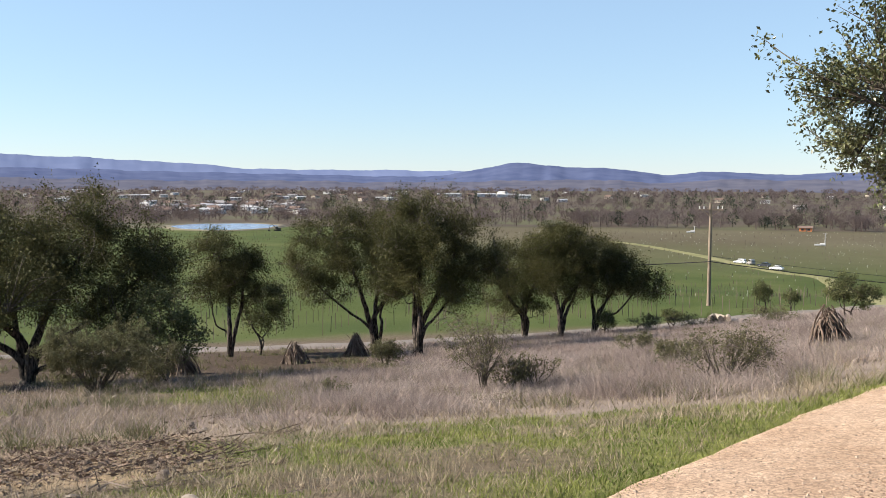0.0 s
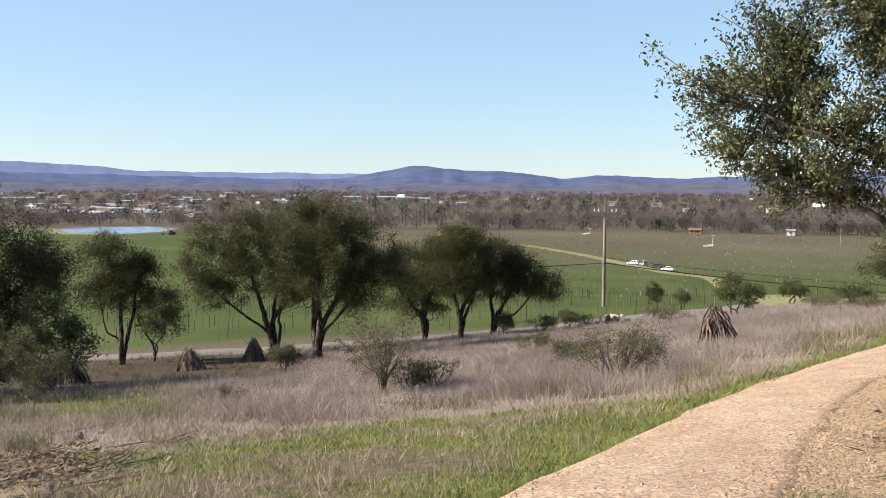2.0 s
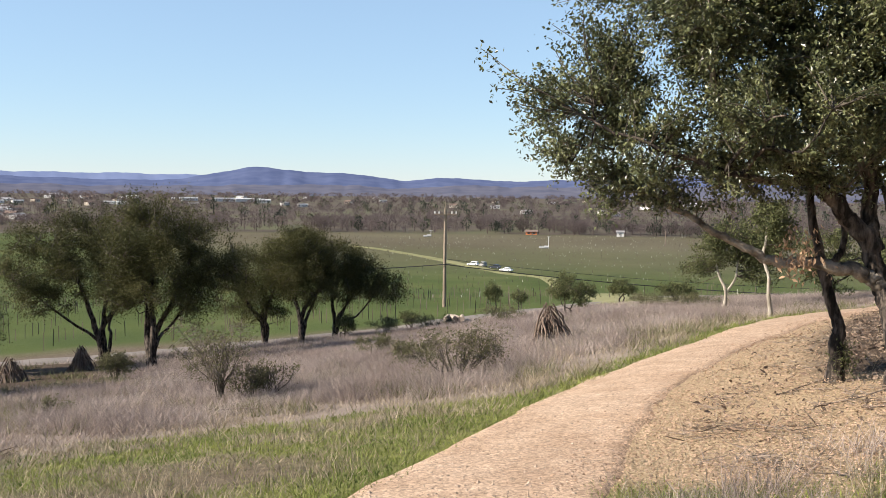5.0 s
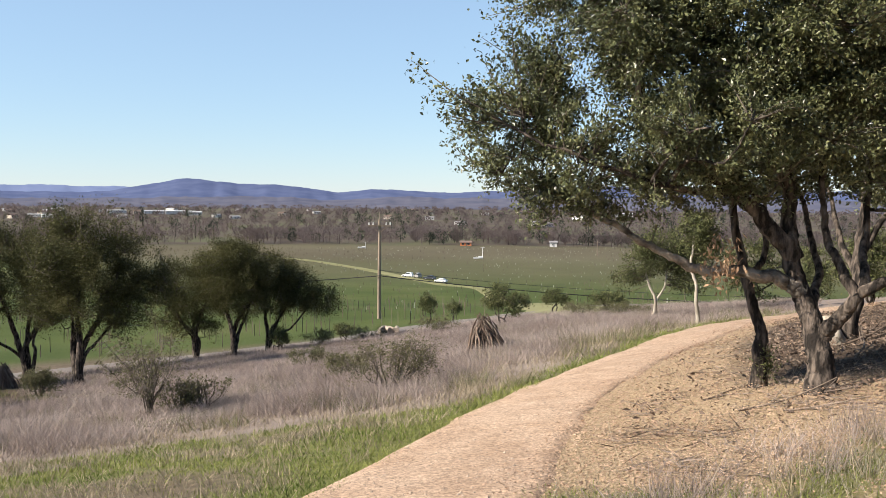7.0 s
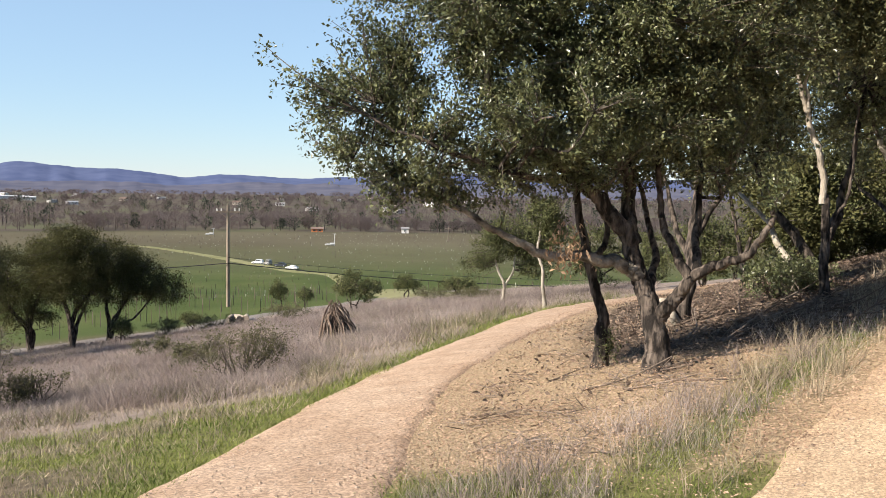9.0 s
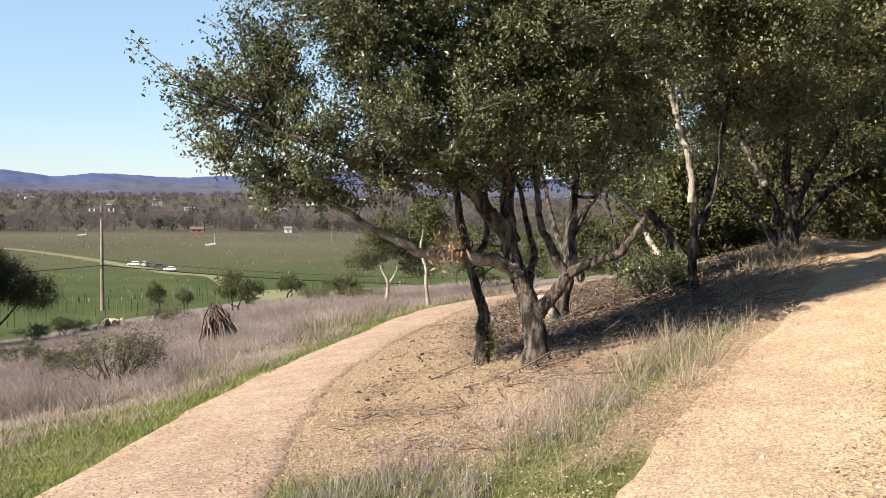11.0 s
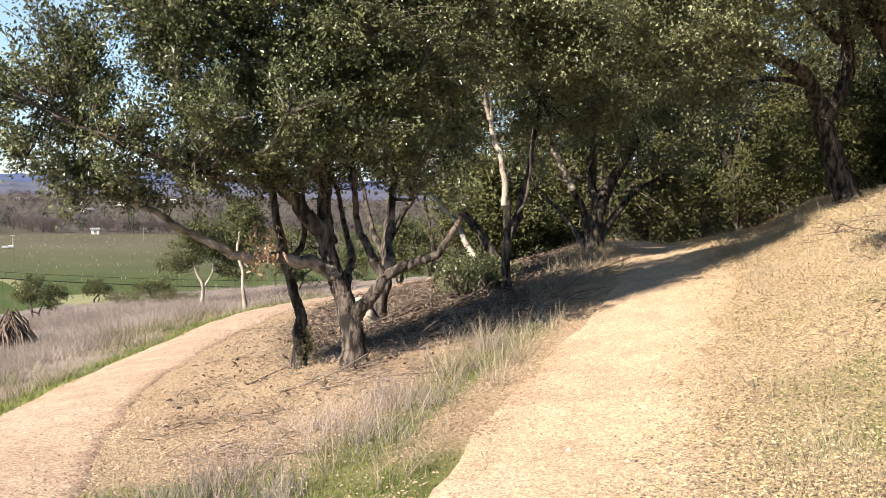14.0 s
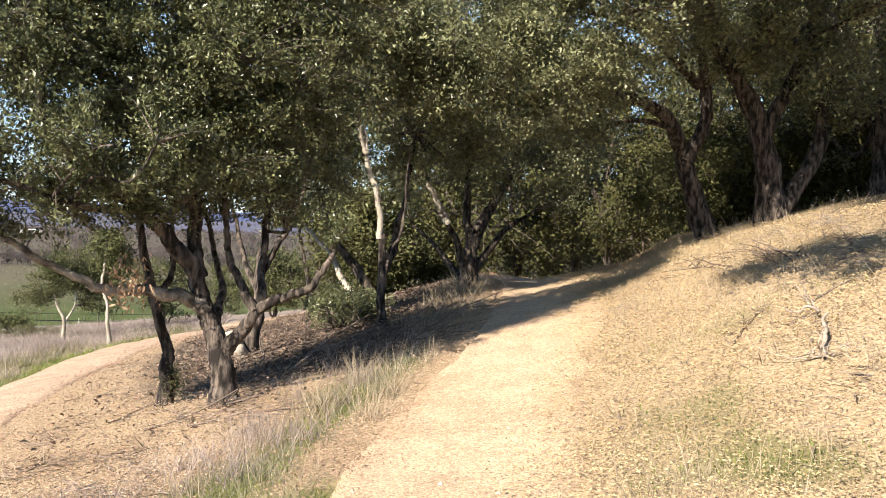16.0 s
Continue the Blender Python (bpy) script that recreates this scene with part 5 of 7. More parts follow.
forked_branch()
fallen_branch(24.3, 12.6, 0.45, 95, 403, "short reddish broken log under the oak", DARK_STICK, 0, 0.06)
for k, (b_, d_, ln_, h_) in enumerate(((-25, 15.5, 1.6, 95), (-16, 15.2, 1.8, 100), (-8, 14.6, 1.5, 80), (-30, 12.0, 1.0, 70), (-36, 11.0, 0.8, 60), (-39, 12.0, 0.9, 120), (-33, 14.5, 1.0, 60),
                                        (24.5, 8.4, 0.9, 110), (27.5, 8.6, 0.8, 130), (22, 8.6, 1.0, 100), (31, 10.5, 1.4, 60), (34, 11.5, 1.5, 50), (37, 12.5, 1.3, 55), (28.5, 10.6, 1.0, 70), (56.5, 11.5, 1.1, 30), (60.5, 10.4, 1.2, 10),
                                        (57, 8.0, 0.7, 75), (61, 8.4, 0.8, 60), (54.5, 12.5, 1.0, 40), (20, 9.4, 0.8, 60), (30, 12.4, 1.2, 90), (62, 9.4, 0.9, 95), (-27.5, 17, 1.0, 60), (4.5, 20.6, 0.7, 95))):
    fallen_branch(b_, d_, ln_, h_, 410 + k, "grey fallen branch on leaf litter" if b_ > 15 else "brown fallen branch in dry grass", DEAD_WOOD if k % 2 else DARK_STICK, 4, 0.012)

rng = np.random.default_rng(470)
for k in range(26):                     # brush heaped under the oaks
    b_, d_ = rng.uniform(26.5, 38.5), rng.uniform(10.4, 14.0)
    fallen_branch(b_, d_, rng.uniform(0.8, 1.6), rng.uniform(20, 130), 471 + k, "dark brushwood heaped under the oaks", DARK_STICK if k % 3 else DEAD_WOOD, 4, 0.013, rise=0.5)
for k in range(12):                     # twiggy debris along the top of the bank
    fallen_branch(rng.uniform(57, 66), rng.uniform(9.5, 13.5), rng.uniform(0.5, 1.1), rng.uniform(20, 130), 540 + k, "grey twiggy debris on top of the bank", DEAD_WOOD if k % 2 else DARK_STICK, 4, 0.010, rise=0.5)
for k in range(22):                     # twigs raked together on the near slope
    fallen_branch(rng.uniform(-43, -27), rng.uniform(8.2, 12.5), rng.uniform(0.3, 0.75), rng.uniform(40, 130), 520 + k, "reddish brown brushwood on the slope", DARK_STICK, 4, 0.010, rise=0.3)


# ---- small stones and torn stumps on the near slope
PALE_STONE = material("pale sandstone", (0.36, 0.30, 0.21), (0.50, 0.43, 0.32), 3.0, 0.9, 0.4, 30.0, fine=0.2)
STONE = material("weathered fieldstone", (0.180, 0.146, 0.116), (0.345, 0.292, 0.240), 9.0, 0.9, 0.5, 45.0, fine=0.3)


def slope_stone(bearing, rise, width, seed, label, mat=STONE, tall=0.6):
    """A rough angular lump, half sunk in the grass."""
    rng = np.random.default_rng(seed)
    p = sighted(bearing, rise, 4.5)
    bm = bmesh.new()
    bmesh.ops.create_icosphere(bm, subdivisions=2, radius=0.5)
    cuts = [(Vector(rng.normal(0, 1, 3)).normalized(), rng.uniform(0.26, 0.42)) for _ in range(9)]
    for v in bm.verts:
        for n_, k_ in cuts:
            over = v.co.dot(n_) - k_
            if over > 0:
                v.co -= n_ * over
        v.co = Vector((v.co.x * width, v.co.y * width * 0.8, (v.co.z + 0.28) * width * tall))
    me = bpy.data.meshes.new("stone")
    bm.to_mesh(me)
    bm.free()
    me.materials.append(mat)
    ob = new("stone", me)
    ob.location, ob.rotation_euler = p, (0, 0, rng.uniform(0, 6.28))
    return tagged(ob, label, "stone", "stones on the slope")


for k, (b_, e_, w_) in enumerate(((-33.2, -17.4, 0.16), (-38.3, -18.0, 0.13), (-31.9, -19.0, 0.18), (-31.4, -14.6, 0.16), (-30.6, -14.8, 0.12), (-30.2, -14.4, 0.14), (-29.4, -14.3, 0.12),
                                  (-26.4, -16.2, 0.10), (-25.6, -16.1, 0.08), (-31.8, -14.9, 0.10), (-35.6, -12.6, 0.18), (-36.0, -15.8, 0.12), (-27.6, -13.6, 0.10), (-23.0, -13.9, 0.09))):
    slope_stone(b_, e_, w_, 700 + k, "brown torn stump end in short grass" if k % 3 == 0 else "pale broken stone in short grass", DEAD_WOOD if k % 3 == 0 else STONE, 0.8 if k % 3 == 0 else 0.55)


def log_pile(bearing, rise):
    """Pale sawn rounds heaped beside the farm road."""
    rng = np.random.default_rng(720)
    p = sighted(bearing, rise, 20.0)
    root = new("log_pile")
    root.location = p
    tagged(root, "heap of pale sawn logs beside the farm road", "log pile")
    for k in range(9):
        tilt = Matrix.Rotation(radians(90), 4, "X") @ Matrix.Rotation(rng.uniform(-0.5, 0.5), 4, "Y")
        x_, z_ = ((k % 5) - 2) * 0.28 + rng.normal(0, 0.04), 0.12 + (k // 5) * 0.22
        part("log", cone_bm(rng.uniform(0.11, 0.16), rng.uniform(0.10, 0.14), rng.uniform(0.5, 0.9), x_, rng.normal(0, 0.1), z_, tilt, 10), BONE_WOOD, root)


# ---------------------------------------------------------------- the valley
POLE_WOOD = material("weathered pole", (0.165, 0.128, 0.094), (0.285, 0.225, 0.173), 3.0, 0.9, 0.4, 40.0, fine=0.25, stretch=(1, 1, 0.2))
PORCELAIN = material("pale insulator", (0.55, 0.53, 0.50), (0.7, 0.68, 0.64), 5.0, 0.3)
CABLE = material("black cable", (0.012, 0.012, 0.013), (0.02, 0.02, 0.02), 5.0, 0.6)


def box_bm(sx, sy, sz, x=0, y=0, z=0, bevel=0.0):
    bm = bmesh.new()
    bmesh.ops.create_cube(bm, size=1.0, matrix=Matrix.Translation((x, y, z)) @ Matrix.Diagonal((sx, sy, sz, 1)))
    if bevel:
        bmesh.ops.bevel(bm, geom=bm.edges[:], offset=bevel, segments=2, affect="EDGES")
    return bm


def cone_bm(r0, r1, depth, x=0, y=0, z=0, turn=None, sides=14):
    bm = bmesh.new()
    m = Matrix.Translation((x, y, z)) @ (turn or Matrix())
    bmesh.ops.create_cone(bm, cap_ends=True, segments=sides, radius1=r0, radius2=r1, depth=depth, matrix=m)
    return bm


def utility_pole(spot, top, label, arm=2.0, r=0.15, turn=0.0):
    root = new("utility_pole")
    root.location, root.rotation_euler = spot, (0, 0, radians(turn))
    tagged(root, label, "pole")
    h = top - spot.z
    part("shaft", cone_bm(r, r * 0.68, h + 1, z=h / 2 - 0.5), POLE_WOOD, root)
    part("crossarm", box_bm(arm, 0.12, 0.14, 0, -0.16, h - 0.55, 0.02), POLE_WOOD, root)
    for s in (-1, 1):
        brace = Matrix.Rotation(radians(52 * s), 4, "Y")
        part("brace", cone_bm(0.025, 0.025, 0.95, 0.36 * s, -0.18, h - 0.92, brace, 6), POLE_WOOD, root)
        part("insulator", cone_bm(0.07, 0.04, 0.24, arm * 0.46 * s, -0.16, h - 0.36, sides=10), PORCELAIN, root, "pale porcelain insulator")
        part("insulator", cone_bm(0.07, 0.04, 0.24, arm * 0.28 * s, -0.16, h - 0.36, sides=10), PORCELAIN, root, "pale porcelain insulator")
    part("pin", cone_bm(0.03, 0.02, 0.7, 0, 0, h + 0.3, sides=8), POLE_WOOD, root)
    return root


utility_pole(ground_at(0.12, 85), at(0.1, -1.28, 85).z, "weathered wooden utility pole with one crossarm", 2.1, 0.18, 4)
utility_pole(sighted(13.4, -3.35), sighted(13.4, -3.35).z + 8.5, "distant wooden utility pole at the field's edge", 3.6, 0.3)


def cable(a, b, sag, r, label):
    s = np.linspace(0, 1, 40)[:, None]
    p = np.array(tuple(a)) * (1 - s) + np.array(tuple(b)) * s - np.array([0, 0, 1]) * 4 * sag * s * (1 - s)
    ob = new("cable", mesh_of("cable", *tube(p, np.full(40, r), 6), CABLE, True))
    return tagged(ob, label, "cable", "cables on the pole")


mount = at(0.15, -4.72, 85)
cable(mount, at(-24, -5.2, 105), 0.5, 0.045, "black cable strung low on the pole")
cable(mount, at(34, -5.3, 96), 1.0, 0.045, "black cable strung low on the pole")
cable(mount + Vector((0, 0, 0.5)), at(34, -4.9, 96), 1.0, 0.02, "thin cable strung low on the pole")

# ---- farm track, mustard strip and pond
TRACK = material("yellow-green farm track", (0.150, 0.150, 0.056), (0.225, 0.210, 0.098), 0.08, 0.95, fine=0.2)
track_line = [sighted(b_, e_) for b_, e_ in ((-9.0, -3.5), (-5.0, -3.7), (-1.8, -4.15), (1.4, -4.75), (4.2, -5.25), (7.0, -5.75), (10.5, -6.5), (14, -7.1))]
ribbon("farm_track", rounded([(p.x, p.y) for p in track_line], 4.0), 3.4, TRACK, "pale grassy track across the vineyard", 0.12, 5, 0.6, 0.05)
WATER = material("pond water", (0.16, 0.20, 0.29), (0.20, 0.25, 0.34), 0.02, 0.22, specular=0.6)
POND_BANK = material("pond bank earth", (0.128, 0.109, 0.075), (0.188, 0.165, 0.105), 0.05, 0.95)


def pond():
    c = sighted(-29.0, -2.85)
    far, near = sighted(-29.0, -2.68), sighted(-29.0, -3.02)
    half_w, half_d = 35.0, max(14.0, (far - near).length * 0.5)
    bm = bmesh.new()
    b = radians(-28.6)
    ex, ey = Vector((math.cos(b), -math.sin(b), 0)), Vector((math.sin(b), math.cos(b), 0))
    top = float(terrain(c.x, c.y)) + 0.7
    n = 60
    rim = []
    for k in range(n):
        a = 2 * math.pi * k / n
        w = 1 + 0.05 * math.sin(3 * a) + 0.03 * math.sin(7 * a)
        p = c + ex * (half_w * w * math.cos(a)) + ey * (half_d * w * math.sin(a))
        rim.append(bm.verts.new((p.x, p.y, top)))
    bm.faces.new(rim)
    me = bpy.data.meshes.new("pond")
    bm.to_mesh(me)
    bm.free()
    me.materials.append(WATER)
    tagged(new("pond", me), "blue farm pond reflecting the sky", "pond", kind="structure")
    bm = bmesh.new()
    rows_ = []
    for s, h in ((0.97, -1.2), (1.0, 0.1), (1.05, 0.35), (1.12, 0.2), (1.35, -3.0)):
        rows_.append([])
        for k in range(n):
            a = 2 * math.pi * k / n
            w = (1 + 0.05 * math.sin(3 * a) + 0.03 * math.sin(7 * a)) * s
            p = c + ex * (half_w * w * math.cos(a)) + ey * (half_d * w * math.sin(a))
            rows_[-1].append(bm.verts.new((p.x, p.y, top + h)))
    for r0, r1 in zip(rows_, rows_[1:]):
        for k in range(n):
            bm.faces.new((r0[k], r1[k], r1[(k + 1) % n], r0[(k + 1) % n]))
    me = bpy.data.meshes.new("pond_bank")
    bm.to_mesh(me)
    bm.free()
    me.materials.append(POND_BANK)
    tagged(new("pond_bank", me), "low earth bank round the pond", "bank", kind="structure")


pond()

# ---- vehicles on the track
GLASS = material("dark car glass", (0.015, 0.018, 0.02), (0.03, 0.035, 0.04), 3.0, 0.08, specular=0.6)
RUBBER = material("tyre rubber", (0.015, 0.015, 0.015), (0.03, 0.03, 0.03), 9.0, 0.85)
RIM = material("wheel rim", (0.35, 0.35, 0.36), (0.5, 0.5, 0.52), 9.0, 0.35, metal=0.8)


def paint(name, c):
    return material(name, tuple(v * 0.9 for v in c), c, 2.0, 0.25, specular=0.5)


def profile_bm(points, half, bevel=0.05):
    """A side profile (x along, z up) given width and rounded edges."""
    bm = bmesh.new()
    a = [bm.verts.new((x_, -half, z_)) for x_, z_ in points]
    f_ = bm.faces.new(a)
    r = bmesh.ops.extrude_face_region(bm, geom=[f_])
    bmesh.ops.translate(bm, vec=(0, 2 * half, 0), verts=[g for g in r["geom"] if isinstance(g, bmesh.types.BMVert)])
    bmesh.ops.recalc_face_normals(bm, faces=bm.faces[:])
    bmesh.ops.bevel(bm, geom=bm.edges[:], offset=bevel, segments=2, affect="EDGES")
    return bm


def vehicle(spot, heading, colour, label, name="car", tall=1.5, length=4.6, boxy=False):
    root = new(name)
    root.location, root.rotation_euler = spot + Vector((0, 0, 0.1)), (0, 0, radians(heading))
    tagged(root, label, "car" if name == "car" else "truck", "vehicles parked on the track")
    h = length / 2
    m = paint(name + " paint", colour)
    part("body", profile_bm([(-h, 0.35), (h, 0.35), (h, 0.72), (h * 0.92, 0.86), (h * 0.45, 0.95), (-h * 0.95, 0.98), (-h, 0.8)], 0.88), m, root)
    back = -h * 0.9 if boxy else -h * 0.72
    cabin = part("cabin", profile_bm([(back, 0.94), (h * 0.42, 0.94), (h * 0.16, tall), (back + (0.1 if boxy else 0.45), tall)], 0.78, 0.06), m, root)
    part("side_window", box_bm(length * 0.42, 1.60, (tall - 0.95) * 0.55, -length * 0.10, 0, 0.95 + (tall - 0.95) * 0.52, 0.03), GLASS, cabin, "dark side glass")
    part("windscreen", box_bm(0.05, 1.35, (tall - 0.95) * 0.7, h * 0.31, 0, 0.95 + (tall - 0.95) * 0.48, 0.01), GLASS, cabin, "dark windscreen")
    for sx in (-0.62, 0.62):
        for sy in (-0.8, 0.8):
            turn = Matrix.Rotation(radians(90), 4, "X")
            tyre = part("wheel", cone_bm(0.34, 0.34, 0.22, sx * h, sy, 0.34, turn, 18), RUBBER, root)
            part("rim", cone_bm(0.2, 0.2, 0.24, sx * h, sy, 0.34, turn, 12), RIM, tyre, "grey metal rim")
    for sy in (-0.6, 0.6):
        part("headlight", box_bm(0.06, 0.3, 0.12, h - 0.01, sy, 0.7, 0.02), PORCELAIN, root, "clear headlight")
    return root


log_pile(0.95, -8.35)
slope_stone(33.5, -5.1, 0.95, 731, "pale sandstone boulder beyond the oaks", PALE_STONE, 0.6)


def excavator(spot, heading):
    """A small dark digger with its boom bent to the ground."""
    root = new("excavator")
    root.location, root.rotation_euler = spot, (0, 0, radians(heading))
    tagged(root, "dark excavator with a bent boom on the pond bank", "excavator")
    for s_ in (-1, 1):
        part("crawler", profile_bm([(-1.9, 0.25), (-1.6, 0.0), (1.6, 0.0), (1.9, 0.25), (1.9, 0.6), (1.6, 0.85), (-1.6, 0.85), (-1.9, 0.6)], 0.28, 0.05), RUBBER, root).location.y = s_ * 1.05
    body = part("body", profile_bm([(-1.9, 0.95), (1.2, 0.95), (1.2, 1.5), (-1.4, 1.9), (-1.9, 1.7)], 1.15, 0.08), DIGGER, root)
    part("cab", profile_bm([(-0.2, 1.5), (1.2, 1.5), (1.0, 2.8), (-0.2, 2.8)], 0.5, 0.06), GLASS, body, "dark glazed cab")
    for (x0, z0), (x1, z1), r_, name_ in (((1.0, 1.6), (3.6, 4.2), 0.26, "boom"), ((3.6, 4.2), (5.2, 3.7), 0.24, "boom"), ((5.2, 3.7), (6.2, 1.0), 0.19, "stick")):
        v_ = Vector((x1 - x0, 0, z1 - z0))
        turn = v_.to_track_quat("Z", "Y").to_matrix().to_4x4()
        part(name_, cone_bm(r_, r_ * 0.8, v_.length + 0.3, (x0 + x1) / 2, 0, (z0 + z1) / 2, turn, 8), DIGGER, root)
    part("bucket", profile_bm([(5.6, 0.2), (6.5, 0.1), (6.7, 1.0), (6.1, 1.2)], 0.5, 0.05), RUBBER, root)
    return root


DIGGER = paint("digger paint", (0.06, 0.045, 0.03))
excavator(sighted(-25.9, -3.08), -150 + 26)
vehicle(sighted(1.85, -4.80), 155, (0.78, 0.78, 0.78), "white parked utility car on the vineyard track", tall=1.75, boxy=True)
vehicle(sighted(2.46, -4.85), 120, (0.30, 0.29, 0.28), "grey box truck parked on the vineyard track", "truck", 2.0, 3.6, True)
vehicle(sighted(3.20, -4.95), 160, (0.05, 0.055, 0.07), "dark parked car on the vineyard track", tall=1.6)
vehicle(sighted(3.90, -5.12), 150, (0.8, 0.8, 0.8), "white parked car on the vineyard track")
METAL_WHITE = material("white painted metal", (0.45, 0.45, 0.45), (0.56, 0.56, 0.55), 2.0, 0.5)


def frost_fan(bearing, rise, height, label):
    """A wind machine or field mast with its white base tank."""
    spot = sighted(bearing, rise)
    root = new("wind_machine")
    root.location = spot
    tagged(root, label, "wind machine")
    part("mast", cone_bm(0.2, 0.13, height, z=height / 2, sides=10), METAL_WHITE, root)
    part("blade", box_bm(2.2, 0.12, 0.14, z=height, bevel=0.03), METAL_WHITE, root)
    part("engine_box", box_bm(2.6, 1.4, 0.9, -3.6, 0, 0.6, 0.2), METAL_WHITE, root)
    part("tank", cone_bm(0.7, 0.7, 2.4, -1.2, -1.4, 0.9, Matrix.Rotation(radians(90), 4, "Y"), 12), METAL_WHITE, root)


frost_fan(6.45, -3.65, 6.2, "white wind machine mast with engine in the vineyard")
frost_fan(-0.75, -3.05, 4.2, "small white wind machine in the vineyard")

# ---- vineyard stakes and grow tubes
STAKE = material("vineyard stake", (0.075, 0.060, 0.045), (0.150, 0.124, 0.094), 1.0, 0.9)
TUBE_PALE = material("pale grow tube", (0.270, 0.285, 0.210), (0.390, 0.390, 0.315), 1.0, 0.6)


def prisms(x, y, height, width, rng):
    n = len(x)
    z = terrain(x, y) - 0.05
    a = rng.uniform(0, 2 * math.pi, n)[:, None] + np.array([0, 2.094, 4.189])
    ring = np.stack([np.cos(a), np.sin(a), np.zeros_like(a)], -1) * np.asarray(width)[:, None, None] * 0.5
    o = np.stack([x, y, z], 1)[:, None]
    tilt = rng.normal(0, 0.03, (n, 1, 3)) * [1, 1, 0] * np.asarray(height)[:, None, None]
    up = np.array([0, 0, 1.0]) * np.asarray(height)[:, None, None] + tilt
    v = np.concatenate([o + ring, o + ring + up], 1).reshape(-1, 3)
    i = np.arange(n)[:, None] * 6
    return v, np.concatenate([i + [0, 1, 4], i + [0, 4, 3], i + [1, 2, 5], i + [1, 5, 4], i + [2, 0, 3], i + [2, 3, 5], i + [3, 4, 5]], 1).reshape(-1, 3)


def vineyard():
    rng = np.random.default_rng(601)
    u, w = np.meshgrid(np.arange(-400, 400, 3.4), np.arange(40, 600, 2.6), indexing="ij")
    turn = radians(-14)
    x, y = (u * math.cos(turn) + w * math.sin(turn)).ravel(), (w * math.cos(turn) - u * math.sin(turn)).ravel()
    x, y = x + rng.normal(0, 0.08, len(x)), y + rng.normal(0, 0.12, len(y))
    d, b = np.hypot(x, y), np.degrees(np.arctan2(x, y))
    vine = zones(x, y)[3]
    tx = np.array([(p.x, p.y) for p in track_line])
    clear = np.min([np.hypot(x - q[0], y - q[1]) for q in rounded(tx, 8.0)], 0) > 5
    ok = (vine > 0.5) & (np.abs(b + 12) < 36) & clear
    stakes = ok & (rng.uniform(0, 1, len(x)) < np.clip(0.9 - d / 420, 0.08, 1))
    tagged(new("vine_stakes", mesh_of("vine_stakes", *prisms(x[stakes], y[stakes], rng.uniform(0.8, 1.3, stakes.sum()), 0.035 + 0.0003 * d[stakes], rng), STAKE)),
           "thin brown stakes in vineyard rows", "stakes", kind="stuff")
    tubes = ok & (rng.uniform(0, 1, len(x)) < 0.03 * np.where(b > -4, 1.8, 0.5))
    tagged(new("grow_tubes", mesh_of("grow_tubes", *prisms(x[tubes], y[tubes], rng.uniform(0.35, 0.8, tubes.sum()), 0.06 + 0.0003 * d[tubes], rng), TUBE_PALE)),
           "pale vine grow tubes dotted over the field", "grow tubes", kind="stuff")


vineyard()

# ---- woods of the valley floor
# Mauve-brown bare branches, lightened in colour to stand in for distance haze.
HAZED_BARE_WOOD = material("bare winter woods", (0.104, 0.080, 0.074), (0.160, 0.127, 0.121), 0.02, 0.95, island=0.1, through_light=0.45)
EVERGREEN = material("valley evergreen", (0.021, 0.027, 0.018), (0.045, 0.053, 0.034), 0.03, 0.9, island=0.35)
OLIVE_TREE = material("valley olive crown", (0.056, 0.058, 0.034), (0.098, 0.094, 0.056), 0.03, 0.9, island=0.35)


def valley_trees(name, count, b0, b1, d0, d1, h0, h1, per, size, mat, seed, label, slim=0.45, power=1.0, cluster=0.0, width=0.6):
    rng = np.random.default_rng(seed)
    x, y, d, _ = scatter_far(count, b0, b1, d0, d1, seed, power)
    if cluster:
        k = ripple(x, y, 160.0, seed) + 0.5 * ripple(x, y, 50.0, seed + 1) > cluster - 0.6
        x, y, d = x[k], y[k], d[k]
    n = len(x)
    h = rng.uniform(h0, h1, n)
    z = terrain(x, y)
    w = rng.normal(0, 1, (n, per, 3))
    w /= np.linalg.norm(w, axis=2)[..., None]
    r = rng.uniform(0.35, 1.0, (n, per, 1)) ** 0.5
    c = np.stack([x, y, z + h * 0.56], 1)[:, None] + w * r * np.stack([h * slim, h * slim, h * 0.44], 1)[:, None]
    v, f = leaf_cloud(c.reshape(-1, 3), w.reshape(-1, 3) + [0, 0, 0.6], size, rng, 0.6, width, True)
    trunk = prisms(x, y, h * 0.6, h * 0.05, rng)
    v, f = join_meshes([(v, f), trunk])
    tagged(new(name, mesh_of(name, v, f, mat)), label, "trees", kind="stuff")


def scatter_far(n, b0, b1, d0, d1, seed, power):
    rng = np.random.default_rng(seed + 7)
    b = np.radians(rng.uniform(b0, b1, n))
    u = rng.uniform(0, 1, n)
    e = 2 - power
    d = (d0 ** e + u * (d1 ** e - d0 ** e)) ** (1 / e)
    return d * np.sin(b), d * np.cos(b), d, rng


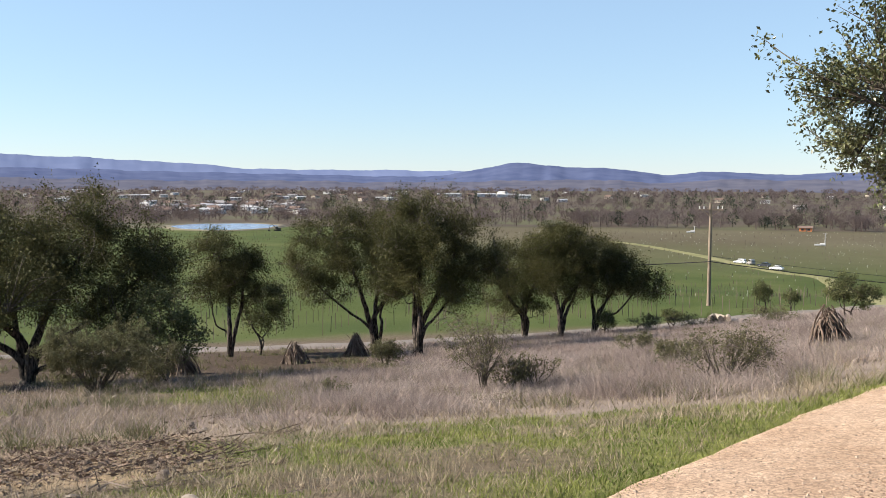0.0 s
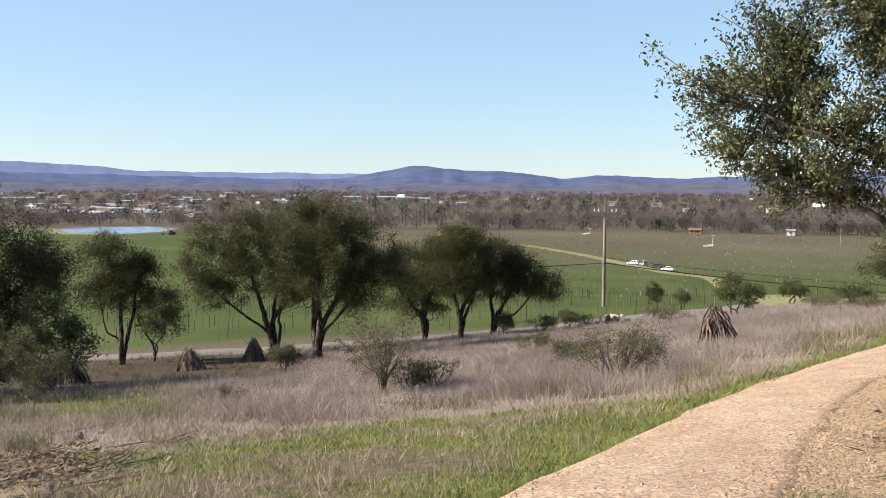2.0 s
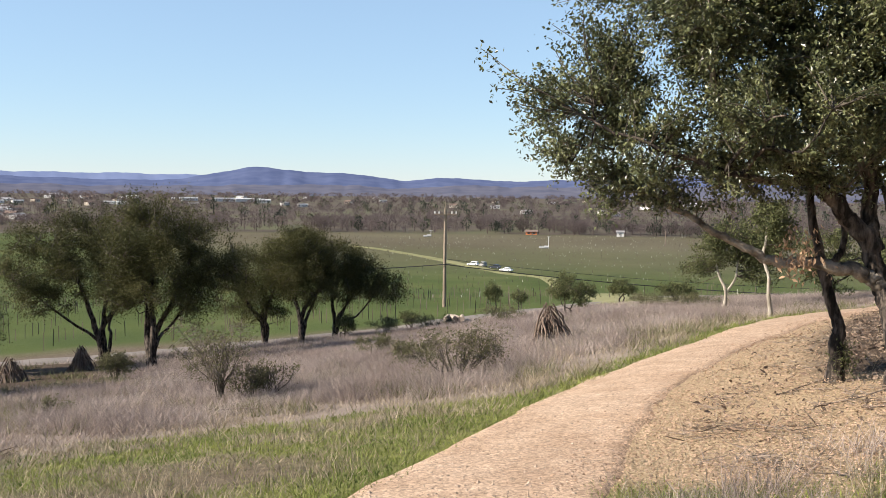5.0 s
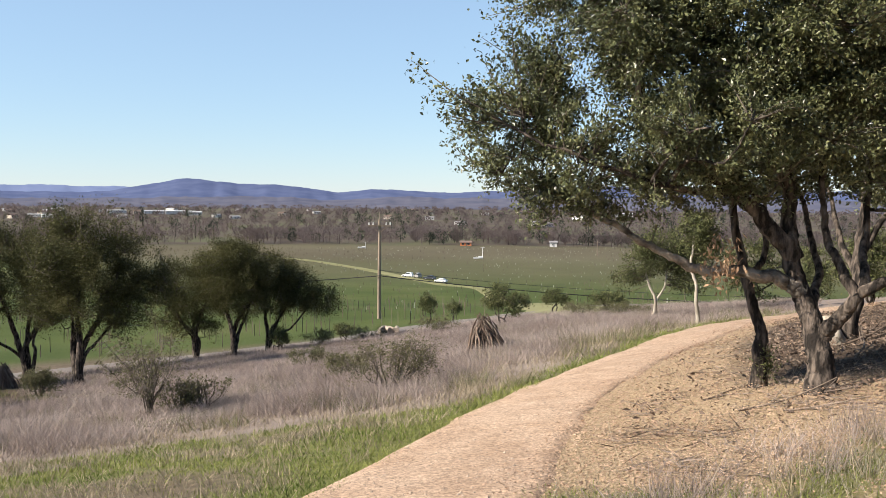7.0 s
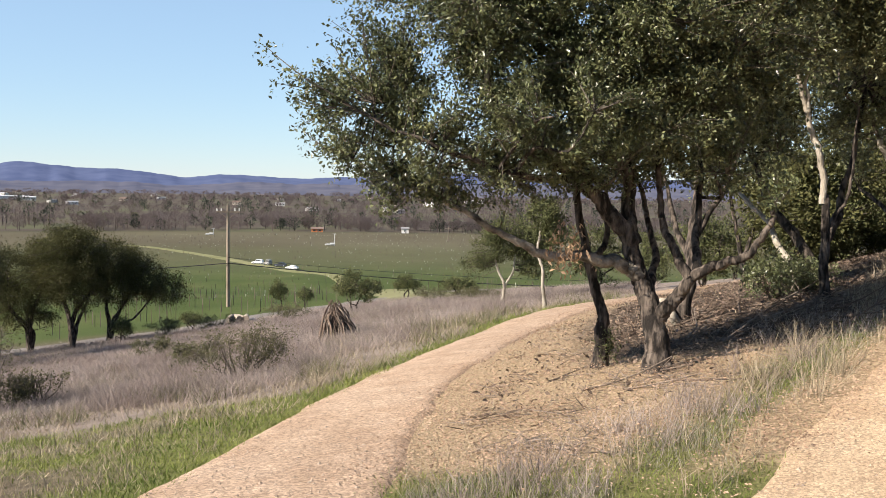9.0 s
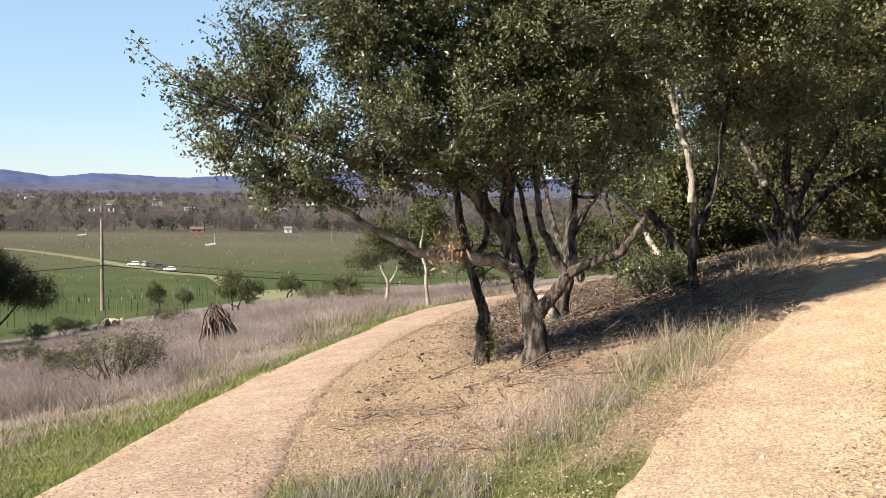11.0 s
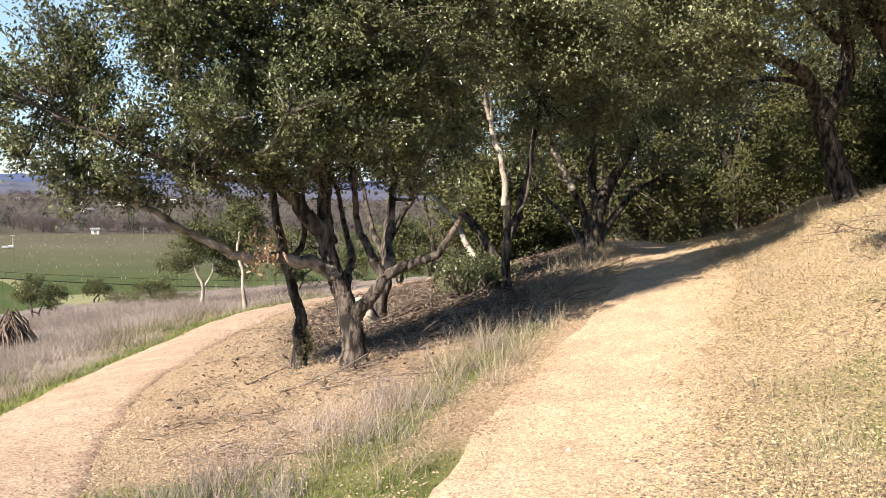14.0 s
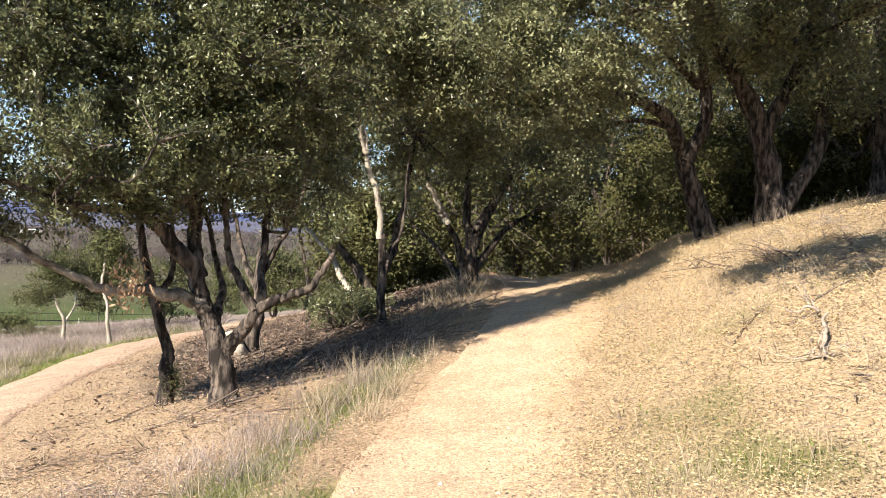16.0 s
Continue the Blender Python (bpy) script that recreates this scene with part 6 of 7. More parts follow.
valley_trees("field_edge_trees", 240, -22, 34, 668, 735, 8, 14, 480, 0.95, HAZED_BARE_WOOD, 611, "bare brown trees along the vineyard's far edge", width=0.4)
valley_trees("bare_woods", 1500, -50, 40, 745, 1700, 7, 13, 110, 1.5, HAZED_BARE_WOOD, 612, "bare winter woods over the valley floor", 0.5, 1.3, width=0.5)
valley_trees("distant_woods", 1500, -50, 40, 1700, 3500, 8, 14, 34, 4.2, HAZED_BARE_WOOD, 613, "distant bare woods below the hills", 0.8, 1.2)
valley_trees("evergreens", 330, -50, 40, 745, 2100, 9, 18, 110, 1.8, EVERGREEN, 614, "dark evergreen trees among the houses", 0.28, 1.3, 0.45)
valley_trees("edge_evergreens", 60, -6, 34, 675, 770, 7, 11, 200, 1.3, EVERGREEN, 615, "dark evergreen trees by the field's edge", 0.45)
valley_trees("olive_trees", 260, -50, 40, 745, 1900, 5, 10, 110, 1.7, OLIVE_TREE, 616, "olive green trees among bare woods", 0.5, 1.2, 0.3)
valley_trees("pond_trees", 80, -38, -22, 735, 810, 6, 11, 220, 1.2, HAZED_BARE_WOOD, 617, "bare trees beyond the pond", width=0.4)

# ---- houses of the town
WALL_PALE = material("pale house wall", (0.50, 0.48, 0.46), (0.62, 0.60, 0.57), 0.3, 0.8)
WALL_TAN = material("tan house wall", (0.42, 0.36, 0.29), (0.52, 0.46, 0.38), 0.3, 0.8)
WALL_RED = material("orange barn wall", (0.50, 0.16, 0.06), (0.60, 0.22, 0.09), 0.3, 0.8)
ROOF_GREY = material("grey shingle roof", (0.20, 0.19, 0.19), (0.30, 0.29, 0.29), 0.6, 0.9)
ROOF_WHITE = material("white metal roof", (0.38, 0.38, 0.39), (0.52, 0.52, 0.52), 0.02, 0.6)
ROOF_BROWN = material("brown shingle roof", (0.15, 0.10, 0.08), (0.22, 0.16, 0.13), 0.6, 0.9)
HOUSE_GLASS = material("house window", (0.03, 0.035, 0.04), (0.06, 0.065, 0.07), 1.0, 0.15)


def house(length, depth, eaves, ridge, wall, roof, label, category="house", name="house", windows=3):
    root = new(name)
    tagged(root, label, category, "buildings of the valley town")
    part("wall", box_bm(length, depth, eaves + 0.8, z=eaves / 2 - 0.4), wall, root)
    bm = bmesh.new()
    hl, hd = length / 2 + 0.5, depth / 2 + 0.6
    ends = [[bm.verts.new((s * hl, y_, z_)) for y_, z_ in ((-hd, eaves - 0.1), (0, eaves + ridge), (hd, eaves - 0.1), (hd, eaves + 0.15), (0, eaves + ridge + 0.25), (-hd, eaves + 0.15))] for s in (-1, 1)]
    bm.faces.new(ends[0])
    bm.faces.new(ends[1][::-1])
    for k in range(6):
        bm.faces.new((ends[0][k], ends[1][k], ends[1][(k + 1) % 6], ends[0][(k + 1) % 6]))
    bmesh.ops.recalc_face_normals(bm, faces=bm.faces[:])
    part("roof", bm, roof, root)
    for k in range(windows):
        x_ = (k + 0.5) / windows * length - length / 2
        part("window", box_bm(min(1.6, length / windows * 0.5), 0.1, 1.2, x_, -depth / 2 - 0.02, eaves * 0.55), HOUSE_GLASS, root)
    part("door", box_bm(1.0, 0.1, 2.0, length * 0.08, -depth / 2 - 0.03, 1.0), roof, root)
    return root


def settle(ob, bearing, rise, turn=0.0, lift=0.0):
    p = sighted(bearing, rise)
    ob.matrix_basis = pose(p.x, p.y, p.z + lift, 0, 0, turn)
    return ob


types = [house(13, 8, 3.0, 1.6, WALL_PALE, ROOF_GREY, "pale house with a grey shingle roof"), house(16, 7, 3.0, 0.9, WALL_PALE, ROOF_WHITE, "white mobile home with a pale roof"),
         house(11, 9, 3.4, 2.2, WALL_TAN, ROOF_BROWN, "tan house with a brown roof"), house(22, 12, 4.5, 1.4, WALL_PALE, ROOF_WHITE, "white barn with a metal roof", windows=2)]
first = [(-33.6, -1.75, 20), (-32.9, -1.75, -15), (-31.6, -1.68, 30), (-30.2, -2.05, 10)]
for ob, (b_, e_, t_) in zip(types, first):
    settle(ob, b_, e_, t_)
rng = np.random.default_rng(640)
for k in range(125):
    kind = int(rng.choice(4, p=[0.34, 0.30, 0.30, 0.06]))
    zone = rng.uniform()
    if zone < 0.42:
        b_, e_ = rng.uniform(-33.5, -24.5), rng.uniform(-2.1, -1.45)
    elif zone < 0.72:
        b_, e_ = rng.uniform(-42, -18), rng.uniform(-1.4, -0.75)
    else:
        b_, e_ = rng.uniform(-16, 16), rng.uniform(-1.7, -0.75)
    p = sighted(b_, e_)
    copy_thing(types[kind], pose(p.x, p.y, p.z + (3.5 if e_ > -1.45 else 1.2), 0, 0, rng.uniform(-50, 50) - b_))
for b_, e_, ln_ in ((-11.7, -1.06, 55), (-13.2, -1.04, 36), (-15.2, -1.02, 30), (-18.4, -0.90, 26), (-22.5, -0.78, 30), (-37.0, -0.75, 40), (-33.8, -1.15, 30)):
    settle(house(ln_, 20, 5.0, 1.0, WALL_PALE, ROOF_WHITE, "long low white warehouse among bare trees", "warehouse", "warehouse", 6), b_, e_, -b_ + 4, 2.0)
settle(house(8, 5, 2.2, 1.1, WALL_RED, ROOF_BROWN, "orange barn behind the vineyard", "barn", "barn", 2), 5.4, -2.83, -5)
settle(house(5, 5, 3.2, 0.9, WALL_PALE, ROOF_GREY, "small white shed at the field's far edge", "shed", "shed", 1), 10.75, -2.85, -10)
# ---- hills
def hills(name, metres, crest, low, high, label, seed, rough_, fold, glow):
    """A range of hills: its skyline by bearing, with folded flanks towards the valley; blue colour and glow stand in
    for haze.
    """
    m = bpy.data.materials.new(name)
    m.use_nodes = True
    n, l = m.node_tree.nodes, m.node_tree.links
    b = n["Principled BSDF"]
    geo = n.new("ShaderNodeNewGeometry")
    tex = n.new("ShaderNodeTexNoise")
    tex.inputs["Scale"].default_value, tex.inputs["Detail"].default_value = 0.012, 9.0
    l.new(geo.outputs["Position"], tex.inputs["Vector"])
    r = n.new("ShaderNodeValToRGB")
    r.color_ramp.elements[0].position, r.color_ramp.elements[1].position = 0.35, 0.65
    r.color_ramp.elements[0].color, r.color_ramp.elements[1].color = (*low, 1), (*high, 1)
    l.new(tex.outputs["Fac"], r.inputs["Fac"])
    l.new(r.outputs["Color"], b.inputs["Base Color"])
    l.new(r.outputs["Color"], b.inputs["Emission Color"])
    # emission in the hill's own colour, for the brightness of distance haze
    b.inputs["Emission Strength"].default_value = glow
    b.inputs["Roughness"].default_value = 1.0
    b.inputs["Specular IOR Level"].default_value = 0.0
    rng = np.random.default_rng(seed)
    bear = np.arange(-62, 62, 0.14)
    skyline = np.interp(bear, *zip(*crest))
    ker = np.exp(-0.5 * (np.arange(-12, 13) / 3.0) ** 2)
    skyline = np.convolve(np.pad(skyline, 12, mode="edge"), ker / ker.sum(), "valid")
    for s in (1.1, 2.7, 6.1, 13.0, 29.0):
        skyline = skyline + rough_ * np.sin(bear * s + rng.uniform(0, 6)) * np.sin(bear * s * 0.61 + rng.uniform(0, 6)) / s ** 0.7
    t = np.linspace(0, 1, 26)
    d = metres - fold * (1 - t)
    top = metres * np.tan(np.radians(skyline)) + EYE
    base = -33.5 + EYE
    rise = t ** 1.3
    bb, tt = np.meshgrid(bear, t, indexing="ij")
    z = base - 4 + (top - base + 4)[:, None] * rise[None]
    z = z + (top - base)[:, None] * (0.035 * np.sin(bb * 1.3 + 2.2 * tt + 2 * np.sin(bb * 0.7)) + 0.02 * np.sin(bb * 3.3 - 1.7 * tt + np.sin(bb * 1.9))) * (tt * (1 - tt) * 4)
    x, y = d[None] * np.sin(np.radians(bear))[:, None], d[None] * np.cos(np.radians(bear))[:, None]
    nb, nt = z.shape
    i = np.arange(nb * nt).reshape(nb, nt)
    q = np.stack([i[:-1, :-1], i[1:, :-1], i[1:, 1:], i[:-1, 1:]], -1).reshape(-1, 4)
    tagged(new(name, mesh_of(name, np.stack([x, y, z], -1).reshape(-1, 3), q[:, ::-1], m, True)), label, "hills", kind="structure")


# Air haze is put into these colours and their glow.
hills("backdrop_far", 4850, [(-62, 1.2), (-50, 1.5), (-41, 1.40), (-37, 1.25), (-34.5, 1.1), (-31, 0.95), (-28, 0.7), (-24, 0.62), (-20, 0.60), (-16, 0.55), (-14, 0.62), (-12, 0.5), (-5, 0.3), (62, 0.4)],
      (0.090, 0.112, 0.188), (0.100, 0.122, 0.198), "far ridge under the sky, painted haze blue", 651, 0.045, 500, 0.55)
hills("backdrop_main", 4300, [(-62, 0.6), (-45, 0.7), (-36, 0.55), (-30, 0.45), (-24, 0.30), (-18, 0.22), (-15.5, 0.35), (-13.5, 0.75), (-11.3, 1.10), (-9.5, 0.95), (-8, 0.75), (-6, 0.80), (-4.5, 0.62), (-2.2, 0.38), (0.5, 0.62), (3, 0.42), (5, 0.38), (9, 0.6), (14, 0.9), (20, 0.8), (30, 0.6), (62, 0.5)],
      (0.046, 0.058, 0.108), (0.060, 0.073, 0.126), "wooded mountain across the valley, painted haze blue", 652, 0.045, 700, 0.6)
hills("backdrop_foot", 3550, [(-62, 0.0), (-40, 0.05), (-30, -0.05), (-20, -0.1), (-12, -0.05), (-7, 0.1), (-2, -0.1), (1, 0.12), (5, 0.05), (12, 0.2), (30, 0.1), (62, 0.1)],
      (0.066, 0.070, 0.100), (0.090, 0.090, 0.114), "low foothills at the valley's far side, painted haze grey", 653, 0.06, 500, 0.3)


# ---------------------------------------------------------------- grass, weeds, leaves and stones (stuff)
def scatter(n, b0, b1, d0, d1, seed, power=1.0):
    """Plan places in a sector, thinning outwards."""
    rng = np.random.default_rng(seed)
    b = np.radians(rng.uniform(b0, b1, n))
    e = 2.0 - power
    u = rng.uniform(0, 1, n)
    d = (d0 ** e + u * (d1 ** e - d0 ** e)) ** (1 / e) if abs(e) > 1e-6 else d0 * (d1 / d0) ** u
    return d * np.sin(b), d * np.cos(b), d, rng


def blades(x, y, height, width, lean, rng):
    """Thin tapered blades: corners and triangles."""
    n = len(x)
    z = terrain(x, y) - 0.01
    a = rng.uniform(0, 2 * math.pi, n)
    c = np.stack([np.cos(a), np.sin(a), np.zeros(n)], 1) * np.asarray(width)[:, None] * 0.5
    o = np.stack([x, y, z], 1)
    t = rng.normal(0, 1, (n, 3)) * [1, 1, 0.0] * lean * np.asarray(height)[:, None]
    up = np.stack([np.zeros(n), np.zeros(n), np.asarray(height)], 1)
    mid = o + up * 0.55 + t * 0.35
    tip = o + up + t
    v = np.stack([o - c, o + c, mid + c * 0.7, mid - c * 0.7, tip], 1).reshape(-1, 3)
    i = np.arange(n)[:, None] * 5
    return v, np.concatenate([i + [0, 1, 2], i + [0, 2, 3], i + [3, 2, 4]], 1).reshape(-1, 3)


def spikes(x, y, height, width, lean, rng):
    """Single thin triangles for stalks."""
    n = len(x)
    a = rng.uniform(0, 2 * math.pi, n)
    c = np.stack([np.cos(a), np.sin(a), np.zeros(n)], 1) * np.asarray(width)[:, None] * 0.5
    o = np.stack([x, y, terrain(x, y) - 0.01], 1)
    tip = o + rng.normal(0, 1, (n, 3)) * [1, 1, 0.0] * lean * np.asarray(height)[:, None] + np.stack([np.zeros(n), np.zeros(n), np.asarray(height)], 1)
    return np.stack([o - c, o + c, tip], 1).reshape(-1, 3), np.arange(n * 3).reshape(n, 3)


def stuff(name, v, f, mat, label, category):
    return tagged(new(name, mesh_of(name, v, f, mat)), label, category, kind="stuff")


GREEN_BLADE = material("green grass blade", (0.088, 0.124, 0.022), (0.225, 0.240, 0.068), 0.9, 0.75, island=0.35, through_light=0.25)
STRAW = material("dry grass blade", (0.215, 0.172, 0.115), (0.375, 0.312, 0.222), 1.3, 0.85, island=0.35, through_light=0.15)
WEED = material("dry mauve weeds", (0.195, 0.150, 0.130), (0.415, 0.345, 0.308), 0.5, 0.9, island=0.4, through_light=0.3)
OLIVE_WEED = material("olive weed", (0.090, 0.094, 0.041), (0.180, 0.169, 0.086), 0.6, 0.85, island=0.35, through_light=0.2)
SAGE_BLADE = material("grey-green verge grass", (0.150, 0.142, 0.095), (0.315, 0.290, 0.230), 1.5, 0.85, island=0.4, through_light=0.2)
MULCH = material("dark oak debris", (0.098, 0.066, 0.050), (0.217, 0.161, 0.120), 2.0, 0.9, island=0.45)
OAK_LITTER = material("fallen oak leaf", (0.300, 0.215, 0.118), (0.465, 0.365, 0.210), 0.5, 0.85, island=0.24, specular=0.15)
BROWN_LITTER = material("brown fallen oak leaf", (0.270, 0.178, 0.122), (0.450, 0.325, 0.232), 0.7, 0.85, island=0.30, specular=0.15)
PEBBLE = material("path pebble", (0.255, 0.188, 0.135), (0.435, 0.345, 0.270), 4.0, 0.9, island=0.35)


def keep(x, y, d, weight, rng):
    k = rng.uniform(0, 1, len(x)) < weight
    return x[k], y[k], d[k]


def surface(x, y):
    """The top of the ground or of a path."""
    dl, _ = to_line(x, y, LOW_PATH)
    dh, _ = to_line(x, y, HIGH_PATH)
    share = np.maximum((1 - (dl / low_half(x, y)) ** 2).clip(0), (1 - (dh / HIGH_HALF) ** 2).clip(0))
    return terrain(x, y) + np.where(share > 0.03, LIFT + CAMBER * share, 0.0)


def off_paths(x, y, margin=0.0):
    dl, _ = to_line(x, y, LOW_PATH)
    dh, _ = to_line(x, y, HIGH_PATH)
    dr, _ = to_line(x, y, FARM_ROAD)
    return (dl > low_half(x, y) + margin + 0.06 * ripple(x, y, 0.7)) & (dh > HIGH_HALF + margin + 0.06 * ripple(x, y, 0.7)) & (dr > 2.1)


# green grass
x, y, d, rng = scatter(330000, -46, 66, 4.6, 34, 501, 1.7)
g_, l_, w_, v_, u_ = zones(x, y)
x, y, d = keep(x, y, d, g_ * off_paths(x, y, -0.16 + 0.10 * ripple(x, y, 0.9, 4.0)), rng)
stuff("grass", *blades(x, y, rng.uniform(0.02, 0.08, len(x)) * np.clip(d / 11, 0.8, 1.5), 0.003 + 0.0007 * d, 0.6, rng), GREEN_BLADE, "short fresh green grass along the paths", "grass")
# straw among the grass and on the near slope
x, y, d, rng = scatter(210000, -46, 66, 4.6, 30, 502, 1.6)
g_, l_, w_, v_, u_ = zones(x, y)
dl, sl = to_line(x, y, LOW_PATH)
near_straw = (sl > 0) * (0.25 + 0.5 * (1 - g_)) * np.where(ripple(x, y, 1.1, 7.0) > -0.2, 1, 0.35)
bank = (sl < 0) * (0.03 + 0.42 * (to_line(x, y, HIGH_PATH)[1] < 0))
thin = 1 - 0.35 * step(-np.degrees(np.arctan2(x, y)), 20, 27) * step(d, 12, 14)
x, y, d = keep(x, y, d, (near_straw * thin + bank) * off_paths(x, y), rng)
stuff("dry_grass", *spikes(x, y, rng.uniform(0.02, 0.11, len(x)) * np.clip(d / 11, 0.7, 1.6), 0.0035 + 0.0006 * d, 0.9, rng), STRAW, "matted pale dry grass on the slope", "grass")
# tall mauve weeds
x, y, d, rng = scatter(760000, -44, 26, 12.5, 50, 503, 1.35)
g_, l_, w_, v_, u_ = zones(x, y)
dl, sl = to_line(x, y, LOW_PATH)
b_ = np.degrees(np.arctan2(x, y))
clump = step(ripple(x, y, 1.3, 9.0) + 0.7 * ripple(x, y, 4.5, 4.0), -0.9, 0.5)
field = w_ * (sl > 0) * step(dl, 1.6, 3.2) * (0.3 + 0.7 * step(b_, -31, -22)) * (1 - 0.93 * u_) * (0.12 + 0.88 * clump)
field *= (0.06 + 0.94 * step(d + 1.6 * ripple(x, y, 2.0, 3.0) + 0.8 * ripple(x, y, 0.7, 5.0), 12.6, 15.0))
x, y, d = keep(x, y, d, field * off_paths(x, y, 0.2), rng)
tall = rng.uniform(0.14, 0.44, len(x)) * (0.75 + 0.35 * ripple(x, y, 2.2, 6.0))
stuff("dry_weeds", *spikes(x, y, tall, 0.003 + 0.00042 * d, 0.85, rng), WEED, "tall dry mauve-brown weeds over the slope", "weeds")
# olive weeds in patches among the mauve
x, y, d, rng = scatter(160000, -44, 24, 12, 46, 509, 1.4)
g_, l_, w_, v_, u_ = zones(x, y)
sl = to_line(x, y, LOW_PATH)[1]
patch = step(ripple(x, y, 1.9, 11.0) + 0.6 * ripple(x, y, 0.8, 12.0), 0.25, 0.7)
x, y, d = keep(x, y, d, patch * (sl > 0) * (v_ < 0.1) * off_paths(x, y, 0.1), rng)
stuff("olive_weeds", *spikes(x, y, rng.uniform(0.10, 0.32, len(x)), 0.005 + 0.0005 * d, 0.6, rng), OLIVE_WEED, "olive green weeds in patches on the slope", "weeds")
# verge between the paths
x, y, d, rng = scatter(85000, 4, 50, 4.4, 13, 504, 1.4)
dh, sh = to_line(x, y, HIGH_PATH)
dl, sl = to_line(x, y, LOW_PATH)
g_, l_, w_, v_, u_ = zones(x, y)
x, y, d = keep(x, y, d, (sh > 0) * (sl < 0) * g_ * step(ripple(x, y, 0.9, 2.0), -0.6, 0.4) * off_paths(x, y, 0.05), rng)
stuff("verge_grass", *blades(x, y, rng.uniform(0.04, 0.19, len(x)) * (0.7 + 0.5 * ripple(x, y, 0.5, 1.0)), 0.0022 + 0.0003 * d, 0.7, rng), SAGE_BLADE, "grey-green bunch grass between the two paths", "grass")
# pale tufts in the verge, on the bank and over the near slope
x, y, d, rng = scatter(210000, -44, 66, 4.4, 22, 508, 1.5)
tuft = step(ripple(x, y, 0.35, 3.0) + 0.8 * ripple(x, y, 1.5, 5.0), 0.1, 0.6)
dh, sh = to_line(x, y, HIGH_PATH)
dl, sl = to_line(x, y, LOW_PATH)
side_ = np.where((sh > 0) & (sl < 0), np.where(dh < 2.0, 1.0, 0.03), np.where(sl > 0, 0.5, 0.12))
x, y, d = keep(x, y, d, tuft * side_ * off_paths(x, y, 0.12), rng)
stuff("dry_tufts", *spikes(x, y, rng.uniform(0.10, 0.34, len(x)) * np.where(np.degrees(np.arctan2(x, y)) > 5, 1.25, 0.6), 0.003 + 0.0004 * d, 0.5, rng), STRAW, "pale dry grass tufts beside the paths", "grass")
x, y, d, rng = scatter(42000, 4, 46, 4.4, 12, 512, 1.4)
dh, sh = to_line(x, y, HIGH_PATH)
dl, sl = to_line(x, y, LOW_PATH)
bunch = step(ripple(x, y, 0.3, 5.0) + 0.7 * ripple(x, y, 1.2, 8.0), 0.0, 0.5)
x, y, d = keep(x, y, d, bunch * (sh > 0) * (sl < 0) * step(dh, 1.05, 1.35) * step(2.5 - dh, 0, 0.6) * off_paths(x, y, 0.15), rng)
stuff("bunch_grass", *spikes(x, y, rng.uniform(0.10, 0.30, len(x)), 0.003 + 0.0003 * d, 0.45, rng), WEED, "mauve-grey dry bunch grass between the two paths", "grass")
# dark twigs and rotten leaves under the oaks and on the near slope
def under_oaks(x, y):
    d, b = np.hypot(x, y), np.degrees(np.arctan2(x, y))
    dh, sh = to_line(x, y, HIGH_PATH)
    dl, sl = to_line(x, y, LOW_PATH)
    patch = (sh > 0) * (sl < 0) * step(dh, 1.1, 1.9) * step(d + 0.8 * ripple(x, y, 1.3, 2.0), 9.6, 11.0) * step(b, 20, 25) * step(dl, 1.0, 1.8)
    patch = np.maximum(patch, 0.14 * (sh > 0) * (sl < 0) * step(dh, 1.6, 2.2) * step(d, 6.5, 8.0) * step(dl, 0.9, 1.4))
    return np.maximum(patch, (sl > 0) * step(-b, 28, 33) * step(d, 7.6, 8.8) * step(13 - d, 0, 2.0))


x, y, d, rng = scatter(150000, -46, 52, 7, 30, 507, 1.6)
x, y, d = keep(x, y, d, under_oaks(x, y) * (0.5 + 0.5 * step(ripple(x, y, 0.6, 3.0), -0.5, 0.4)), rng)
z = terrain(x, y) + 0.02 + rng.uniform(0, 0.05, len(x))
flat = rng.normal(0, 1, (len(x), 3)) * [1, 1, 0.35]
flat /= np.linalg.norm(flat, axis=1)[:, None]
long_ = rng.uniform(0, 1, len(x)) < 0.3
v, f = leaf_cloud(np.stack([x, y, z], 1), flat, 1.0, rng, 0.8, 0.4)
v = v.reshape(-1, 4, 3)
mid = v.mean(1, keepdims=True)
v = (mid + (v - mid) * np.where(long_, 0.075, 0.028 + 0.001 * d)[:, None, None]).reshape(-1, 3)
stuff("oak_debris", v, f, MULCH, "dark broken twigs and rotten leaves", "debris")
# grey twigs lying on the litter
x, y, d, rng = scatter(42000, -44, 66, 5.5, 17, 511, 1.5)
dh, sh = to_line(x, y, HIGH_PATH)
dl, sl = to_line(x, y, LOW_PATH)
b_ = np.degrees(np.arctan2(x, y))
share = np.where((sh > 0) & (sl < 0), step(dh, 1.3, 2.0) * step(dl, 1.0, 1.4) * 0.8, np.where(sl > 0, 0.5 * step(-b_, 24, 32) * step(13 - d, 0, 2), 0.12 + 0.4 * step(b_ + d, 66, 70)))
x, y, d = keep(x, y, d, share * off_paths(x, y, 0.1) * step(ripple(x, y, 0.7, 6.0) + 0.6 * ripple(x, y, 2.0, 2.0), -0.3, 0.5), rng)
flat = rng.normal(0, 1, (len(x), 3)) * [1, 1, 0.12]
flat /= np.linalg.norm(flat, axis=1)[:, None]
v, f = leaf_cloud(np.stack([x, y, terrain(x, y) + rng.uniform(0.015, 0.06, len(x))], 1), flat, 1.0, rng, 0.95, 0.035)
v = v.reshape(-1, 4, 3)
mid = v.mean(1, keepdims=True)
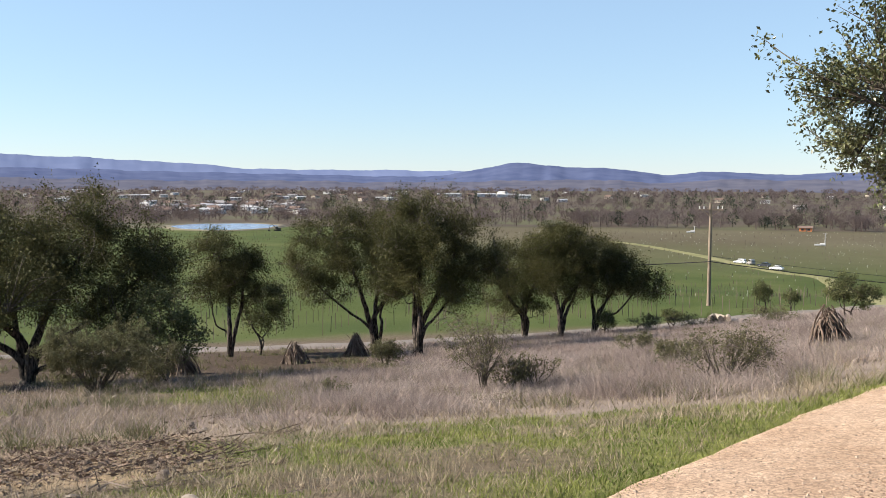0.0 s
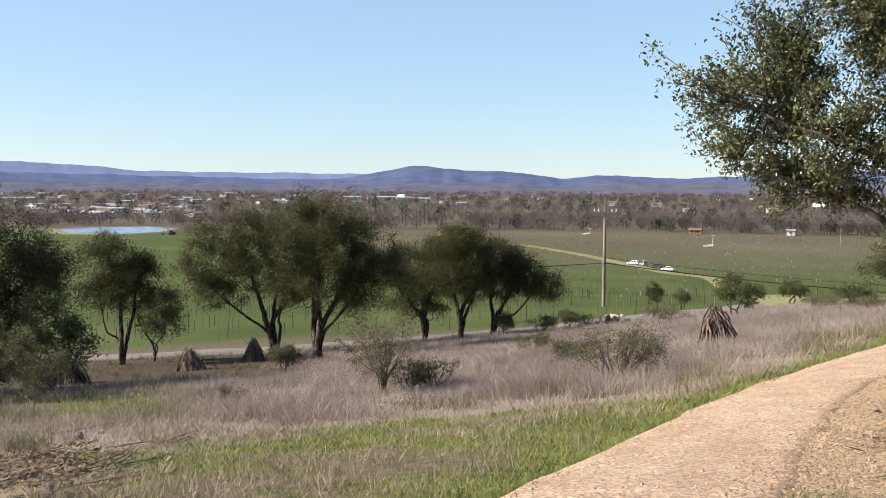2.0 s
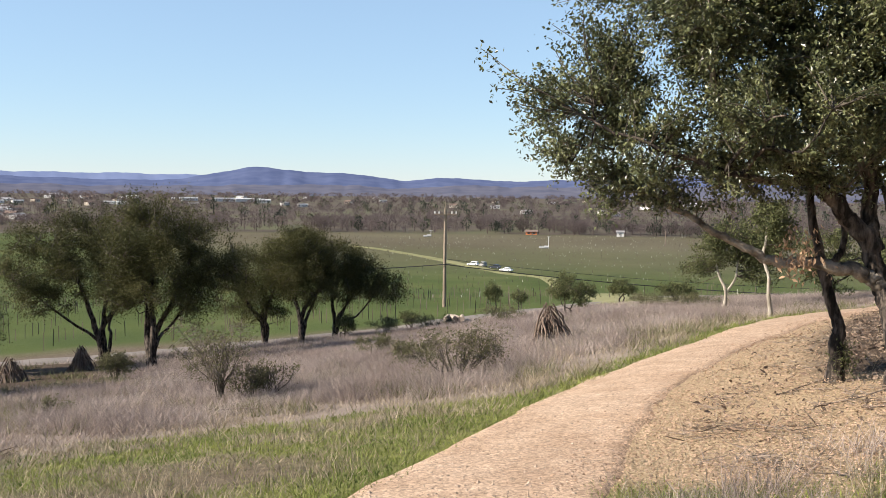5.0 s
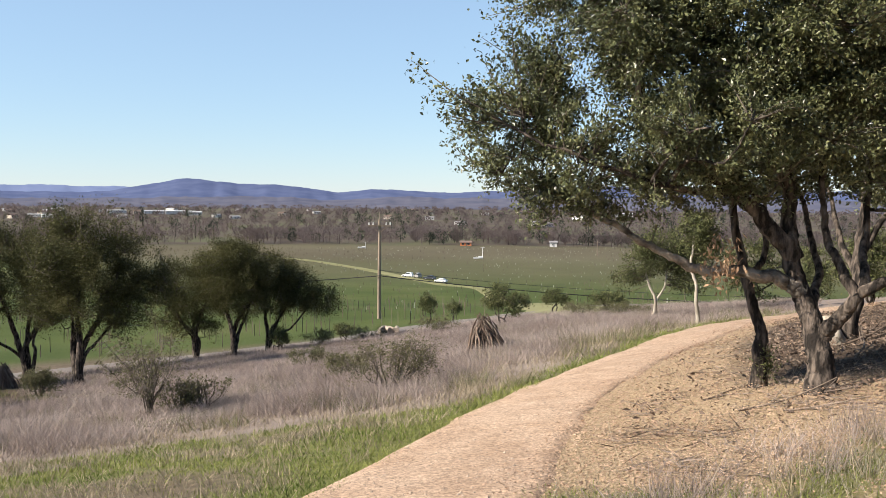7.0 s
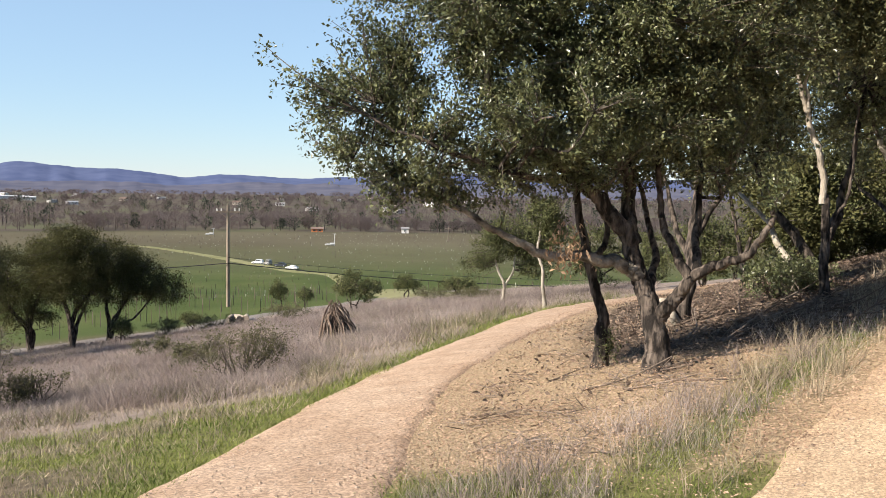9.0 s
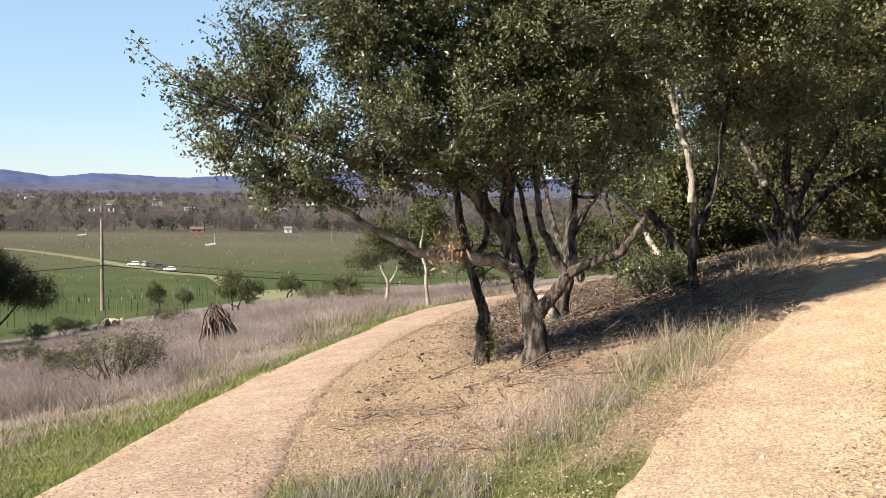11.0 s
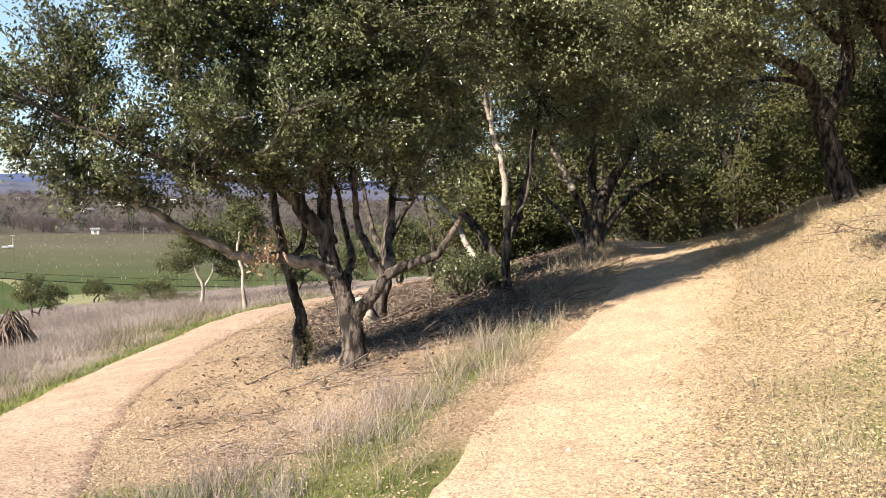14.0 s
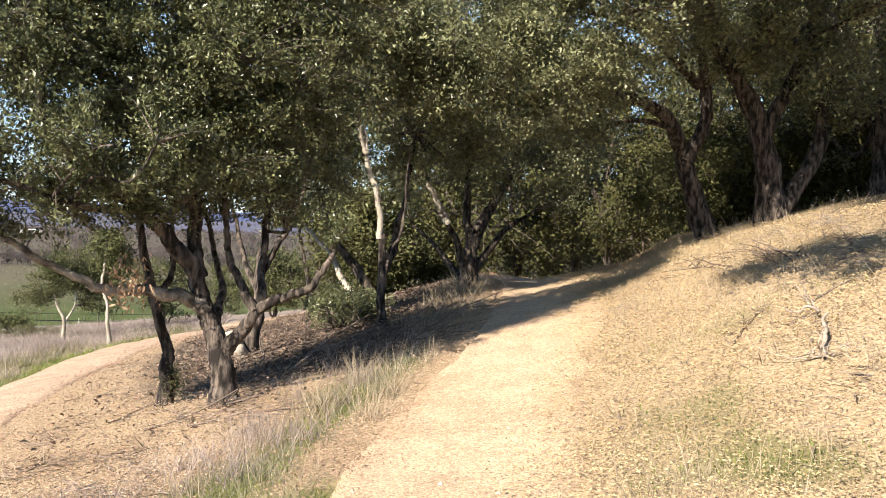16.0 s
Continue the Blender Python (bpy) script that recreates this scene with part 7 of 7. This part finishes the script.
v = (mid + (v - mid) * rng.uniform(0.10, 0.34, len(x))[:, None, None]).reshape(-1, 3)
stuff("fallen_twigs", v, f, DEAD_WOOD, "grey broken twigs lying on the leaf litter", "twigs")
# fallen oak leaves
x, y, d, rng = scatter(540000, -2, 68, 4.4, 34, 505, 1.55)
g_, l_, w_, v_, u_ = zones(x, y)
dh, sh = to_line(x, y, HIGH_PATH)
dl, sl = to_line(x, y, LOW_PATH)
on_high = np.where(dh < HIGH_HALF, np.where(sh < 0, step(dh + 0.2 * ripple(x, y, 0.9, 3.0), 0.05, 0.8) * 1.1, step(dh + 0.12 * ripple(x, y, 0.7, 6.0), 0.38, 0.8)) * 0.8 + 0.035, 1.0)
on_low = np.where(dl < low_half(x, y), step(dl + 0.12 * ripple(x, y, 0.7, 2.0), 0.38, 0.8) * 0.9 * (sl < 0) + 0.015, 1.0)
bare = np.where((sl < 0) | (dl < low_half(x, y)), 1.0, 0.0)
weight = bare * on_high * on_low * (0.04 + 0.96 * l_ ** 1.6) * np.where(sh < 0, 1.0, 0.75) * (0.45 + 0.55 * step(ripple(x, y, 0.8, 8.0), -0.6, 0.3))
under = under_oaks(x, y)
weight = weight * (1 - 0.85 * under) * np.where((sh > 0) & (dh > 1.15), 1 - 0.85 * g_, 1.0)
x, y, d = keep(x, y, d, weight, rng)
z = surface(x, y) + 0.004 + rng.uniform(0, 1, len(x)) ** 2 * np.where(off_paths(x, y), 0.014, 0.006)
flat = rng.normal(0, 1, (len(x), 3)) * [1, 1, 0.10]
flat /= np.linalg.norm(flat, axis=1)[:, None]
v, f = leaf_cloud(np.stack([x, y, z], 1), flat, 1.0, rng, 0.8, 0.5)
v = v.reshape(-1, 4, 3)
mid = v.mean(1, keepdims=True)
v = (mid + (v - mid) * np.where(to_line(x, y, HIGH_PATH)[1] < 0, 0.018 + 0.0007 * d, 0.016 + 0.0007 * d)[:, None, None]).reshape(-1, 3)
bank_side = to_line(x, y, HIGH_PATH)[1] < 0
for mat, which, label in ((OAK_LITTER, bank_side, "yellowish tan fallen oak leaves over the bank"), (BROWN_LITTER, ~bank_side, "pinkish brown fallen oak leaves between the paths")):
    four = v.reshape(-1, 4, 3)[which]
    i = np.arange(len(four))[:, None] * 4
    stuff("leaf_litter", four.reshape(-1, 3), np.concatenate([i + [0, 1, 2], i + [0, 2, 3]], 1).reshape(-1, 3), mat, label, "leaves")
# pebbles
x, y, d, rng = scatter(60000, -14, 56, 4.4, 24, 506, 1.7)
dh, _ = to_line(x, y, HIGH_PATH)
dl, _ = to_line(x, y, LOW_PATH)
x, y, d = keep(x, y, d, np.where(dl < 0.70, 0.45, np.where(dh < 0.65, 0.3, 0.0)), rng)
z = surface(x, y) + 0.001
octa = np.array([(1, 0, 0), (0, 1, 0), (-1, 0, 0), (0, -1, 0), (0, 0, 0.7), (0, 0, -0.7)], float)
r = rng.gamma(1.6, 0.0026, len(x)) + 0.0016
turned = octa[None] * rng.uniform(0.6, 1.4, (len(x), 6, 1)) * r[:, None, None]
v = (np.stack([x, y, z], 1)[:, None] + turned).reshape(-1, 3)
tri = np.array([(0, 1, 4), (1, 2, 4), (2, 3, 4), (3, 0, 4), (1, 0, 5), (2, 1, 5), (3, 2, 5), (0, 3, 5)])
f = (np.arange(len(x))[:, None, None] * 6 + tri).reshape(-1, 3)
stuff("gravel", v, f, PEBBLE, "loose small stones on the paths", "gravel")
